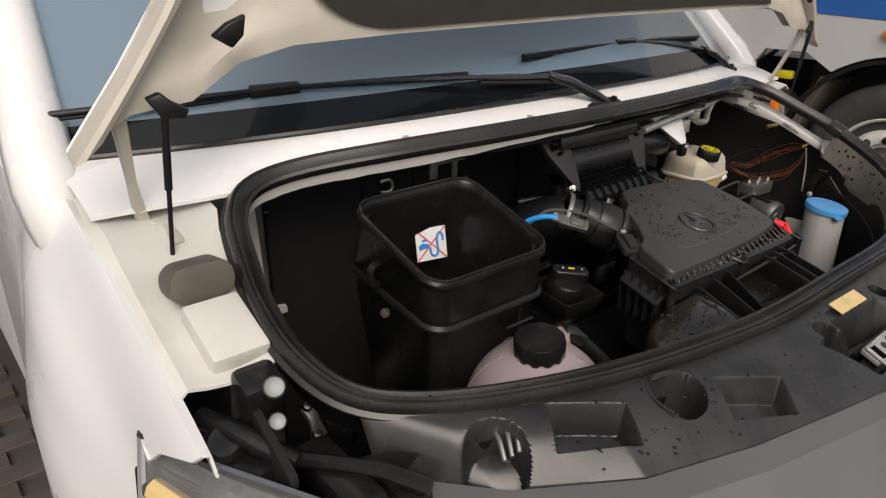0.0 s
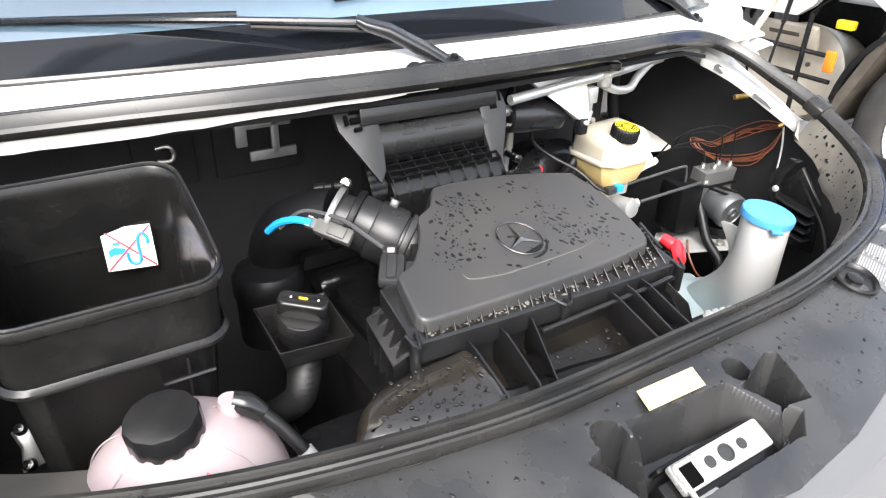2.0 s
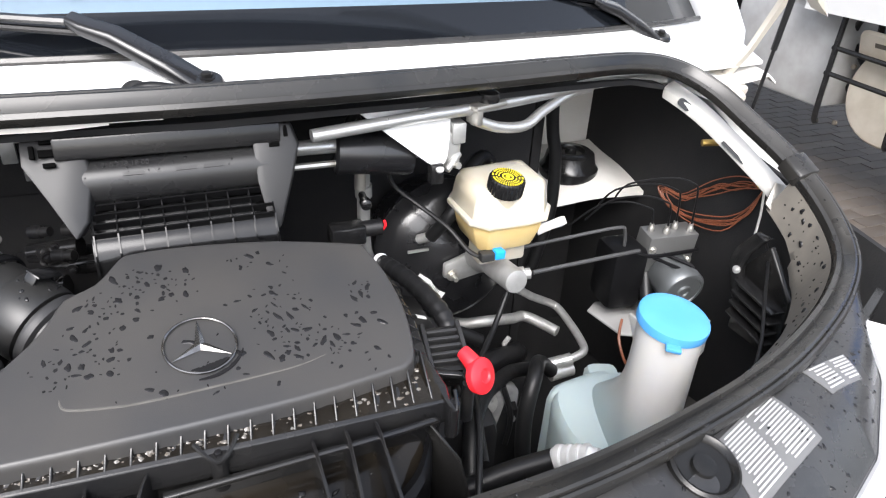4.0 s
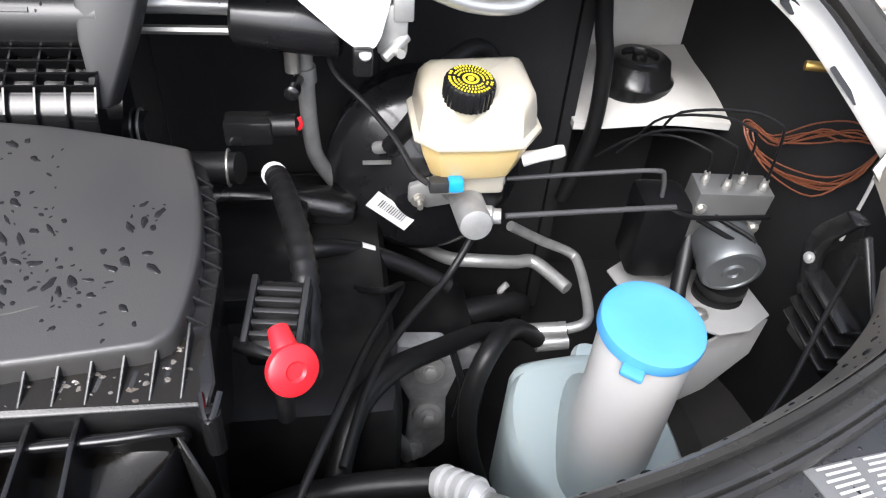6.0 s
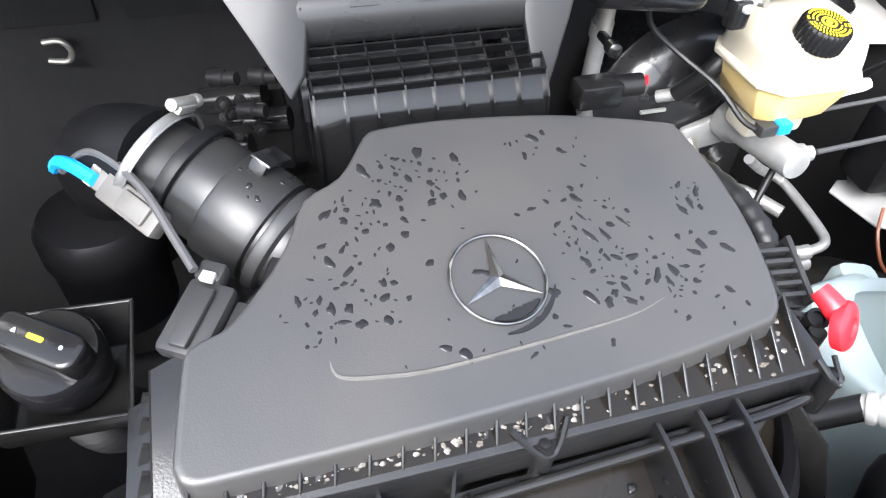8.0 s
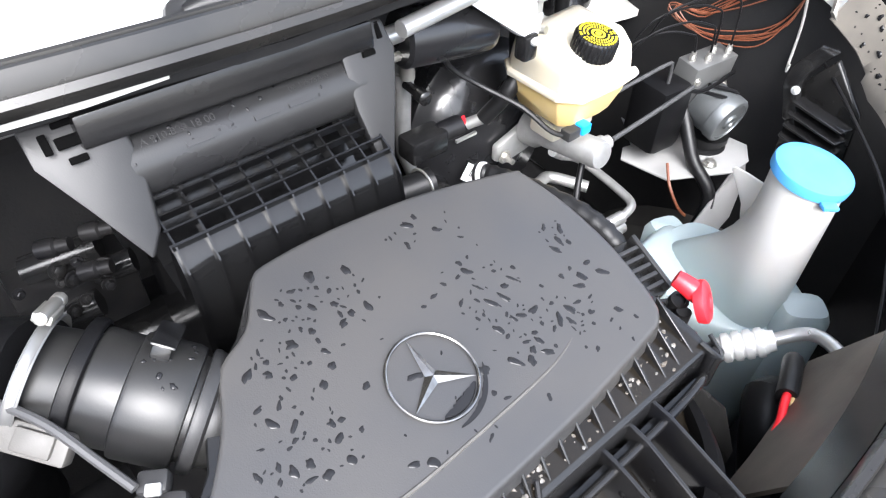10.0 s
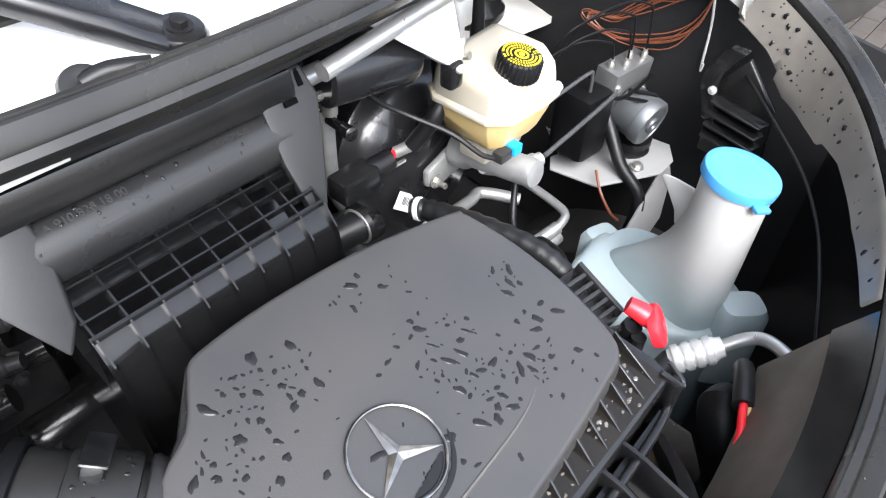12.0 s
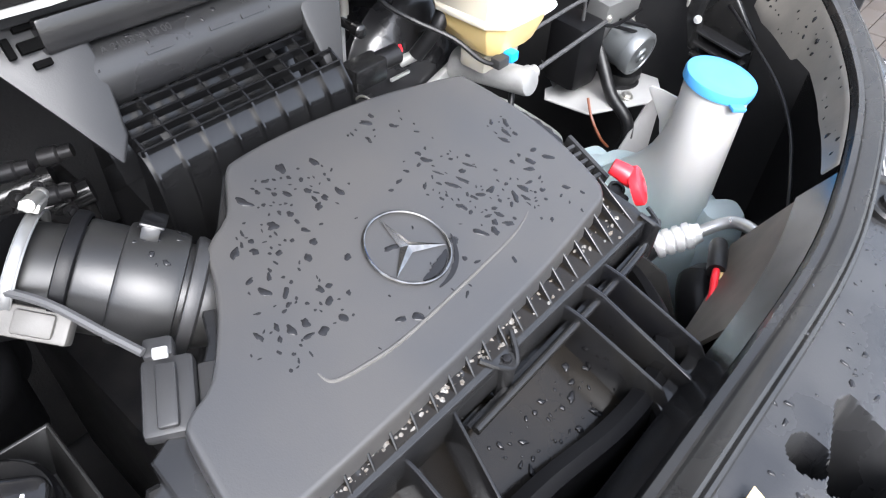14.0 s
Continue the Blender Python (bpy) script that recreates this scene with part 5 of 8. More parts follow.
g = Geo().sheet(lambda u, v: Vector((-0.115 + 0.33 * u, 0.0, 0.0)) + Vector((0, np.interp(-0.115 + 0.33 * u, [p[0] for p in LB], [p[1] for p in LB]) * (1 - v) + 0.272 * v, 1.098 + 0.030 * v + 0.01 * u)), list(np.linspace(0, 1, 21)), list(np.linspace(0, 1, 7)), (0, 0, -0.006))
part("floor_tray", g, "tray", scoop, "dusty floor with dried stains")
for x0, x1, y0 in ((-0.125, -0.124, 0.170), (-0.076, -0.081, 0.170), (-0.026, -0.060, 0.165)):
    g = Geo().slab([(x0, 0.272, 1.181), (x0, 0.272, 1.10), (x1, y0, 1.10), (x1, y0, 1.145), (x1 + 0.002, y0 + 0.010, 1.153), (x0 + (x1 - x0) * 0.3, 0.246, 1.179)], (0.003, 0.001, 0))
    part("fin", g, "gloss", scoop, bevel=0.0008)
for x0, x1, y0 in ((0.1057, 0.1057, 0.160), (0.137, 0.129, 0.148), (0.166, 0.164, 0.158)):
    g = Geo().slab([(x0, 0.272, 1.171), (x0, 0.272, 1.095), (x1, y0, 1.09), (x1, y0, 1.132), (x1 + 0.001, y0 + 0.012, 1.148), (x0, 0.247, 1.169)], (0.0035, 0.001, 0))
    part("fin", g, "gloss", scoop, bevel=0.0008)
g = Geo().slab([(0.100, 0.158, 1.128), (0.128, 0.146, 1.130), (0.168, 0.156, 1.130), (0.166, 0.176, 1.134), (0.108, 0.176, 1.134)], (0, 0, -0.012))
part("fin_foot", g, "gloss", scoop, bevel=0.002)
g = Geo().tube([(-0.128, 0.166, 1.132), (-0.07, 0.158, 1.137), (-0.03, 0.160, 1.135), (-0.018, 0.170, 1.132)], 0.007, 8)
part("front_bar", g, "gloss", scoop)
g = Geo().slab([(0.222, 0.262, 1.15), (0.226, 0.262, 1.02), (0.252, 0.215, 1.02), (0.252, 0.215, 1.07), (0.244, 0.235, 1.12)], (0.003, 0.002, 0))
part("end_plate", g, "bin", scoop, bevel=0.001)


def on_scoop(r):
    x, y = r.uniform(-0.255, -0.125), r.uniform(0.178, 0.25)
    return Vector((x, y, za(x, y) + 0.002)), Vector((0, -0.1, 1)).normalized()


tagged(part("water_drops", drops(170, on_scoop, 0.0008, 0.0034, 11, 0.3, 0.45), "water", None), "clear water drops on the intake scoop", "water drops", kind="stuff")



def on_tray(r):
    x, v = r.gauss(0.06, 0.045), r.uniform(0.15, 0.7)
    y0_ = np.interp(x, [p[0] for p in LB], [p[1] for p in LB])
    return Vector((x, y0_ * (1 - v) + 0.272 * v, 1.0985 + 0.030 * v + 0.01 * (x + 0.115) / 0.33)), Vector((0, -0.4, 1)).normalized()


tagged(part("water_drops", drops(70, on_tray, 0.0008, 0.0042, 23, 0.5, 0.35), "water", None), "water drops and puddles on the scoop floor", "water drops", kind="stuff")

# ---- open storage box ----
bin_ = thing("battery_box", (-0.46, 0.47, 0.9), "open black plastic box with a rolled rim, wet at the edge", "box")


def box_ring(dx, y0, y1, z0, z1, r):
    base = rounded(0.218 + 2 * dx, y1 - y0, r, 6)
    return [Vector((-0.463 + x, (y0 + y1) / 2 + y, z0 + (z1 - z0) * (y + (y1 - y0) / 2) / (y1 - y0))) for x, y in base]


rings = [box_ring(-0.035, 0.415, 0.555, 0.84, 0.84, 0.03), box_ring(-0.007, 0.379, 0.600, 1.190, 1.212, 0.03), box_ring(-0.003, 0.375, 0.600, 1.194, 1.220, 0.03), box_ring(0.001, 0.371, 0.568, 1.258, 1.320, 0.032),
         box_ring(0.006, 0.366, 0.566, 1.262, 1.327, 0.034), box_ring(0.007, 0.365, 0.565, 1.268, 1.332, 0.034), box_ring(0.005, 0.367, 0.562, 1.273, 1.336, 0.034), box_ring(0.000, 0.372, 0.558, 1.273, 1.336, 0.032),
         box_ring(-0.003, 0.376, 0.555, 1.268, 1.330, 0.030), box_ring(-0.004, 0.378, 0.556, 1.258, 1.318, 0.030), box_ring(-0.010, 0.384, 0.592, 1.20, 1.225, 0.028), box_ring(-0.045, 0.425, 0.57, 0.88, 0.88, 0.03)]
part("shell", Geo().loft(rings), "bin", bin_, "black moulded shell")
for z, x0, x1 in ((1.158, -0.43, -0.375), (1.116, -0.425, -0.385)):
    yy = np.interp(z, [0.84, 1.195], [0.415, 0.376])
    part("moulded_rib", Geo().tube([(x0, yy - 0.001, z), (x1, yy - 0.001, z)], 0.0026, 6), "black", bin_)
part("rim_bead", Geo().tube(box_ring(0.0035, 0.3685, 0.5605, 1.2745, 1.3375, 0.033), 0.0026, 8, 1, True), "gloss", bin_, "wet rounded bead on the rim")
part("collar_edge", Geo().loft([box_ring(0.001, 0.371, 0.588, 1.206, 1.242, 0.032), box_ring(0.005, 0.367, 0.592, 1.201, 1.236, 0.034), box_ring(0.005, 0.367, 0.592, 1.197, 1.232, 0.034), box_ring(-0.001, 0.373, 0.588, 1.196, 1.231, 0.031)], True, False, True), "bin", bin_, "flared lower edge of the collar")
part("moulded_rib", Geo().tube([(-0.402, 0.378, 1.185), (-0.402, 0.389, 1.09)], 0.0022, 6), "black", bin_)
part("lug", Geo().lathe([(0.007, 0), (0.007, 0.006), (0.004, 0.007), (0, 0.007)], frame_to((-0.572, 0.484, 1.19), (-0.7, 0.44, 1.2)), 12), "tan", bin_, "small brown lug")
part("lug", Geo().tube([(-0.572, 0.50, 1.262), (-0.584, 0.50, 1.258), (-0.584, 0.50, 1.235), (-0.574, 0.50, 1.23)], 0.006, 8), "bin", bin_)
st = thing("pictogram_sticker", (-0.413, 0.58, 1.2), "white square sticker with a blue tap symbol crossed out in red", "sticker")
sa, sb, sd = Vector((-0.4435, 0.5865, 1.2575)), Vector((-0.3835, 0.5775, 1.2555)), Vector((-0.4435, 0.5785, 1.199))
sn = (sd - sa).cross(sb - sa).normalized()
sn = sn if sn.y < 0 else -sn


def on_sticker(s, t, lift=0.0):
    return sa + (sb - sa) * s + (sd - sa) * t + sn * lift


part("sheet", Geo().slab([on_sticker(s, t) for s, t in ((0.03, 0.03), (0.97, 0.03), (0.97, 0.97), (0.03, 0.97))], sn * 0.0015), "paper", st)
for a, b in (((0.05, 0.95), (0.95, 0.05)), ((0.05, 0.05), (0.95, 0.95))):
    part("cross_bar", Geo().tube([on_sticker(*a, 0.002), on_sticker(*b, 0.002)], 0.0011, 6, 1), "redprint", st)
g = Geo().tube([on_sticker(0.45, 0.60, 0.0018), on_sticker(0.47, 0.80, 0.0018), on_sticker(0.60, 0.86, 0.0018), on_sticker(0.68, 0.75, 0.0018), on_sticker(0.68, 0.35, 0.0018), on_sticker(0.76, 0.2, 0.0018), on_sticker(0.86, 0.3, 0.0018), on_sticker(0.86, 0.45, 0.0018)], 0.0021, 6)
g.slab([on_sticker(s, t, 0.0012) for s, t in ((0.10, 0.52), (0.22, 0.45), (0.42, 0.5), (0.46, 0.62), (0.36, 0.62), (0.22, 0.62), (0.12, 0.66))], sn * 0.001)
g.slab([on_sticker(s, t, 0.0012) for s, t in ((0.2, 0.36), (0.34, 0.34), (0.36, 0.40), (0.22, 0.42))], sn * 0.001)
part("symbol", g, "blueprint", st, "blue tap symbol")

# ---- coolant tank ----
tank = thing("coolant_tank", (-0.435, 0.285, 0.95), "pale pink translucent round coolant tank with a black cap", "coolant tank")
CB = Vector((-0.435, 0.305, 1.060))
prof = [(0.0, -0.10)] + [(0.107 * math.cos(radians(a)), 0.107 * math.sin(radians(a))) for a in range(-76, -14, 8)]
prof_hi = [(0.107 * math.cos(radians(a)) * (1.0 - 0.04 * max(0, a) / 70), 0.108 * math.sin(radians(a))) for a in range(-16, 68, 6)] + [(0.036, 0.102), (0.034, 0.112), (0.0, 0.112)]
mt = Matrix.Translation(CB) @ Matrix.Rotation(radians(4), 4, "X") @ Matrix.Rotation(radians(-6), 4, "Y")
part("tank_bottom", Geo().lathe(prof + [(0.107 * math.cos(radians(-16)), 0.107 * math.sin(radians(-16)))], mt, 48, False), "pink", tank, "wall tinted by pink coolant")
part("tank_top", Geo().lathe(prof_hi, mt, 48, False), "coolant", tank, "pale translucent wall")
for k in range(6):
    a = radians(60 * k + 20)
    part("seam", Geo().tube([mt @ Vector((0.1080 * math.cos(radians(q)) * math.cos(a), 0.1080 * math.cos(radians(q)) * math.sin(a), 0.108 * math.sin(radians(q)))) for q in range(-10, 66, 12)], 0.0010, 6), "coolant", tank)
g = Geo()
cap = []
for k in range(48):
    a = 2 * math.pi * k / 48
    cap.append((0.0365 + (0.0009 if k % 4 < 2 else 0.0)) )
rings = [[mt @ Vector((cap[k] * s * math.cos(2 * math.pi * k / 48), cap[k] * s * math.sin(2 * math.pi * k / 48), h)) for k in range(48)] for s, h in ((0.97, 0.102), (0.97, 0.124), (0.92, 0.128), (0.8, 0.1285))]
part("screw_cap", Geo().loft(rings), "black", tank, "ribbed black screw cap")
sp = [Vector(p) for p in ((-0.392, 0.308, 1.130), (-0.382, 0.312, 1.150), (-0.380, 0.312, 1.166))]
part("spout", Geo().tube(sp, [0.017, 0.013, 0.012], 14), "coolant", tank, "moulded spout")
part("hose_plug", Geo().tube([(-0.378, 0.312, 1.163), (-0.366, 0.306, 1.158), (-0.352, 0.296, 1.146)], [0.011, 0.013, 0.010], 12), "black", tank)
part("overflow_hose", Geo().tube([(-0.352, 0.296, 1.146), (-0.335, 0.280, 1.125), (-0.315, 0.255, 1.09), (-0.30, 0.235, 1.05), (-0.29, 0.22, 1.0)], 0.0075, 10), "hose", tank)
part("hose_ferrule", Geo().tube([(-0.322, 0.266, 1.105), (-0.314, 0.256, 1.090)], 0.0092, 12), "apron", tank)


def on_ball(az, el, lift=0.0):
    return mt @ Vector(((0.109 + lift) * math.cos(el) * math.cos(az), (0.109 + lift) * math.cos(el) * math.sin(az), (0.110 + lift) * math.sin(el)))


tri_ = [(-1.25, 0.98), (-1.47, 0.70), (-1.03, 0.70)]
part("warning_mark", Geo().slab([on_ball(*p, -0.0012) for p in tri_], (on_ball(-1.25, 0.79) - CB).normalized() * 0.0022), "paper", tank)
part("warning_mark", Geo().tube([on_ball(*p, 0.001) for p in tri_], 0.0011, 6, 1, True), "redprint", tank)
for p in ((-1.33, 0.75), (-1.2, 0.75), (-1.27, 0.83)):
    part("warning_mark", Geo().tube([on_ball(*p, 0.0005), on_ball(p[0] + 0.05, p[1], 0.0005)], 0.0025, 6, 1), "printgrey", tank)

# ---- oil filler ----
oil = thing("oil_filler", (-0.26, 0.41, 1.0), "black oil filler cap on a corrugated neck above a tray", "oil filler")
OC = Vector((-0.259, 0.412, 1.165))
mo = Matrix.Translation(OC) @ Matrix.Rotation(radians(14), 4, "X") @ Matrix.Rotation(radians(-35), 4, "Z")
part("cap", Geo().lathe([(0.024, -0.03), (0.031, -0.024), (0.033, -0.008), (0.033, 0.008), (0.030, 0.012), (0, 0.013)], mo, 32), "gloss", oil, "round glossy cap")
g = Geo().prism(rounded(0.062, 0.026, 0.010), 0.026, mo @ Matrix.Translation((0, 0, 0.008)))
grip = part("grip", g, "gloss", oil, "raised grip", bevel=0.004, segs=3)
part("oil_mark", Geo().prism(rounded(0.011, 0.0032, 0.001), 0.0008, mo @ Matrix.Translation((0.0, 0, 0.034))), "yellowprint", grip, "yellow oil symbol")
part("oil_mark", Geo().prism(rounded(0.002, 0.0025, 0.0005), 0.0008, mo @ Matrix.Translation((0.018, 0, 0.034))), "paper", grip)
part("oil_mark", Geo().prism([(-0.016, -0.0015), (-0.013, -0.0015), (-0.0145, 0.0015)], 0.0012, mo @ Matrix.Translation((0.0, 0, 0.034))), "paper", grip)
g = Geo()
tr = [(-0.047, -0.044, 0.012), (0.047, -0.047, 0.006), (0.049, 0.044, 0.02), (-0.046, 0.046, 0.024)]
outer = [OC + Vector((x, y, -0.020 + h)) for x, y, h in tr]
low = [OC + Vector((x * 0.80, y * 0.80, -0.040)) for x, y, h in tr]
g.loft([low, outer, [p + (OC - p) * 0.06 for p in outer], [p + (OC + Vector((0, 0, -0.05)) - p) * 0.08 + Vector((0, 0, 0.004)) for p in low]])
part("tray", g, "bin", oil, "thin square drip tray", bevel=0.002)
neck = [Vector((-0.259, 0.412, 1.13)), Vector((-0.259, 0.418, 1.09)), Vector((-0.258, 0.432, 1.05)), Vector((-0.257, 0.455, 1.01)), Vector((-0.262, 0.49, 0.97)), Vector((-0.27, 0.53, 0.93))]
g = Geo()
p = curve(neck, 14)
rs = [0.0180 + 0.0038 * math.sin(i * 1.57) for i in range(len(p))]
g.tube(p, rs, 16, 1)
part("corrugated_neck", g, "hose", oil, "corrugated black neck")

# ---- heater air box below the cowl ----
heat = thing("heater_air_box", (0.03, 0.58, 1.1), "grey-black heater air box with a barred grille under the cowl", "air box")
g = Geo().box((0.03, 0.632, 1.332), (0.24, 0.055, 0.03)).slab([(-0.085, 0.592, 1.353), (0.155, 0.592, 1.350), (0.155, 0.588, 1.325), (-0.085, 0.588, 1.328)], (0, 0.02, -0.006))
part("top_ledge", g, "black", heat, bevel=0.003)
g = Geo()
ring = []
for k in range(13):
    a = radians(-60 + 190 * k / 12)
    ring.append((0.602 - 0.026 * math.cos(a), 1.296 + 0.026 * math.sin(a)))
ring += [(0.64, 1.31), (0.64, 1.27)]
g.loft([[(x, y, z) for y, z in ring] for x in (-0.068, 0.138)])
part("barrel", g, "heater", heat, "grey half-round barrel")
g = Geo()
prof = [(0.594, 1.200), (0.556, 1.190), (0.5535, 1.252), (0.5515, 1.2545), (0.544, 1.250), (0.536, 1.240), (0.531, 1.226), (0.528, 1.205), (0.528, 1.15), (0.54, 1.08), (0.60, 1.06), (0.64, 1.10), (0.64, 1.27)]
g.loft([[(x, y, z) for y, z in prof] for x in (-0.062, 0.135)])
part("body", g, "piano", heat, "glossy black body")
for k in range(5):
    t = k / 4
    y, z = 0.592 - 0.046 * t, 1.282 - 0.024 * t
    part("grille_bar", Geo().box((0.0365, y, z - 0.003), (0.196, 0.0016, 0.010), Matrix.Rotation(radians(25), 4, "X")), "piano", heat)
for k in range(9):
    x = -0.060 + 0.0242 * k
    pts = [(x, 0.594, 1.283), (x, 0.544, 1.258), (x, 0.530, 1.240), (x, 0.523, 1.205), (x, 0.523, 1.15), (x, 0.532, 1.15), (x, 0.534, 1.20), (x, 0.545, 1.24), (x, 0.594, 1.268)]
    part("grille_rib", Geo().slab(pts, (0.0016, 0, 0)), "piano", heat, flat=True)
g = Geo().slab([(-0.118, 0.612, 1.346), (-0.058, 0.600, 1.346), (-0.052, 0.585, 1.310), (-0.062, 0.556, 1.268), (-0.076, 0.543, 1.254), (-0.098, 0.570, 1.292), (-0.118, 0.592, 1.325)], (0.006, 0.022, -0.006))
left = part("side_plate", g, "plate", heat, "flat grey side plate", bevel=0.003)
g = Geo().slab([(0.122, 0.599, 1.350), (0.167, 0.597, 1.346), (0.174, 0.587, 1.322), (0.162, 0.570, 1.288), (0.140, 0.545, 1.236), (0.129, 0.545, 1.236), (0.121, 0.570, 1.288), (0.121, 0.592, 1.335)], (0.006, 0.022, -0.006))
right = part("side_plate", g, "plate", heat, "flat grey side plate", bevel=0.003)
# clip slots as raised boxes, their shade put into a near-black colour
for x, pl in ((-0.090, left), (0.146, right)):
    mp = Matrix.Translation((x, 0.5945, 1.336)) @ Matrix.Rotation(radians(56), 4, "X")
    for dx, dy, sx, sy in ((0, 0, 0.018, 0.008), (-0.015, 0.002, 0.005, 0.014), (0.015, 0.002, 0.005, 0.014), (0, -0.013, 0.012, 0.005), (0.0, 0.012, 0.014, 0.004)):
        part("clip_slot", Geo().box(mp @ Vector((dx, dy, 0.0)), (sx, sy, 0.006), mp), "void", pl, bevel=0.0008)
for x in (-0.01, 0.045, 0.075):
    part("moulded_mark", Geo().box((x, 0.5795, 1.3105), (0.022, 0.004, 0.001), Matrix.Rotation(radians(48), 4, "X")), "heater", heat)
def moulded_text(body, at, size, turn, parent):
    """Raised lettering lying on a part, as a mesh."""
    cu = bpy.data.curves.new("lettering", "FONT")
    cu.body, cu.size, cu.extrude = body, size, 0.0003
    tmp = bpy.data.objects.new("lettering", cu)
    me = bpy.data.meshes.new_from_object(tmp)
    bpy.data.objects.remove(tmp)
    me.materials.append(M["plate"])
    ob = new("lettering", me)
    ob.matrix_basis = Matrix.Translation(at) @ turn
    ob.parent = parent
    ob.matrix_parent_inverse = parent.matrix_basis.inverted()
    return ob


on_barrel_turn = Matrix.Rotation(radians(35), 4, "X")
moulded_text("A 910 828 18 00", (-0.050, 0.5868, 1.3174), 0.0085, on_barrel_turn, heat)
moulded_text("03 12573A-0", (0.070, 0.5868, 1.3174), 0.0070, on_barrel_turn, heat)
for x, y, z, r in ((-0.12, 0.70, 1.165, 0.014), (-0.10, 0.68, 1.15, 0.012), (-0.14, 0.67, 1.13, 0.013)):
    part("valve_pipe", Geo().tube([(x - 0.03, y, z), (x + 0.03, y - 0.02, z + 0.012)], r, 12), "black", heat)
g = Geo().box((-0.12, 0.69, 1.13), (0.10, 0.06, 0.06))
part("valve_block", g, "dark", heat, "grey valve block with stub pipes", bevel=0.003)
for x, y, z in ((-0.135, 0.65, 1.22), (-0.10, 0.655, 1.215), (-0.115, 0.64, 1.19)):
    part("valve_stub", Geo().lathe([(0.008, 0), (0.008, 0.014), (0.006, 0.016), (0.006, 0.026), (0, 0.026)], frame_to((x, y, z), (x + 0.5, y - 0.3, z + 0.1)), 14), "dark", heat)

rr = random.Random(9)
for k in range(12):
    q = Vector((rr.uniform(-0.17, -0.09), rr.uniform(0.635, 0.66), rr.uniform(1.14, 1.22)))
    g = Geo()
    bolt(g, q, (rr.uniform(-0.4, 0.6), -1, rr.uniform(0.0, 0.8)), rr.uniform(0.003, 0.006), 0.006)
    part("valve_screw", g, "dark", heat)

# ---- cowl pipework ----
def pipe(name, pts, r, material, label, parent=None, **k):
    t = thing(name, pts[0], label, "pipe")
    part("tube", Geo().tube(pts, r, 12, 6, **k), material, t)
    return t


tube = pipe("cross_tube", [(0.195, 0.606, 1.324), (0.26, 0.611, 1.328), (0.36, 0.62, 1.333), (0.425, 0.63, 1.332)], 0.0085, "alu", "bare aluminium cross tube under the cowl")
part("tube_end", Geo().tube([(0.40, 0.626, 1.333), (0.50, 0.646, 1.334), (0.60, 0.680, 1.332), (0.70, 0.715, 1.328), (0.82, 0.755, 1.314), (0.87, 0.775, 1.303)], 0.0088, 12, 6), "alu", tube)
part("tube_brace", Geo().tube([(0.425, 0.628, 1.318), (0.47, 0.636, 1.300), (0.52, 0.648, 1.294), (0.56, 0.668, 1.306), (0.62, 0.692, 1.322), (0.66, 0.70, 1.326)], 0.0080, 10, 6), "alu", tube)
g = Geo().box((0.443, 0.632, 1.338), (0.058, 0.034, 0.008), Matrix.Rotation(radians(18), 4, "Z")).box((0.425, 0.624, 1.326), (0.010, 0.026, 0.026), Matrix.Rotation(radians(18), 4, "Z"))
part("tube_bracket", g, "zinc", tube, bevel=0.003)
part("rubber_stop", Geo().lathe([(0.015, 0), (0.016, 0.004), (0.015, 0.012), (0.010, 0.015), (0, 0.015)], Matrix.Translation((0.447, 0.630, 1.342)), 20), "black", tube)
wedge = thing("cowl_drain", (0.35, 0.62, 1.27), "white plastic wedge-shaped drain below the cowl", "drain")
g = Geo().loft([[(0.256, 0.636, 1.344), (0.400, 0.646, 1.340), (0.402, 0.665, 1.34), (0.256, 0.665, 1.344)], [(0.304, 0.622, 1.305), (0.392, 0.626, 1.300), (0.392, 0.65, 1.30), (0.318, 0.65, 1.305)],
                [(0.342, 0.606, 1.277), (0.383, 0.610, 1.276), (0.383, 0.63, 1.272), (0.342, 0.63, 1.276)], [(0.355, 0.603, 1.268), (0.376, 0.604, 1.266), (0.374, 0.62, 1.262), (0.355, 0.62, 1.264)]])
part("funnel", g, "white", wedge, bevel=0.004)
part("tip", Geo().box((0.364, 0.608, 1.254), (0.020, 0.018, 0.03)), "black", wedge, bevel=0.004)
part("tip_screw", Geo().lathe([(0.006, 0), (0.006, 0.003), (0, 0.004)], frame_to((0.366, 0.600, 1.262), (0.36, 0.3, 1.6)), 14), "apron", wedge)
g = Geo().box((0.395, 0.645, 1.275), (0.03, 0.03, 0.05)).box((0.405, 0.64, 1.30), (0.02, 0.03, 0.03)).tube([(0.385, 0.62, 1.25), (0.41, 0.635, 1.268)], 0.006, 8)
cst = thing("wiper_motor_casting", (0.395, 0.645, 1.25), "small bare cast bracket of the wiper motor", "casting")
part("casting", g, "cast", cst, bevel=0.004)
part("casting_bolt", Geo().lathe([(0.005, 0), (0.005, 0.01), (0, 0.01)], frame_to((0.40, 0.625, 1.255), (0.45, 0.4, 1.3)), 8), "zinc", cst)
drum = thing("wiper_motor", (0.28, 0.66, 1.25), "black cylindrical wiper motor under the cowl", "motor")
part("barrel", Geo().lathe([(0.0, 0), (0.027, 0), (0.031, 0.004), (0.031, 0.10), (0.028, 0.108), (0.02, 0.11), (0, 0.11)], frame_to((0.240, 0.672, 1.274), (0.349, 0.654, 1.267)), 28), "gear", drum)
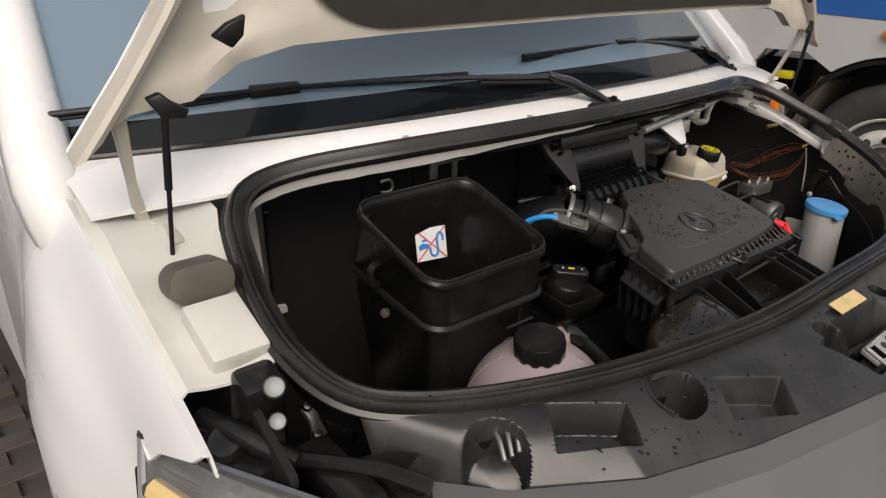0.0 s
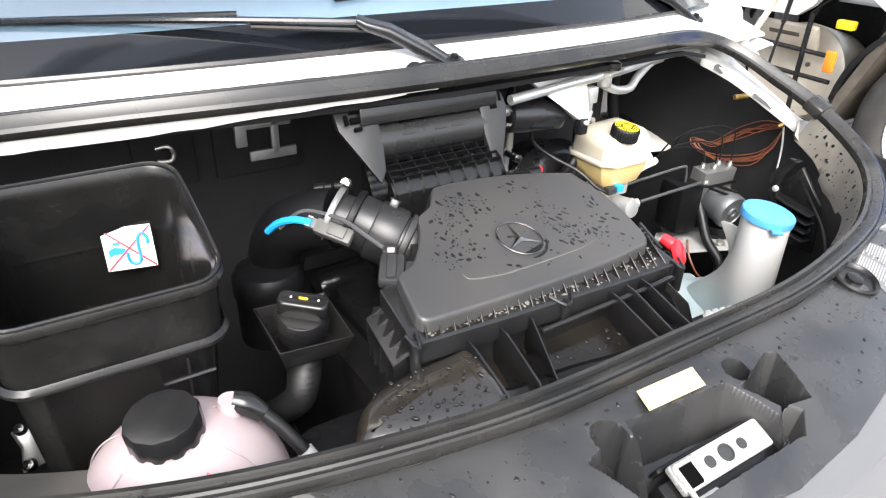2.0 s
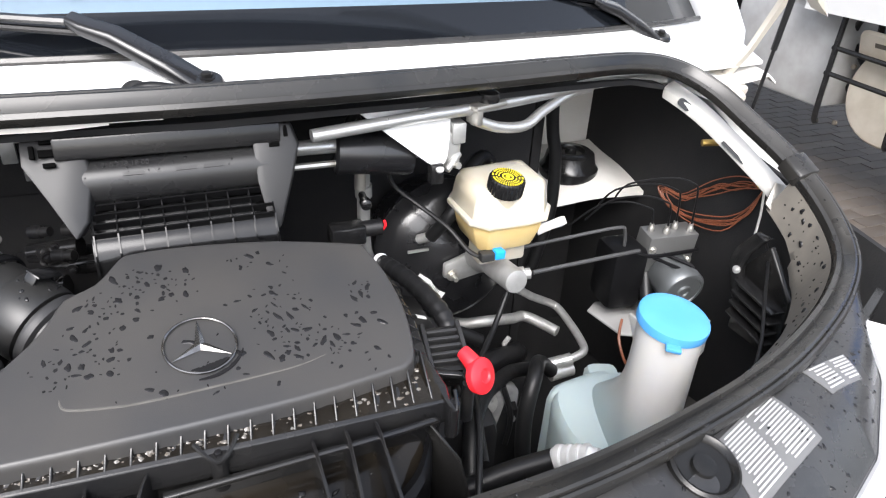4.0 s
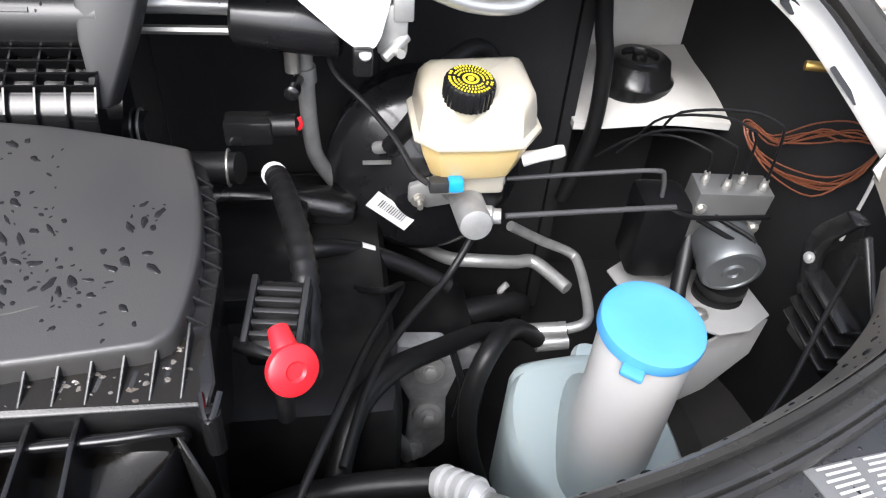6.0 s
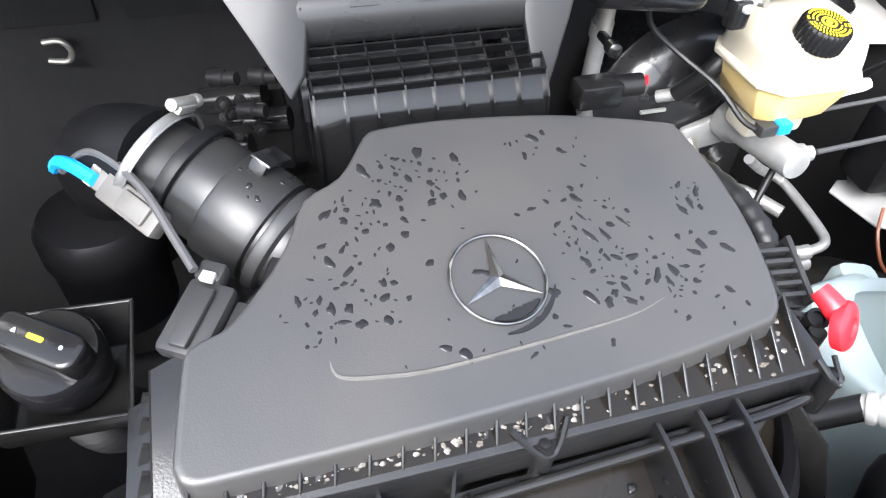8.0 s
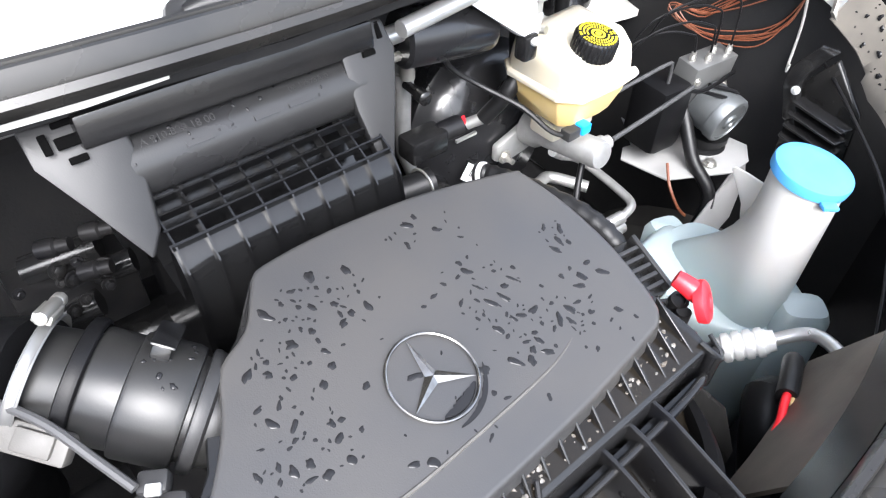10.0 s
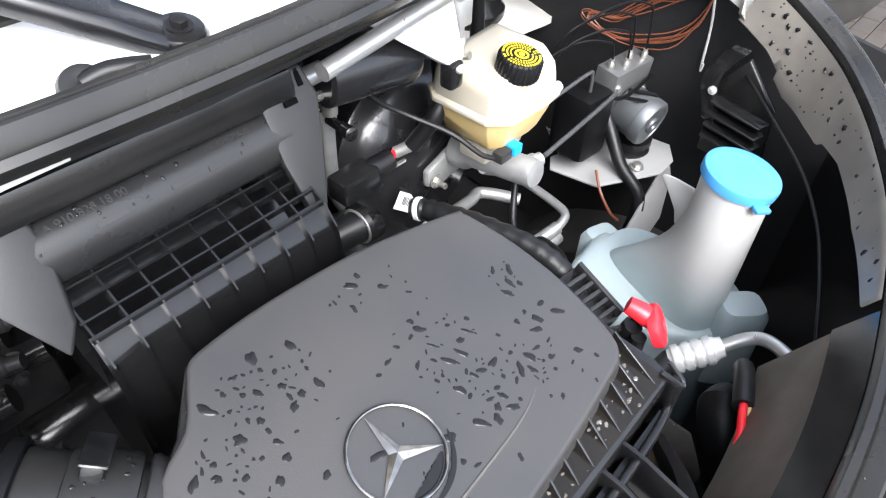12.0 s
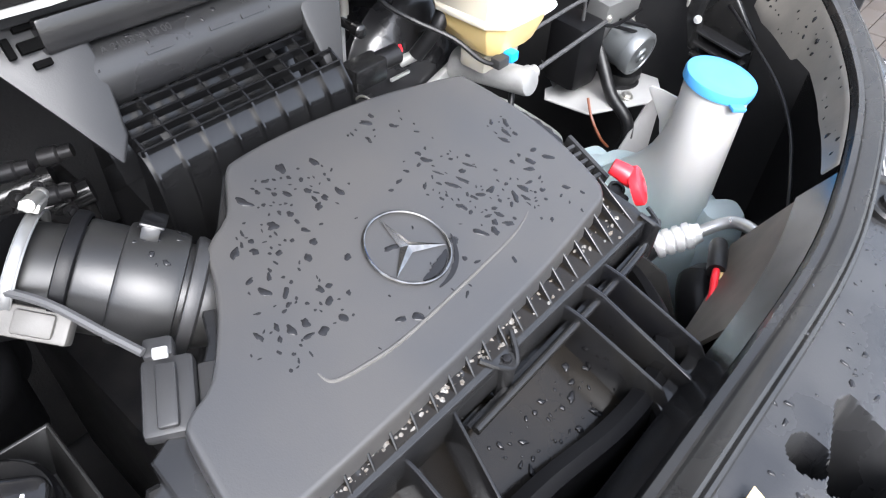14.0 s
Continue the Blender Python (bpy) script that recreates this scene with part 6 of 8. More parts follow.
part("end_nut", Geo().lathe([(0.006, 0), (0.006, 0.012), (0, 0.012)], frame_to((0.347, 0.653, 1.267), (0.40, 0.645, 1.264)), 10), "zinc", drum)
part("link_rod", Geo().tube([(0.16, 0.655, 1.29), (0.20, 0.66, 1.288), (0.24, 0.665, 1.285)], 0.010, 10), "alu", drum)
part("link_rod", Geo().tube([(0.15, 0.66, 1.262), (0.27, 0.668, 1.258)], 0.005, 8), "zinc", drum)
vp = pipe("coolant_pipe", [(0.300, 0.742, 1.235), (0.302, 0.744, 1.20), (0.305, 0.750, 1.09), (0.316, 0.757, 1.04), (0.36, 0.782, 0.96), (0.41, 0.808, 0.885), (0.46, 0.80, 0.86), (0.50, 0.765, 0.862), (0.539, 0.745, 0.872), (0.60, 0.752, 0.86), (0.636, 0.757, 0.853), (0.673, 0.700, 0.848)], 0.0105, "cast", "dull aluminium pipe running down beside the booster")
part("collar", Geo().tube([(0.302, 0.744, 1.185), (0.303, 0.746, 1.165)], 0.0135, 14), "cast", vp)
part("service_cap", Geo().lathe([(0.006, -0.03), (0.006, 0), (0.0085, 0.001), (0.0085, 0.016), (0.006, 0.018), (0, 0.018)], frame_to((0.291, 0.700, 1.178), (0.285, 0.66, 1.182)), 14), "black", vp, "small black service cap")
hp = pipe("heater_hose", [(0.262, 0.70, 1.27), (0.268, 0.70, 1.30), (0.280, 0.71, 1.308), (0.290, 0.72, 1.28), (0.290, 0.72, 1.22)], 0.007, "dark", "thin dark pipe with a ribbed end")
part("ribbed_end", Geo().tube([(0.290, 0.72, 1.235), (0.290, 0.72, 1.19)], [0.009, 0.011, 0.009, 0.011, 0.009, 0.011, 0.009], 12, 14), "zinc", hp)
qp = pipe("refrigerant_pipe", [(0.573, 0.712, 0.962), (0.63, 0.735, 0.915), (0.686, 0.747, 0.878), (0.694, 0.72, 0.872), (0.682, 0.64, 0.872), (0.668, 0.605, 0.872), (0.640, 0.60, 0.866)], 0.0075, "cast", "bent dull aluminium refrigerant pipe")
part("crimp", Geo().tube([(0.640, 0.60, 0.866), (0.575, 0.615, 0.85)], [0.011, 0.013, 0.010, 0.013, 0.010, 0.013, 0.011], 14, 10), "alu", qp, "crimped ferrule")
part("hose_run", Geo().tube([(0.575, 0.615, 0.85), (0.52, 0.60, 0.87), (0.45, 0.53, 0.92), (0.39, 0.46, 0.97), (0.345, 0.40, 0.98), (0.32, 0.34, 0.93)], 0.0125, 12), "hose", qp)
part("hose_run", Geo().tube([(0.60, 0.60, 0.85), (0.555, 0.575, 0.90), (0.510, 0.515, 0.93), (0.485, 0.490, 0.87), (0.492, 0.485, 0.77), (0.52, 0.48, 0.67)], 0.013, 12), "hose", qp)
part("crimp", Geo().tube([(0.645, 0.60, 0.842), (0.60, 0.60, 0.84)], [0.012, 0.014, 0.011, 0.014, 0.011, 0.014, 0.012], 14, 10), "alu", qp)
ac = pipe("air_conditioning_hose", [(0.20, 0.30, 0.93), (0.27, 0.318, 0.955), (0.34, 0.318, 0.975), (0.418, 0.309, 0.988)], 0.0135, "hose", "thick black hose with a crimped bright ferrule")
prof = [(0.0125, -0.004), (0.0135, 0.0)]
for k in range(4):
    prof += [(0.0162, 0.0012 + 0.0118 * k), (0.0170, 0.0035 + 0.0118 * k), (0.0168, 0.0085 + 0.0118 * k), (0.0140, 0.0098 + 0.0118 * k), (0.0140, 0.0118 + 0.0118 * k)]
prof += [(0.0125, 0.049), (0.0115, 0.056), (0, 0.056)]
part("crimp", Geo().lathe(prof, frame_to((0.416, 0.307, 0.991), (0.448, 0.272, 1.014)), 24), "ferrule", ac, "ribbed bright ferrule")
part("metal_pipe", Geo().tube([(0.445, 0.275, 1.012), (0.462, 0.255, 1.030), (0.466, 0.238, 1.040), (0.455, 0.215, 1.048), (0.431, 0.187, 1.054), (0.40, 0.165, 1.05)], 0.0075, 12), "alu", ac, "bent bare pipe")
part("pipe_joint", Geo().box((0.425, 0.182, 1.053), (0.022, 0.018, 0.022)), "black", ac, bevel=0.004)

pipe("drain_hose", [(0.700, 0.80, 1.33), (0.688, 0.83, 1.30), (0.694, 0.85, 1.25), (0.708, 0.86, 1.19), (0.722, 0.86, 1.13), (0.725, 0.86, 1.02), (0.70, 0.86, 0.9)], 0.0125, "hose", "black drain hose hanging in front of the suspension tower")

# ---- brakes ----
res = thing("brake_fluid_reservoir", (0.488, 0.638, 1.1), "cream translucent brake fluid reservoir half full of yellow fluid", "reservoir")
RP = [(0.420, 0.600), (0.440, 0.578), (0.500, 0.574), (0.530, 0.577), (0.553, 0.608), (0.556, 0.690), (0.540, 0.703), (0.435, 0.700), (0.420, 0.680)]


def rz(ins, z):
    return [Vector((x, y, z + 0.03 * (x - 0.488))) for x, y in offset(RP, ins)]


part("tank_lower", Geo().loft([rz(0.026, 1.118), rz(0.018, 1.123), rz(0.007, 1.152), rz(0.004, 1.170)]), "fluid", res, "wall tinted by yellow fluid", bevel=0.002)
part("seam", Geo().loft([rz(0.002, 1.168), rz(-0.0035, 1.170), rz(-0.0035, 1.176), rz(0.002, 1.178)]), "tank", res, bevel=0.001)
part("tank_upper", Geo().loft([rz(0.002, 1.176), rz(0.005, 1.200), rz(0.008, 1.214), rz(0.014, 1.221), rz(0.024, 1.2235)]), "tank", res, "cream upper half")
mc = Matrix.Translation((0.469, 0.602, 1.203)) @ Matrix.Rotation(radians(10), 4, "X") @ Matrix.Rotation(radians(2), 4, "Y")
part("neck", Geo().lathe([(0.022, -0.03), (0.022, 0.016), (0, 0.016)], mc, 24), "tank", res)
caps = []
for s, h in ((1, 0.014), (1, 0.034), (0.93, 0.0375), (0.70, 0.038)):
    caps.append([mc @ Vector(((0.0262 + (0.0007 if k % 2 else -0.0005)) * s * math.cos(2 * math.pi * k / 60), (0.0262 + (0.0007 if k % 2 else -0.0005)) * s * math.sin(2 * math.pi * k / 60), h)) for k in range(60)])
rcap = part("screw_cap", Geo().loft(caps), "black", res, "black ribbed screw cap printed in yellow")
g = Geo()
for r0, r1, n_ in ((0.0120, 0.0138, 26), (0.0160, 0.0180, 34), (0.0203, 0.0228, 40)):
    for k in range(n_):
        if k * 8 // n_ % 4 == 3 and k % 3 == 0:
            continue
        a0, a1 = 2 * math.pi * (k + 0.12) / n_, 2 * math.pi * (k + 0.58) / n_
        g.slab([mc @ Vector((r * math.cos(a), r * math.sin(a), 0.0379)) for r, a in ((r0, a0), (r1, a0), (r1, a1), (r0, a1))], (0, 0, 0.0007))
tagged(part("yellow_print", g, "yellowprint", rcap, "rings of small yellow print"), kind="stuff")
g = Geo().lathe([(0.0085, 0.0379), (0.0085, 0.0387), (0.0060, 0.0387), (0.0060, 0.0379)], mc, 24, False).lathe([(0.0035, 0.0379), (0.0035, 0.0388), (0, 0.0388)], mc, 12, False)
part("yellow_symbol", g, "yellowprint", rcap)
part("outlet", Geo().box((0.488, 0.64, 1.098), (0.08, 0.045, 0.03)), "tank", res, bevel=0.006)
part("side_nozzle", Geo().tube([(0.545, 0.62, 1.13), (0.575, 0.612, 1.142), (0.588, 0.608, 1.148)], [0.009, 0.007, 0.008, 0.006], 12), "wash", res, "white nozzle")
part("level_plug", Geo().box((0.445, 0.590, 1.118), (0.022, 0.016, 0.014)), "ink", res, bevel=0.002)
part("plug_clip", Geo().box((0.463, 0.586, 1.121), (0.016, 0.015, 0.014)), "bluewire", res, "bright blue plug clip", bevel=0.002)
part("wire", Geo().tube([(0.434, 0.594, 1.117), (0.420, 0.605, 1.125), (0.400, 0.635, 1.15), (0.37, 0.68, 1.17), (0.335, 0.70, 1.20), (0.325, 0.70, 1.24)], 0.0035, 8), "hose", res)
mcyl = thing("master_cylinder", (0.486, 0.65, 1.06), "cast aluminium brake master cylinder below the reservoir", "cylinder")
part("barrel", Geo().lathe([(0.026, 0), (0.026, 0.02), (0.020, 0.03), (0.0195, 0.125), (0.018, 0.13), (0.014, 0.131), (0, 0.131)], frame_to((0.486, 0.692, 1.058), (0.486, 0.562, 1.080)), 28), "cast", mcyl)
part("port", Geo().lathe([(0.012, 0), (0.012, 0.016), (0.009, 0.018), (0.009, 0.026), (0, 0.026)], frame_to((0.492, 0.585, 1.078), (0.53, 0.575, 1.082)), 16), "cast", mcyl)
part("port", Geo().lathe([(0.009, 0), (0.009, 0.03), (0.006, 0.034), (0, 0.034)], frame_to((0.50, 0.645, 1.086), (0.54, 0.64, 1.09)), 16), "cast", mcyl)
g = Geo().slab([(0.425, 0.693, 1.045), (0.545, 0.693, 1.085), (0.55, 0.693, 1.055), (0.51, 0.693, 1.02), (0.45, 0.693, 1.01), (0.425, 0.693, 1.02)], (0, 0.012, 0))
part("mounting_flange", g, "cast", mcyl, bevel=0.004)
g = Geo()
bolt(g, (0.438, 0.690, 1.027), (0, -1, 0), 0.007, 0.007)
g.tube([(0.438, 0.688, 1.027), (0.438, 0.672, 1.027)], 0.004, 8)
part("stud_nut", g, "zinc", mcyl)
boost = thing("brake_booster", (0.47, 0.80, 0.95), "large round black brake booster on the bulkhead", "booster")
part("drum", Geo().lathe([(0.0, -0.02), (0.05, -0.018), (0.07, -0.004), (0.105, 0.002), (0.122, 0.018), (0.128, 0.03), (0.132, 0.034), (0.132, 0.044), (0.128, 0.05), (0.12, 0.11), (0, 0.12)], frame_to((0.455, 0.728, 1.035), (0.455, 0.90, 1.015), (1, 0, 0)), 48), "gear", boost)
bl = thing("barcode_label", (0.415, 0.72, 0.99), "small white barcode label on the booster", "label")
la, lb_, ld = Vector((0.388, 0.710, 1.028)), Vector((0.440, 0.713, 0.982)), Vector((0.371, 0.707, 1.009))
part("sheet", Geo().slab([la, lb_, lb_ + ld - la, ld], (0, -0.0016, 0)), "paper", bl)
g = Geo()
rr = random.Random(2)
for k in range(12):
    s = 0.18 + 0.055 * k
    w = rr.uniform(0.005, 0.016)
    g.slab([la + (lb_ - la) * a + (ld - la) * b + Vector((0, -0.0022, 0)) for a, b in ((s, 0.2), (s + w, 0.2), (s + w, 0.65), (s, 0.65))], (0, -0.0008, 0))
tagged(part("bar", g, "ink", bl), kind="stuff")
part("tag_slot", Geo().box((0.386, 0.716, 1.068), (0.036, 0.004, 0.004)), "alu", boost, "bright pressed slot")
part("vacuum_hose", Geo().tube([(0.40, 0.70, 1.10), (0.43, 0.68, 1.155), (0.47, 0.72, 1.20), (0.52, 0.76, 1.20), (0.56, 0.78, 1.12), (0.57, 0.78, 1.0)], 0.011, 10), "hose", boost)
part("vacuum_valve", Geo().tube([(0.385, 0.715, 1.09), (0.405, 0.695, 1.105)], 0.008, 10), "cast", boost)
bp = pipe("brake_pipe", [(0.522, 0.577, 1.082), (0.60, 0.584, 1.079), (0.68, 0.592, 1.075), (0.74, 0.600, 1.070)], 0.0034, "line", "thin dark brake pipe")
bp2 = pipe("brake_pipe", [(0.535, 0.640, 1.09), (0.62, 0.640, 1.094), (0.72, 0.640, 1.097), (0.738, 0.642, 1.085), (0.745, 0.644, 1.05)], 0.0030, "line", "thin dark brake pipe")

abs_ = thing("brake_control_unit", (0.85, 0.64, 0.95), "bare metal brake control unit with a round motor and pipes", "control unit")
ma = Matrix.Translation((0.830, 0.640, 1.024)) @ Matrix.Rotation(radians(-6), 4, "Z") @ Matrix.Rotation(radians(6), 4, "X")
part("valve_block", Geo().box(ma @ Vector((0, 0.0, 0.0)), (0.096, 0.042, 0.108), ma), "blockalu", abs_, bevel=0.002)
part("controller", Geo().box((0.752, 0.655, 0.995), (0.070, 0.075, 0.12), Matrix.Rotation(radians(-6), 4, "Z")), "softrubber", abs_, "black controller", bevel=0.014)
mo2 = frame_to(ma @ Vector((0.002, -0.020, -0.018)), ma @ Vector((0.004, -0.1, -0.026)))
part("motor", Geo().lathe([(0.037, 0), (0.039, 0.003), (0.039, 0.040), (0.041, 0.041), (0.041, 0.056), (0.038, 0.060), (0.033, 0.061), (0.032, 0.059), (0.014, 0.059), (0.013, 0.063), (0.008, 0.063), (0.007, 0.060), (0, 0.060)], mo2, 36), "motor", abs_, "round grey motor")
part("motor_label", Geo().sheet(lambda u, v: mo2 @ Vector((0.0393 * math.cos(u), 0.0393 * math.sin(u), v)), list(np.linspace(4.1, 4.9, 7)), [0.008, 0.028], (0.0006, 0, 0.0004)), "paper", abs_)
for k in range(4):
    q = ma @ Vector((-0.036 + 0.024 * k, 0.004 - 0.012 * (k % 2), 0.054))
    part("union", Geo().lathe([(0.0055, 0), (0.0055, 0.007), (0.004, 0.009), (0.004, 0.014), (0, 0.014)], frame_to(q, q + Vector((0, 0, 1))), 8), "zinc", abs_)
for k, hgt in enumerate((0.034, 0.050, 0.064, 0.080)):
    q = ma @ Vector((-0.036 + 0.024 * k, 0.004 - 0.012 * (k % 2), 0.062))
    part("brake_line", Geo().tube([q, q + Vector((0, 0.004, hgt * 0.8)), q + Vector((-0.008, 0.010, hgt)), q + Vector((-0.04, 0.030, hgt + 0.006)), q + Vector((-0.08 - 0.01 * k, 0.055, hgt - 0.008)), q + Vector((-0.12, 0.075, hgt - 0.05))], 0.0018, 8), "softrubber", abs_)
part("brake_line", Geo().tube([(0.735, 0.605, 1.065), (0.76, 0.595, 1.058), (0.81, 0.598, 1.052), (0.85, 0.605, 1.046), (0.88, 0.61, 1.042)], 0.0034, 8), "softrubber", abs_)
part("brake_line", Geo().tube([(0.775, 0.600, 1.05), (0.81, 0.585, 1.035), (0.835, 0.572, 1.026), (0.842, 0.578, 1.034), (0.80, 0.605, 1.05)], 0.0034, 8), "softrubber", abs_)
for k, (x, z) in enumerate(((-0.038, -0.040), (0.040, 0.0), (-0.040, 0.030))):
    g = Geo()
    bolt(g, ma @ Vector((x, -0.021, z)), ma.to_3x3() @ Vector((0, -1, 0)), 0.005, 0.005)
    part("screw", g, "zinc", abs_)
abr = thing("control_unit_bracket", (0.81, 0.57, 0.88), "white painted sheet bracket under the control unit", "bracket")
g = Geo().slab([(0.715, 0.675, 0.905), (0.745, 0.695, 0.905), (0.90, 0.640, 0.915), (0.895, 0.550, 0.925), (0.85, 0.520, 0.930), (0.81, 0.520, 0.925), (0.73, 0.590, 0.905)], (0, 0, -0.004))
part("shelf", g, "apron", abr, bevel=0.0015)
g = Geo().loft([[(0.895, 0.548, 0.920), (0.810, 0.522, 0.922), (0.810, 0.526, 0.918), (0.895, 0.552, 0.916)], [(0.865, 0.520, 0.885), (0.765, 0.520, 0.890), (0.765, 0.524, 0.886), (0.865, 0.524, 0.881)], [(0.80, 0.495, 0.85), (0.71, 0.515, 0.86), (0.71, 0.519, 0.856), (0.80, 0.499, 0.846)], [(0.70, 0.50, 0.77), (0.65, 0.51, 0.80), (0.65, 0.514, 0.796), (0.70, 0.504, 0.766)]])
part("leg", g, "apron", abr, bevel=0.002)
part("leg", Geo().slab([(0.765, 0.725, 0.940), (0.780, 0.715, 0.925), (0.79, 0.675, 0.900), (0.750, 0.675, 0.90)], (0.004, 0.004, 0.002)), "apron", abr, "white painted gusset", bevel=0.002)
g = Geo()
bolt(g, (0.80, 0.56, 0.922), (0, -0.1, 1), 0.008, 0.008)
part("bolt", g, "zinc", abr)
part("rubber_mount", Geo().lathe([(0.034, 0), (0.034, 0.008), (0.028, 0.010), (0.028, 0.018), (0.034, 0.020), (0.034, 0.03), (0, 0.03)], Matrix.Translation((0.845, 0.60, 0.915)), 24), "hose", abr)
part("loom", Geo().tube([(0.80, 0.65, 1.02), (0.785, 0.61, 0.97), (0.772, 0.575, 0.93), (0.770, 0.53, 0.89), (0.76, 0.53, 0.82)], 0.011, 10), "hose", abr)
part("thin_wire", Geo().tube([(0.735, 0.60, 0.93), (0.715, 0.575, 0.91), (0.715, 0.55, 0.88), (0.73, 0.54, 0.86)], 0.0025, 6), "copper", abr)

coil = thing("wiring_coil", (0.96, 0.69, 1.08), "loose copper-brown wires coiled beside the fender", "wiring")
rr = random.Random(5)
for k in range(7):
    o = Vector((rr.uniform(-0.006, 0.006), rr.uniform(-0.010, 0.010), rr.uniform(-0.006, 0.006)))
    w, s_ = rr.uniform(0.6, 1.6), rr.uniform(-0.02, 0.02)
    pts = [Vector((0.948, 0.575, 1.180 - 0.006 * (k % 3))), Vector((0.940, 0.615, 1.172 - 0.004 * k)) + o * 0.6, Vector((0.935, 0.665, 1.130 + s_)) + o, Vector((0.925, 0.72, 1.090)) + o, Vector((0.915, 0.762, 1.090)) + o, Vector((0.910, 0.768, 1.080)) + o * w,
           Vector((0.912, 0.74, 1.066)) + o * w, Vector((0.920, 0.69, 1.060 + s_ * 0.5)) + o * w, Vector((0.930, 0.62, 1.080 + s_)) + o, Vector((0.942, 0.585, 1.120)) + o * 0.6, Vector((0.950, 0.570, 1.165))]
    part("wire", Geo().tube(pts, 0.0011, 6), "copper", coil)
part("tie", Geo().tube([(0.945, 0.578, 1.172), (0.952, 0.568, 1.182), (0.950, 0.560, 1.192)], 0.005, 8), "brass", coil, "brass wire end")
part("support_rod", Geo().tube([(0.955, 0.572, 1.17), (0.953, 0.562, 1.12), (0.945, 0.555, 1.05), (0.944, 0.553, 1.06)], 0.0022, 8), "shell", coil, "pale support rod")

# ---- washer bottle ----
wb = thing("washer_bottle", (0.53, 0.36, 0.7), "milky plastic washer bottle with a flat blue cap", "washer bottle")


def oval(cx, cy, z, rx, ry, turn=0.0, sq=2.0, n=36):
    out = []
    for k in range(n):
        a = 2 * math.pi * k / n
        c_, s_ = math.cos(a), math.sin(a)
        f = (abs(c_) ** sq + abs(s_) ** sq) ** (-1 / sq)
        x, y = rx * f * c_, ry * f * s_
        out.append(Vector((cx + x * math.cos(turn) - y * math.sin(turn), cy + x * math.sin(turn) + y * math.cos(turn), z)))
    return out


FOOT = [(0.540, 0.502), (0.514, 0.415), (0.540, 0.335), (0.588, 0.290), (0.690, 0.310), (0.712, 0.420), (0.690, 0.505), (0.610, 0.520)]
FOOT = [tuple(p)[:2] for p in curve([(x, y, 0) for x, y in FOOT], 5, True)]
part("tank_body", Geo().loft([[(x, y, z + 0.04 * (y - 0.41)) for x, y in offset(FOOT, ins)] for z, ins in ((0.58, 0.010), (0.78, 0.002), (0.872, 0.0), (0.888, 0.003), (0.896, 0.009), (0.899, 0.022))]), "washwall", wb, "milky tank holding blue water")
fill = M["washwall"].node_tree
level = fill.nodes.new("ShaderNodeSeparateXYZ")
fill.links.new(fill.nodes.new("ShaderNodeTexCoord").outputs["Object"], level.inputs[0])
step = fill.nodes.new("ShaderNodeMapRange")
step.interpolation_type = "SMOOTHSTEP"
step.inputs["From Min"].default_value, step.inputs["From Max"].default_value = 1.02, 0.915
fill.links.new(level.outputs["Z"], step.inputs["Value"])
tint = fill.nodes.new("ShaderNodeMix")
tint.data_type = "RGBA"
shell_bsdf = fill.nodes["Principled BSDF"]
fill.links.new(shell_bsdf.inputs["Base Color"].links[0].from_socket, tint.inputs["A"])
tint.inputs["B"].default_value = (0.36, 0.43, 0.44, 1)
fill.links.new(step.outputs[0], tint.inputs["Factor"])
fill.links.new(tint.outputs["Result"], shell_bsdf.inputs["Base Color"])
NECK, BACK = Vector((0.597, 0.354, 0)), Vector((0.13, 0.99, 0)).normalized()
ACROSS = Vector((BACK.y, -BACK.x, 0))


def neck_ring(z, ext, slim, n=40):
    """A round neck drawn out backwards by ext into a web."""
    out = []
    for k in range(n):
        a = 2 * math.pi * k / n
        c_, s_ = math.cos(a), math.sin(a)
        back = max(0.0, c_)
        out.append(NECK + BACK * (c_ * 0.0425 + back ** 2 * ext) + ACROSS * s_ * 0.0425 * (1 - slim * back ** 0.7) + Vector((0, 0, z - 0.10 * back ** 2 * ext)))
    return out


rings = [neck_ring(*r) for r in ((0.87, 0.110, 0.0), (0.90, 0.104, 0.0), (0.92, 0.090, 0.0), (0.94, 0.070, 0.0), (0.962, 0.048, 0.0), (0.98, 0.032, 0.0), (1.0, 0.020, 0.0), (1.02, 0.012, 0.0),
                                 (1.04, 0.006, 0.0), (1.06, 0.002, 0.0), (1.090, 0.0, 0.0), (1.105, 0.0, 0.0), (1.128, 0.0, 0.0))]
part("filler_neck", Geo().loft(rings), "washwall", wb, "milky filler neck flaring down to the tank")
fin = [(0.036, 1.078), (0.072, 1.078), (0.090, 1.076), (0.094, 1.072), (0.090, 1.066), (0.076, 1.050), (0.064, 1.034), (0.058, 1.014), (0.036, 1.006)]
part("neck_fin", Geo().slab([NECK + BACK * e - ACROSS * 0.002 + Vector((0, 0, z)) for e, z in fin], ACROSS * 0.004), "washwall", wb, "thin moulded fin behind the neck", bevel=0.0012)
part("rear_block", Geo().loft([oval(0.603, 0.496, z, rx, ry, 0.10, 5, 28) for z, rx, ry in ((0.66, 0.066, 0.038), (0.872, 0.064, 0.036), (0.890, 0.060, 0.033), (0.899, 0.050, 0.024), (0.901, 0.03, 0.012))]), "washwall", wb)
part("rear_step", Geo().loft([oval(0.650, 0.520, z, rx, ry, -0.35, 5, 24) for z, rx, ry in ((0.77, 0.030, 0.034), (0.880, 0.029, 0.032), (0.892, 0.024, 0.026), (0.894, 0.014, 0.014))]), "washwall", wb)
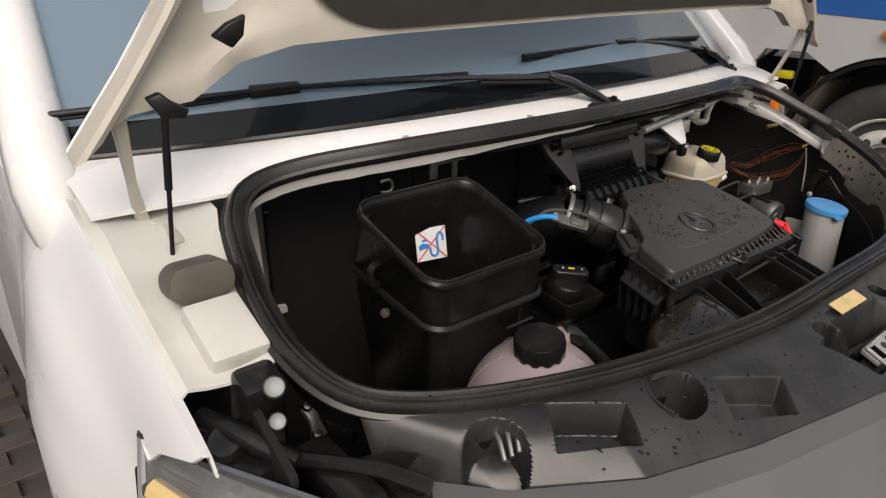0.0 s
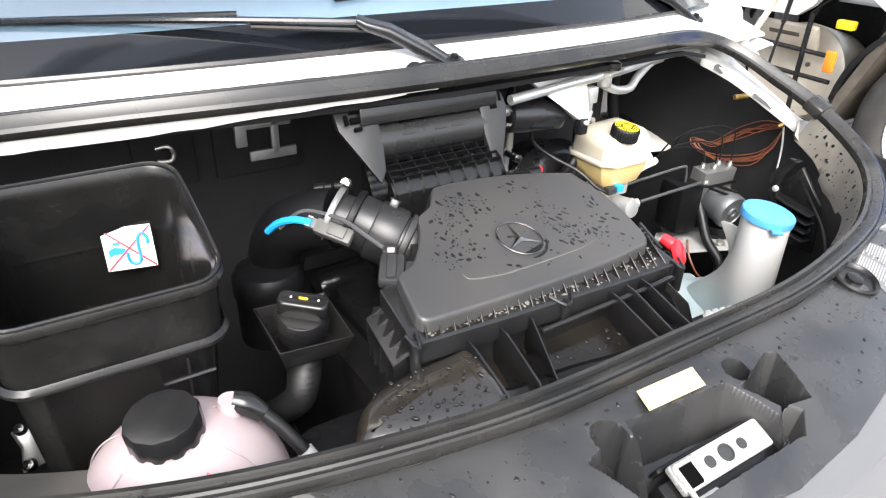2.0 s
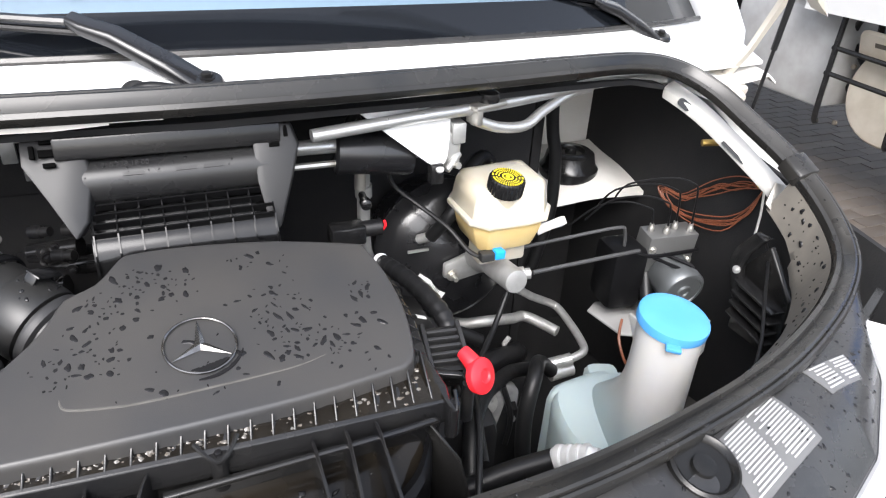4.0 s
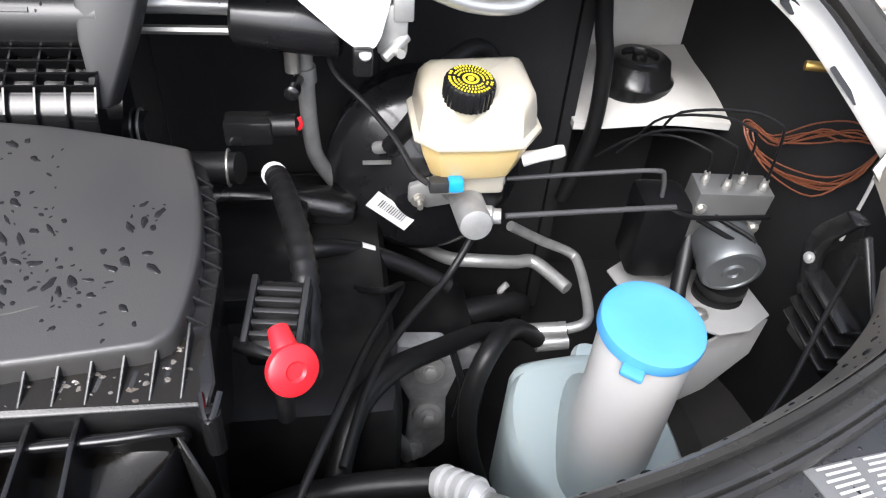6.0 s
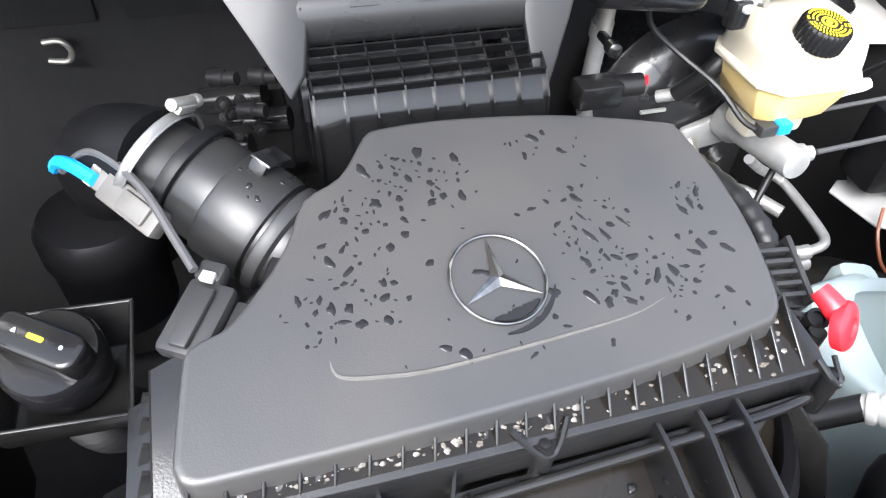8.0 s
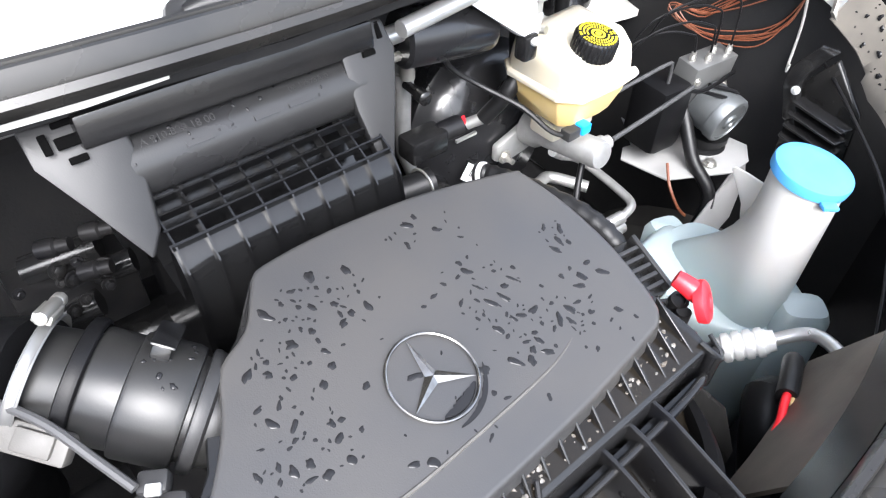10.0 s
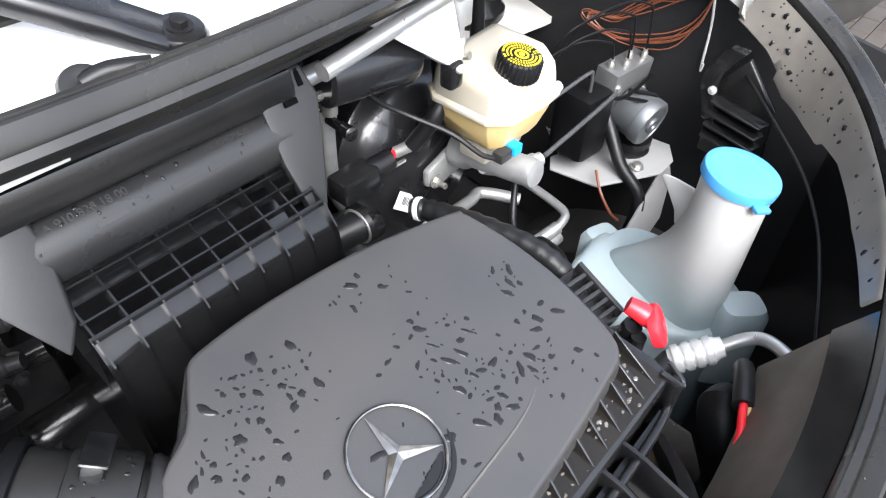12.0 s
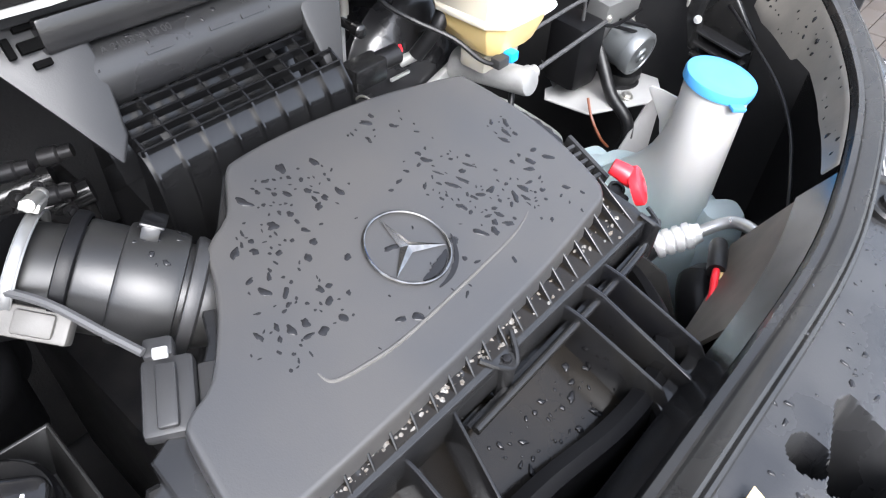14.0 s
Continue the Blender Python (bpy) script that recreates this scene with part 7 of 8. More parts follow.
part("corner_lobe", Geo().loft([oval(0.612, 0.292, z, rx, ry, -0.75, 4, 24) for z, rx, ry in ((0.80, 0.036, 0.030), (0.925, 0.034, 0.028), (0.938, 0.028, 0.022), (0.941, 0.014, 0.010))]), "washwall", wb)
mw = Matrix.Translation((0.597, 0.354, 1.124)) @ Matrix.Rotation(radians(8), 4, "X") @ Matrix.Rotation(radians(3), 4, "Y")
wcap = part("flip_cap", Geo().lathe([(0.043, -0.004), (0.0465, -0.003), (0.047, 0.006), (0.046, 0.0095), (0.043, 0.011), (0.03, 0.0115), (0, 0.0112)], mw, 48), "blue", wb, "flat bright blue cap")
part("cap_tab", Geo().box(mw @ Vector((-0.030, -0.042, -0.002)), (0.020, 0.012, 0.006), mw @ Matrix.Rotation(radians(-35), 4, "Z")), "blue", wcap, bevel=0.002)

# ---- terminal, fuse carrier, hoses on the driver's side of the housing ----
term = thing("jump_start_terminal", (0.29, 0.31, 1.1), "bright red plastic cap over the jump start terminal", "terminal")
mr = frame_to((0.298, 0.306, 1.155), (0.343, 0.231, 1.200))
part("cap_disc", Geo().lathe([(0.019, -0.005), (0.020, 0), (0.0195, 0.003), (0.017, 0.005), (0.008, 0.0065), (0.006, 0.0045), (0, 0.0045)], mr, 28), "red", term)
part("cap_stem", Geo().tube([(0.296, 0.310, 1.160), (0.292, 0.321, 1.166), (0.288, 0.333, 1.170)], [0.009, 0.010, 0.009, 0.008], 12), "red", term)
part("stud", Geo().lathe([(0.007, -0.05), (0.007, 0), (0, 0)], Matrix.Translation((0.289, 0.315, 1.14)), 12), "dark", term)
fuse = thing("fuse_carrier", (0.282, 0.37, 1.1), "black slatted plastic fuse carrier beside the housing", "fuse carrier")
mf = Matrix.Translation((0.284, 0.372, 1.150)) @ Matrix.Rotation(radians(-8), 4, "Z") @ Matrix.Rotation(radians(18), 4, "X")
part("body", Geo().box(mf @ Vector((0, 0.0, -0.022)), (0.048, 0.062, 0.035), mf), "bin", fuse, bevel=0.003)
for k in range(5):
    part("slat", Geo().box(mf @ Vector((0, -0.022 + 0.010 * k, 0.0)), (0.036, 0.004, 0.010), mf), "plate", fuse, bevel=0.0008)
for s in (-1, 1):
    part("frame_bar", Geo().box(mf @ Vector((0.021 * s, 0, 0.0)), (0.005, 0.060, 0.012), mf), "plate", fuse, bevel=0.001)
part("screw_boss", Geo().lathe([(0.009, -0.02), (0.009, 0.003), (0.006, 0.003), (0.006, 0.001), (0, 0.001)], mf @ Matrix.Translation((0.018, -0.045, 0.004)), 18), "dark", fuse)
part("arm", Geo().slab([mf @ Vector(p) for p in ((0.02, -0.04, 0.002), (0.028, -0.046, 0.002), (-0.03, -0.032, 0.0), (-0.03, -0.022, 0.0))], (0, 0, -0.006)), "black", fuse, bevel=0.001)
ch = thing("charge_hose", (0.285, 0.5, 1.1), "ribbed black hose with a white band", "hose")
p = curve([(0.270, 0.575, 1.148), (0.278, 0.555, 1.152), (0.290, 0.50, 1.158), (0.302, 0.44, 1.155), (0.306, 0.40, 1.135), (0.305, 0.36, 1.08)], 10)
part("hose", Geo().tube(p, [0.0115 + 0.0009 * math.sin(i * 2.1) for i in range(len(p))], 14, 1), "hose", ch)
part("band", Geo().tube([(0.272, 0.570, 1.150), (0.2735, 0.566, 1.151)], 0.0128, 14), "paper", ch, "white marking band")
lm = pipe("wiring_loom", [(0.33, 0.62, 0.95), (0.38, 0.55, 1.0), (0.41, 0.60, 0.96), (0.36, 0.45, 1.02), (0.33, 0.36, 1.04), (0.29, 0.27, 1.02), (0.27, 0.22, 0.96)], 0.0042, "hose", "thin black wiring loom")
lm2 = pipe("wiring_loom", [(0.497, 0.60, 1.05), (0.46, 0.57, 1.0), (0.40, 0.50, 0.99), (0.36, 0.42, 1.0), (0.33, 0.33, 0.99)], 0.0045, "hose", "thin ribbed black cable")
lm3 = pipe("hose_with_label", [(0.28, 0.645, 0.972), (0.31, 0.645, 0.988), (0.36, 0.660, 0.970), (0.42, 0.66, 0.942), (0.48, 0.65, 0.91)], 0.012, "hose", "ribbed black hose with a printed band")
part("band", Geo().tube([(0.360, 0.660, 0.970), (0.376, 0.660, 0.963)], 0.0128, 14), "paper", lm3, "printed white band")
hc = thing("hose_clamps", (0.26, 0.62, 1.13), "hose stubs with pale spring clamps behind the housing", "hose clamp")
for x, y, z in ((0.215, 0.605, 1.135), (0.13, 0.63, 1.17)):
    part("stub", Geo().tube([(x - 0.05, y + 0.02, z - 0.01), (x + 0.02, y, z)], 0.017, 14), "hose", hc)
    part("spring_clamp", Geo().tube([(x + 0.008, y + 0.004 + 0.019 * math.cos(a), z - 0.002 + 0.019 * math.sin(a)) for a in np.linspace(0, 6.0, 14)], 0.0016, 6, 2), "zinc", hc)
sol = thing("solenoid_valve", (0.255, 0.63, 1.16), "small black solenoid valve with a red wire", "valve")
part("body", Geo().box((0.245, 0.635, 1.165), (0.05, 0.03, 0.028)), "black", sol, bevel=0.004)
part("coil_can", Geo().tube([(0.265, 0.635, 1.168), (0.295, 0.632, 1.17)], 0.012, 14), "dark", sol)
part("red_wire", Geo().tube([(0.297, 0.632, 1.165), (0.300, 0.63, 1.172), (0.298, 0.63, 1.180)], 0.0022, 6), "red", sol)

# ---- engine down in the bay ----
eng = thing("engine", (0.3, 0.6, 0.55), "dark engine block deep in the bay with bolted castings", "engine")
g = Geo().box((0.12, 0.62, 0.80), (0.55, 0.45, 0.36)).box((0.42, 0.66, 0.70), (0.22, 0.22, 0.26))
part("block", g, "dark", eng, bevel=0.03)
g = Geo().box((0.10, 0.64, 0.99), (0.40, 0.22, 0.05)).tube([(-0.12, 0.72, 1.0), (0.2, 0.74, 1.0), (0.36, 0.73, 0.98)], 0.03, 14)
part("rocker_cover", g, "black", eng, bevel=0.015)
for poly, way in (([(0.400, 0.545, 0.910), (0.462, 0.545, 0.905), (0.485, 0.545, 0.86), (0.470, 0.545, 0.80), (0.475, 0.545, 0.70), (0.44, 0.545, 0.66), (0.415, 0.545, 0.70), (0.418, 0.545, 0.80), (0.395, 0.545, 0.86)], (0, 0.03, 0)),
                  ([(0.30, 0.56, 0.90), (0.39, 0.555, 0.92), (0.40, 0.555, 0.84), (0.37, 0.555, 0.76), (0.30, 0.56, 0.78)], (0, 0.03, 0)), ([(0.48, 0.57, 0.88), (0.53, 0.58, 0.84), (0.53, 0.58, 0.70), (0.48, 0.57, 0.72)], (0, 0.03, 0))):
    part("casting_plate", Geo().slab(poly, way), "castdark", eng, bevel=0.008)
for q, rb in (((0.444, 0.540, 0.778), 1.0), ((0.441, 0.540, 0.872), 1.0), ((0.425, 0.540, 0.70), 0.8), ((0.36, 0.552, 0.86), 0.8), ((0.33, 0.552, 0.80), 0.7), ((0.505, 0.57, 0.80), 0.7), ((0.41, 0.540, 0.89), 0.6)):
    g = Geo()
    g.lathe([(0.022 * rb, -0.01), (0.020 * rb, 0.004), (0.012 * rb, 0.006), (0, 0.006)], frame_to(q, Vector(q) + Vector((0, -1, 0.3))), 20)
    bolt(g, Vector(q) + Vector((0, -0.006, 0.003)), (0, -1, 0.3), 0.009 * rb, 0.010)
    part("bolt_boss", g, "cast", eng)
for pts in ([(0.38, 0.53, 0.90), (0.40, 0.525, 0.86), (0.395, 0.52, 0.80), (0.41, 0.52, 0.74)], [(0.31, 0.54, 0.93), (0.35, 0.535, 0.88), (0.385, 0.53, 0.83), (0.39, 0.53, 0.76)], [(0.47, 0.54, 0.90), (0.485, 0.53, 0.84), (0.48, 0.53, 0.78)]):
    part("loom", Geo().tube(pts, 0.005, 8), "hose", eng)
g = Geo().tube([(0.334, 0.525, 0.772), (0.359, 0.522, 0.780), (0.389, 0.52, 0.772), (0.409, 0.522, 0.740), (0.417, 0.525, 0.705)], [0.014, 0.009, 0.010, 0.010, 0.008], 10)
part("lifting_eye", g, "alu", eng, "bright lifting eye")
g = Geo().lathe([(0.055, 0), (0.055, 0.02), (0.045, 0.024), (0.02, 0.024), (0.02, 0.03), (0, 0.03)], frame_to((0.385, 0.545, 0.63), (0.37, 0.40, 0.70)), 28)
part("pulley", g, "ink", eng)
part("clip", Geo().tube([(0.585, 0.745, 0.785), (0.59, 0.74, 0.80), (0.58, 0.735, 0.815), (0.59, 0.735, 0.83)], 0.005, 8), "apron", eng, "pale hose clip")
part("pipe", Geo().tube([(0.50, 0.70, 0.80), (0.58, 0.72, 0.80), (0.62, 0.74, 0.78)], [0.020, 0.022, 0.018, 0.022, 0.018], 14), "hose", eng)
part("radiator_hose", Geo().tube([(-0.05, 0.33, 0.93), (-0.14, 0.38, 0.93), (-0.20, 0.45, 0.90), (-0.24, 0.50, 0.84)], 0.03, 16), "gear", eng)
part("belt_cover", Geo().box((-0.22, 0.36, 0.92), (0.14, 0.12, 0.16)), "gear", eng, bevel=0.03)
am = thing("anchor_bracket", (-0.56, 0.69, 0.9), "small pale bracket with two pins on the floor", "bracket")
AC = Vector((-0.593, 0.706, 0.880))
g = Geo().slab([AC + Vector(p) for p in ((-0.016, 0.016, 0.022), (0.012, 0.020, 0.028), (0.010, 0.0, 0.0), (0.016, -0.018, -0.026), (-0.014, -0.020, -0.030), (-0.008, 0.0, 0.0))], (0.004, -0.004, 0.004))
part("plate", g, "blockalu", am, "pale bare steel plate", bevel=0.002)
for o in ((0.0, 0.016, 0.022), (0.0, -0.016, -0.022)):
    q = AC + Vector(o)
    part("pin", Geo().lathe([(0.010, 0), (0.010, 0.008), (0.007, 0.014), (0, 0.015)], frame_to(q, q + Vector((-0.1, -0.3, 0.35))), 16), "black", am, "black rubber pin")
part("arm", Geo().box(AC + Vector((0.045, -0.020, -0.030)), (0.040, 0.060, 0.050), Matrix.Rotation(radians(20), 4, "Z")), "black", am, "black moulded arm", bevel=0.010)
part("horn", Geo().lathe([(0.045, 0), (0.05, 0.01), (0.045, 0.03), (0.02, 0.036), (0, 0.036)], frame_to((-0.53, 0.36, 0.98), (-0.55, 0.25, 1.08)), 24), "gear", am, "round black horn")

# ---- driver's side: cable, boot, red wires, ribbed panel ----
pipe("bonnet_cable", [(0.93, 0.52, 1.10), (0.891, 0.474, 1.10), (0.789, 0.378, 1.095), (0.716, 0.3085, 1.085), (0.650, 0.260, 1.07), (0.592, 0.230, 1.055), (0.555, 0.210, 1.035), (0.50, 0.175, 0.98)], 0.0024, "hose", "thin black bonnet release cable")
arch = thing("wing_brace", (0.87, 0.48, 0.95), "black ribbed plastic box with a bright bolt on the inner wing", "brace")
strap = curve([(0.872, 0.480, 1.136), (0.872, 0.492, 1.118), (0.868, 0.505, 1.095), (0.866, 0.508, 1.068), (0.868, 0.500, 1.040), (0.872, 0.492, 1.01)], 4)
part("strap", Geo().loft([[Vector(p) + Vector(q) for q in ((-0.006, -0.010, 0.0), (0.000, -0.014, 0.003), (0.010, -0.012, 0.004), (0.010, 0.014, 0.004), (-0.002, 0.014, 0.002))] for p in strap]), "black", arch, "rounded black strap", bevel=0.002)
g = Geo()
bolt(g, (0.858, 0.498, 1.070), (-1, -0.3, 0.3), 0.0045, 0.005)
part("bolt", g, "cast", arch, "bright bolt head")
part("panel", Geo().slab([(0.878, 0.500, 1.075), (0.878, 0.465, 1.125), (0.878, 0.405, 1.060), (0.878, 0.395, 0.95), (0.878, 0.500, 0.95)], (0.010, 0.0, 0.002)), "bin", arch, "dull black ribbed panel", bevel=0.003)
for k in range(4):
    z = 1.052 - 0.020 * k
    part("rib", Geo().slab([(0.858, 0.496, z), (0.858, 0.412, z - 0.014), (0.880, 0.405, z - 0.010), (0.880, 0.500, z + 0.006)], (0, 0, -0.004)), "black", arch, bevel=0.001)
boot = thing("cable_boot", (0.39, 0.24, 1.0), "black rubber cable boot with red wires", "cable")
part("boot", Geo().tube([(0.42, 0.225, 0.965), (0.40, 0.235, 0.985), (0.375, 0.215, 0.96), (0.36, 0.20, 0.92)], [0.022, 0.028, 0.028, 0.022], 16), "hose", boot)
part("sleeve", Geo().tube([(0.430, 0.240, 1.020), (0.418, 0.238, 1.036), (0.390, 0.229, 1.046), (0.360, 0.218, 1.050)], 0.0105, 12), "hose", boot)
part("red_wire", Geo().tube([(0.362, 0.219, 1.052), (0.346, 0.214, 1.053), (0.330, 0.207, 1.048), (0.308, 0.202, 1.044)], 0.0042, 10), "red", boot, "red wire")
part("wire", Geo().tube([(0.364, 0.213, 1.050), (0.348, 0.206, 1.048), (0.330, 0.199, 1.040), (0.314, 0.194, 1.032)], 0.003, 8), "sticker", boot)

# ---- wipers ----
def wiper(side, bolt_at, knee, blade_a, blade_b):
    w = thing("wiper", bolt_at, "black windscreen wiper with its arm bolted below the glass", "wiper", "wipers")
    b, k = Vector(bolt_at), Vector(knee)
    n_ = Vector((0, -0.25, 1)).normalized()
    d_ = (k - b).normalized()
    s_ = d_.cross(n_).normalized()
    rings = []
    for t, wd, ht, z in ((-0.04, 0.016, 0.010, 0.0), (0.0, 0.018, 0.014, 0.0), (0.3, 0.016, 0.016, 0.004), (0.75, 0.014, 0.015, 0.006), (1.0, 0.013, 0.012, 0.0), (1.12, 0.011, 0.010, 0.0)):
        c_ = b + (k - b) * t + n_ * z
        rings.append([c_ + s_ * a + n_ * q for a, q in ((-wd, -ht * 0.5), (wd, -ht * 0.5), (wd, ht * 0.35), (wd * 0.7, ht * 0.6), (-wd * 0.7, ht * 0.6), (-wd, ht * 0.35))])
    part("arm", Geo().loft(rings), "gear", w, bevel=0.002)
    part("pivot_cap", Geo().lathe([(0.019, -0.012), (0.019, 0.008), (0.016, 0.012), (0.010, 0.013), (0, 0.013)], frame_to(b, b + n_), 24), "black", w)
    g = Geo()
    bolt(g, b + n_ * 0.012, n_, 0.006, 0.007)
    part("pivot_nut", g, "dark", w)
    part("pivot_seat", Geo().lathe([(0.026, -0.018), (0.027, -0.012), (0.02, -0.011)], frame_to(b, b + n_), 24), "apron", w)
    a_, e_ = Vector(blade_a), Vector(blade_b)
    part("lever", Geo().tube([k + d_ * 0.01, k.lerp(a_.lerp(e_, 0.5), 0.5) + n_ * 0.012, a_.lerp(e_, 0.5) + n_ * 0.012], 0.007, 8, 5, squash=0.7), "gear", w)
    part("lever_spring", Geo().tube([k + n_ * -0.008, k.lerp(a_.lerp(e_, 0.5), 0.3) + n_ * 0.0], 0.004, 8), "dark", w)
    part("blade_spine", Geo().tube([a_ + n_ * 0.004, a_.lerp(e_, 0.5) + n_ * 0.010, e_ + n_ * 0.004], 0.007, 8, 6, squash=0.7), "dark", w)
    part("blade_lip", Geo().tube([a_ - n_ * 0.004, a_.lerp(e_, 0.5) + n_ * 0.0, e_ - n_ * 0.004], 0.004, 6, 6), "hose", w)
    m_ = a_.lerp(e_, 0.5)
    dd = (e_ - a_).normalized()
    part("blade_joint", Geo().box(m_ + n_ * 0.010, (0.085, 0.020, 0.018), Matrix((dd, n_.cross(dd), n_)).transposed().to_4x4()), "black", w, bevel=0.004)
    return w


wiper(-1, (0.081, 0.608, 1.392), (-0.035, 0.660, 1.452), (-0.90, 0.915, 1.445), (-0.20, 0.735, 1.462))
wiper(1, (0.845, 0.780, 1.372), (0.72, 0.79, 1.435), (-0.05, 0.735, 1.482), (0.70, 0.81, 1.468))
nz = thing("washer_nozzle", (0.006, 0.59, 1.39), "black rubber washer nozzle on the white cowl", "nozzle")
part("grommet", Geo().lathe([(0.014, -0.004), (0.016, 0.002), (0.014, 0.007), (0.006, 0.008), (0, 0.005)], frame_to((0.006, 0.592, 1.394), (0.0, 0.55, 1.45)), 20), "hose", nz)
part("spray_tube", Geo().tube([(0.006, 0.592, 1.398), (0.022, 0.588, 1.402), (0.045, 0.580, 1.400)], 0.0065, 10), "hose", nz)
part("grommet_tail", Geo().tube([(0.045, 0.58, 1.398), (0.06, 0.57, 1.38)], 0.005, 8), "hose", nz)
for x, y, z in ((0.129, 0.600, 1.396), (-0.145, 0.618, 1.398), (0.45, 0.66, 1.396), (-0.4, 0.66, 1.39)):
    pl = thing("cowl_plug", (x, y, z), "white star-shaped plug in the cowl panel", "plug", "cowl plugs")
    star = [((0.0075 if k % 2 else 0.0045) * math.cos(math.pi * k / 5), (0.0075 if k % 2 else 0.0045) * math.sin(math.pi * k / 5)) for k in range(10)]
    part("star", Geo().prism(star, 0.003, frame_to((x, y, z - 0.002), (x, y - 0.2, z + 1))), "apron", pl)


def on_barrel(r):
    a = radians(r.uniform(30, 95))
    return Vector((r.uniform(-0.06, 0.13), 0.602 - 0.0262 * math.cos(a), 1.296 + 0.0262 * math.sin(a))), Vector((0, -math.cos(a), math.sin(a)))


tagged(part("water_drops", drops(24, on_barrel, 0.0010, 0.0026, 61, 0.3, 0.4), "water", None), "water drops on the heater air box", "water drops", kind="stuff")


# wet seal and front panel
def on_seal(r):
    i = int(r.uniform(-0.28, 0.28) * n) % n
    d_, out_, up_ = ring_frame(i, n)
    a = r.uniform(-0.004, 0.018)
    return LINE[i] + out_ * a + up_ * (0.0105 - 30 * (a - 0.009) ** 2) + d_ * r.uniform(-0.01, 0.01), (up_ + out_ * 0.2).normalized()


n = len(LINE)
tagged(part("water_drops", drops(150, on_seal, 0.0008, 0.0030, 21, 0.5, 0.5), "water", None), "small water drops along the rubber seal", "water drops", kind="stuff")


def on_panel(r):
    while True:
        u, v = r.uniform(-0.62, 0.72), r.uniform(0.06, 0.92)
        x = CX + u
        if -0.13 < x < 0.19 and v > 0.34:
            continue
        p = dish(u, v)
        return p, Vector((0, -0.3, 1)).normalized()


tagged(part("water_drops", drops(420, on_panel, 0.0008, 0.0034, 31, 0.5, 0.4), "water", None), "water drops on the black front panel", "water drops", kind="stuff")
def on_skirt(r):
    i = int(r.uniform(0.08, 0.252) * n)
    d_, out_, up_ = ring_frame(i, n)
    h = r.uniform(0.014, np.interp(i / n, [p[0] for p in SKIRT], [p[1] for p in SKIRT]) - 0.006)
    return LINE[i] + out_ * (-0.0145 - 0.0076 * (h - 0.01) / 0.1) - up_ * h, -out_


tagged(part("water_drops", drops(80, on_skirt, 0.0012, 0.0046, 41, 0.3, 0.55), "water", None), "water drops on the inner fender liner", "water drops", kind="stuff")

# ---- parked truck beside the van ----
TX = 3.52
truck = thing("truck", (4.6, 2.5, 0.0), "pale grey and blue truck parked alongside the van", "truck")
WH = Vector((TX + 0.02, 1.17, 0.50))
mwh = frame_to(WH, WH + Vector((-1, 0, 0)), (0, 1, 0))
tyre = part("wheel", Geo().lathe([(0.29, -0.30), (0.44, -0.30), (0.49, -0.26), (0.50, -0.22), (0.50, -0.04), (0.485, -0.01), (0.44, 0.02), (0.36, 0.03), (0.305, 0.012), (0.29, -0.01)], mwh, 56), "tyre", truck, "large worn tyre")
part("rim", Geo().lathe([(0.302, -0.02), (0.305, 0.014), (0.298, 0.020), (0.288, 0.012), (0.280, -0.03), (0.262, -0.06), (0.245, -0.035), (0.23, 0.0), (0.20, 0.018), (0.155, 0.022), (0.148, 0.010), (0.132, 0.006), (0.128, -0.03), (0, -0.03)], mwh, 56), "rim", tyre, "dull white steel rim")
part("hub", Geo().lathe([(0.128, -0.06), (0.126, -0.01), (0.10, 0.0), (0.085, 0.03), (0.05, 0.034), (0, 0.034)], mwh, 32), "tan", tyre, "dirty hub")
for k in range(10):
    a = 2 * math.pi * (k + 0.5) / 10
    q = mwh @ Vector((0.178 * math.cos(a), 0.178 * math.sin(a), 0.018))
    part("nut", Geo().lathe([(0.024, 0), (0.022, 0.012), (0.018, 0.014), (0.018, 0.034), (0.012, 0.040), (0, 0.041)], frame_to(q, q + Vector((-1, 0, 0)), (0, 1, 0)), 12), "dark", tyre)
    q = mwh @ Vector((0.245 * math.cos(a), 0.245 * math.sin(a), -0.032))
    part("hand_hole", Geo().lathe([(0.024, 0), (0.024, 0.006), (0, 0.006)], frame_to(q, q + Vector((-1, 0, 0)), (0, 1, 0)), 16), "ink", tyre)
# wheel arch and side skirts
g = Geo()
arc = [(1.17 + 0.62 * math.cos(a), 0.50 + 0.62 * math.sin(a)) for a in np.linspace(0.1, math.pi - 0.1, 25)]
g.loft([[(TX - 0.02, y, z), (TX + 0.5, y, z), (TX + 0.5, y + (y - 1.17) * 0.04, z + 0.025), (TX - 0.02, y + (y - 1.17) * 0.04, z + 0.025)] for y, z in arc])
part("wheel_arch", g, "black", truck)
g = Geo().box((TX + 0.5, 1.37, 0.75), (0.04, 1.0, 1.1))
part("arch_back", g, "ink", truck)
g = Geo()
top = [(1.17 + 0.66 * math.cos(a), 0.50 + 0.66 * math.sin(a)) for a in np.linspace(0.95, math.pi - 0.2, 21)]
poly = [(TX - 0.03, y, z) for y, z in top] + [(TX - 0.03, 0.35, 1.30), (TX - 0.03, 2.75, 1.42), (TX - 0.03, 2.75, 0.99), (TX - 0.03, 2.12, 1.0), (TX - 0.03, 2.04, 1.06), (TX - 0.03, 1.98, 1.14), (TX - 0.03, 1.72, 1.14)]
g.slab(poly, (0.05, 0, 0))
part("cab_skirt", g, "truckgrey", truck, "pale grey cab skirt")
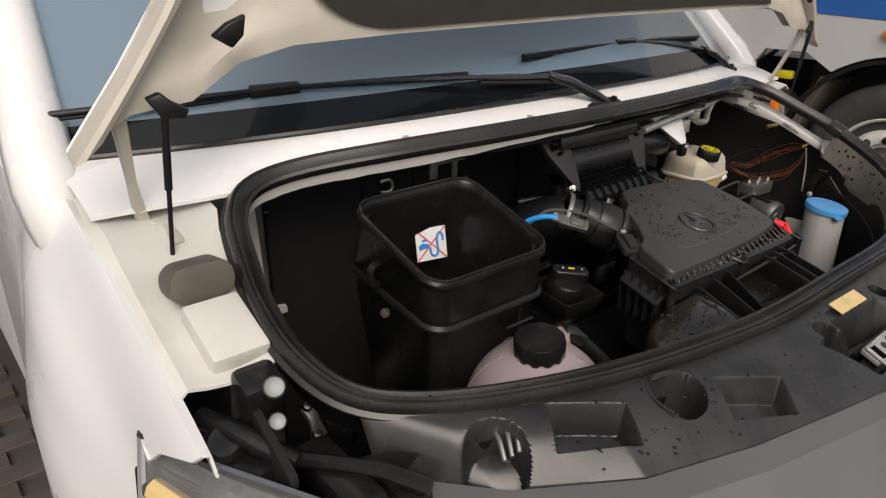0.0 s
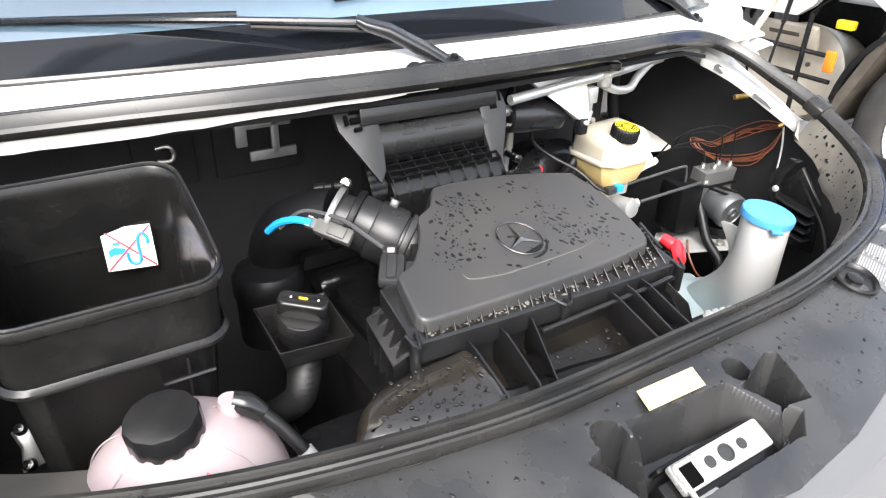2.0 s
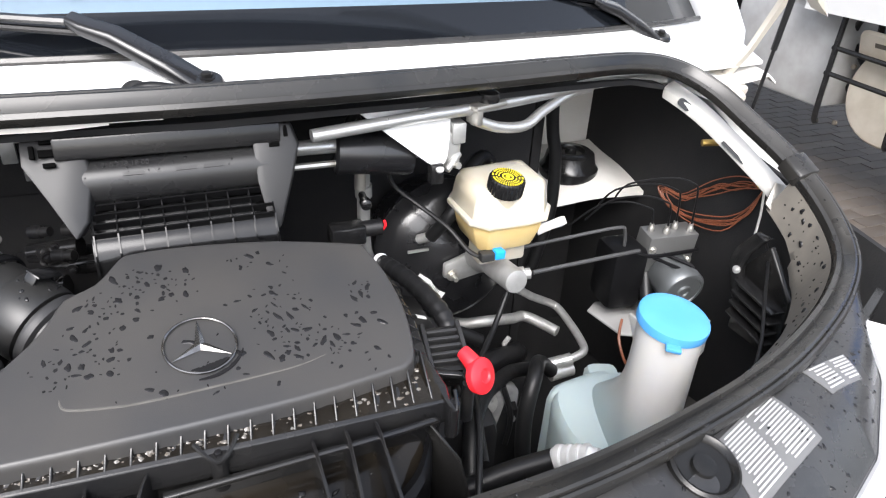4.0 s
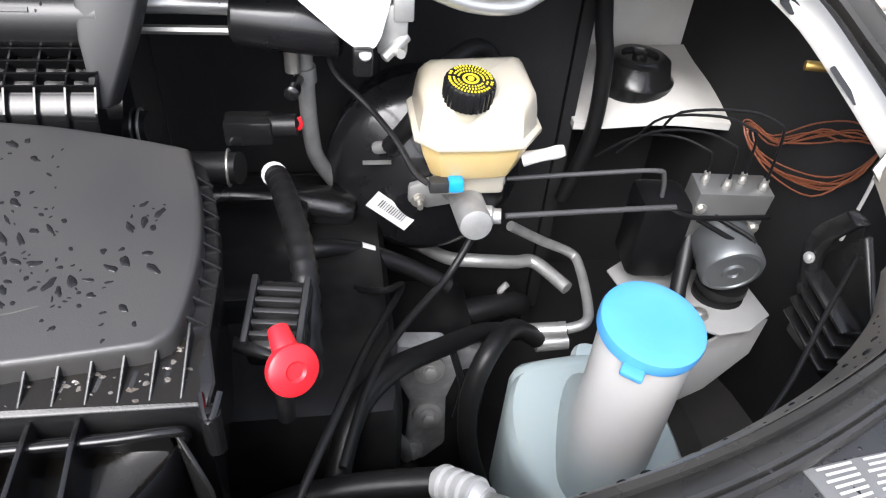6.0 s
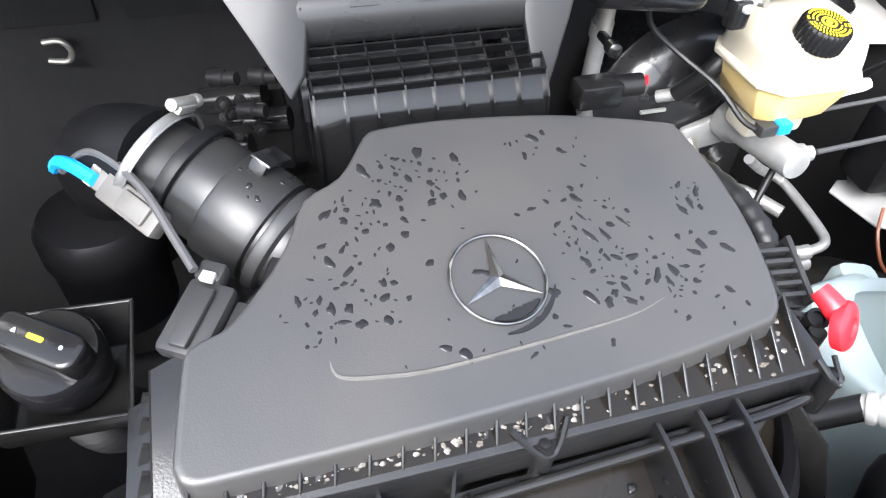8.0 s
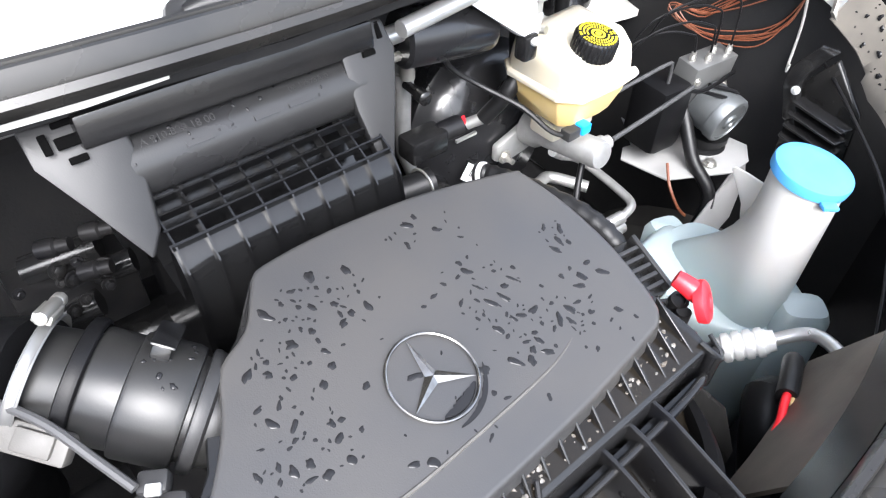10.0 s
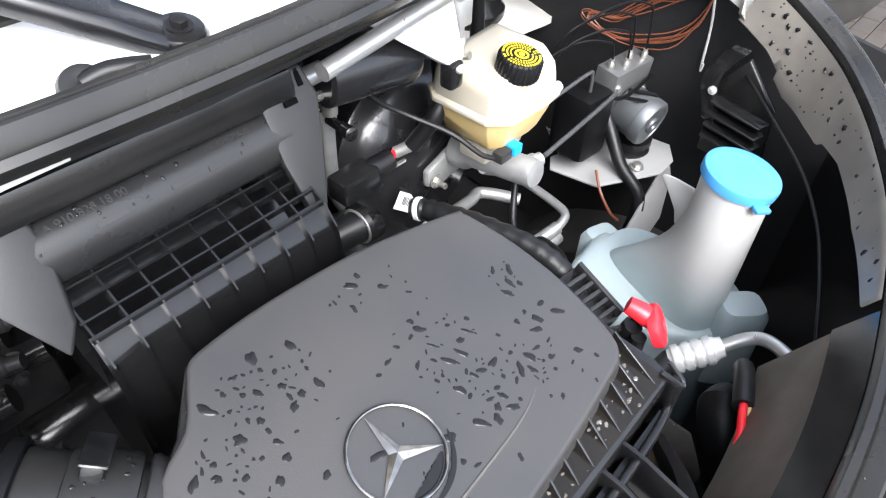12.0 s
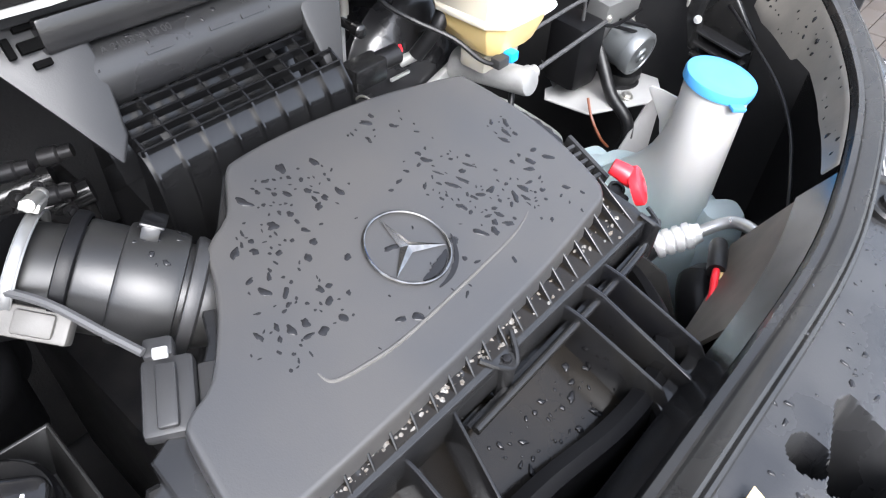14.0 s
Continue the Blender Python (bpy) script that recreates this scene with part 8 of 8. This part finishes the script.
part("cab_side", Geo().box((TX + 0.55, 1.30, 2.2), (1.15, 2.1, 1.62)), "truckgrey", truck, bevel=0.05)
part("stripe", Geo().slab([(TX - 0.034, 0.2, 1.30), (TX - 0.034, 2.36, 1.40), (TX - 0.034, 2.36, 1.75), (TX - 0.034, 0.2, 1.95)], (0.006, 0, 0)), "truckblue", truck, "blue painted stripe")
part("side_marker", Geo().box((TX - 0.045, 1.24, 1.275), (0.025, 0.13, 0.045)), "orange", truck, "amber side marker", bevel=0.006)
part("chassis_rail", Geo().box((TX + 0.9, 4.5, 0.85), (0.12, 7.0, 0.28)), "dark", truck)
# silencer and step frame behind the wheel
SY = 2.22
ms = frame_to((TX + 0.28, SY, 0.62), (TX + 0.10, SY - 0.03, 0.66), (0, 1, 0))
part("silencer", Geo().lathe([(0.30, -0.6), (0.30, 0.0), (0.29, 0.018), (0.27, 0.024), (0.20, 0.03), (0, 0.034)], ms, 40), "steel", truck, "bright steel silencer with a domed end")
part("heat_shield", Geo().box((TX + 0.12, SY + 0.02, 0.86), (0.06, 0.42, 0.16), Matrix.Rotation(radians(-18), 4, "Y")), "steel", truck, "embossed steel heat shield", bevel=0.03)
part("emblem_bar", Geo().box((TX + 0.085, SY + 0.02, 0.875), (0.006, 0.20, 0.025), Matrix.Rotation(radians(-18), 4, "Y")), "tan", truck)
for z in (0.66, 0.80):
    part("frame_rail", Geo().tube([(TX + 0.03, SY - 0.36, z), (TX + 0.03, SY + 0.32, z + 0.02)], 0.014, 8), "black", truck)
for y in (SY - 0.16, SY + 0.30):
    part("frame_post", Geo().tube([(TX + 0.30, y, 1.10), (TX + 0.06, y, 1.02), (TX + 0.03, y, 0.95), (TX + 0.03, y, 0.46), (TX + 0.06, y, 0.40)], 0.016, 8), "black", truck)
for k, (dy, dz) in enumerate(((-0.18, 0.10), (0.20, 0.12), (-0.16, -0.2), (0.2, -0.2))):
    q = ms @ Vector((0.22 * (1 if dz > 0 else -1), dy, 0.03))
    part("silencer_bolt", Geo().lathe([(0.014, 0), (0.014, 0.012), (0, 0.014)], frame_to((TX + 0.09, SY + dy, 0.62 + dz), (TX - 1, SY + dy, 0.62 + dz), (0, 1, 0)), 10), "tan", truck)
part("marker_lamp", Geo().box((TX - 0.0, SY - 0.35, 0.78), (0.03, 0.06, 0.12)), "orange", truck, "orange tape flag", bevel=0.01)
part("yellow_valve", Geo().box((TX + 0.05, SY - 0.36, 0.98), (0.05, 0.10, 0.05)), "yellowprint", truck, bevel=0.008)
part("grey_tank", Geo().box((TX + 0.45, SY + 0.75, 0.72), (0.7, 0.8, 0.55)), "apron", truck, bevel=0.05)
part("mudguard", Geo().slab([(TX - 0.01, 1.80, 0.42), (TX - 0.01, 1.86, 0.42), (TX + 0.0, 1.62, 1.0), (TX + 0.0, 1.56, 1.0)], (0.4, 0, 0)), "tan", truck)
for k, (y, z) in enumerate(((2.5, 1.0), (2.7, 1.05), (2.9, 0.95), (2.35, 1.06), (2.6, 0.9))):
    part("air_line", Geo().tube([(TX + 0.15, y, z), (TX + 0.25, y + 0.1, z - 0.15), (TX + 0.3, y - 0.05, z - 0.35)], 0.018, 8), "dark", truck)
for y in (5.6, 6.9):
    mq = frame_to((TX + 0.05, y, 0.5), (TX - 1, y, 0.5), (0, 1, 0))
    w2 = part("wheel", Geo().lathe([(0.29, -0.3), (0.46, -0.3), (0.50, -0.2), (0.50, -0.04), (0.46, 0.01), (0.32, 0.02), (0.29, -0.02)], mq, 40), "tyre", truck)
    part("rim", Geo().lathe([(0.30, -0.02), (0.29, 0.01), (0.27, -0.06), (0.15, -0.12), (0, -0.12)], mq, 40), "rim", w2)
part("load_box", Geo().box((TX + 1.22, 6.0, 2.6), (2.44, 6.6, 2.7)), "truckgrey", truck, "plain grey load box", bevel=0.03)
part("cab_front", Geo().box((TX + 1.22, 0.28, 2.0), (2.4, 0.12, 2.0)), "truckgrey", truck, bevel=0.05)

# other parked vehicle behind the windscreen's edge
shed = thing("warehouse", (2.0, 32.0, 0.0), "long pale warehouse far behind the parked vehicles", "building")
part("wall", Geo().box((2.0, 32.0, 3.5), (60, 8, 7)), "truckgrey", shed)
part("roof", Geo().box((2.0, 32.0, 7.1), (61, 9, 0.25)), "bumper", shed)
for k in range(7):
    part("gate", Geo().box((-22 + 8 * k, 27.97, 2.2), (4.0, 0.08, 4.4)), "truckblue", shed, "blue roller gate")

# ---- paving: single blocks near the parked vehicles ----
def paver_mesh():
    g = Geo()
    o = rounded(0.198, 0.098, 0.006, 2)
    g.loft([[Vector((x, y, -0.03)) for x, y in o], [Vector((x, y, -0.004)) for x, y in o], [Vector((x * 0.985, y * 0.97, 0.0)) for x, y in o]])
    return g


pave = tagged(new("paving"), "dark wet concrete paving blocks", "paving", kind="structure")
first = part("paver", paver_mesh(), "stone", pave)
rr = random.Random(9)
count = 0
rest = Geo()
for i in range(-30, 60):
    for j in range(-4, 46):
        x, y = 0.2 + i * 0.2 + (0.1 if j % 2 else 0), 0.2 + j * 0.1
        on_right = 2.2 < x < 5.6 and -0.2 < y < 4.4
        on_left = -2.2 < x < -0.95 and 0.6 < y < 4.4
        if not (on_right or on_left):
            continue
        z = rr.uniform(-0.004, 0.0)
        if count < 290 and (2.6 < x < 4.8 and 1.5 < y < 3.2 and on_right and rr.random() < 0.95):
            ob = first if count == 0 else new("paver", first.data)
            ob.parent = pave
            ob.matrix_basis = Matrix.Translation((x, y, z)) @ Matrix.Rotation(radians(rr.uniform(-1, 1)), 4, "Z")
            count += 1
        else:
            o = [(x + a, y + b) for a, b in ((-0.098, -0.048), (0.098, -0.048), (0.098, 0.048), (-0.098, 0.048))]
            rest.loft([[Vector((p[0], p[1], -0.03)) for p in o], [Vector((p[0], p[1], z - 0.003)) for p in o], [Vector((x + (p[0] - x) * 0.97, y + (p[1] - y) * 0.94, z)) for p in o]])
tagged(part("paver_field", rest, "stone", pave), kind="stuff")
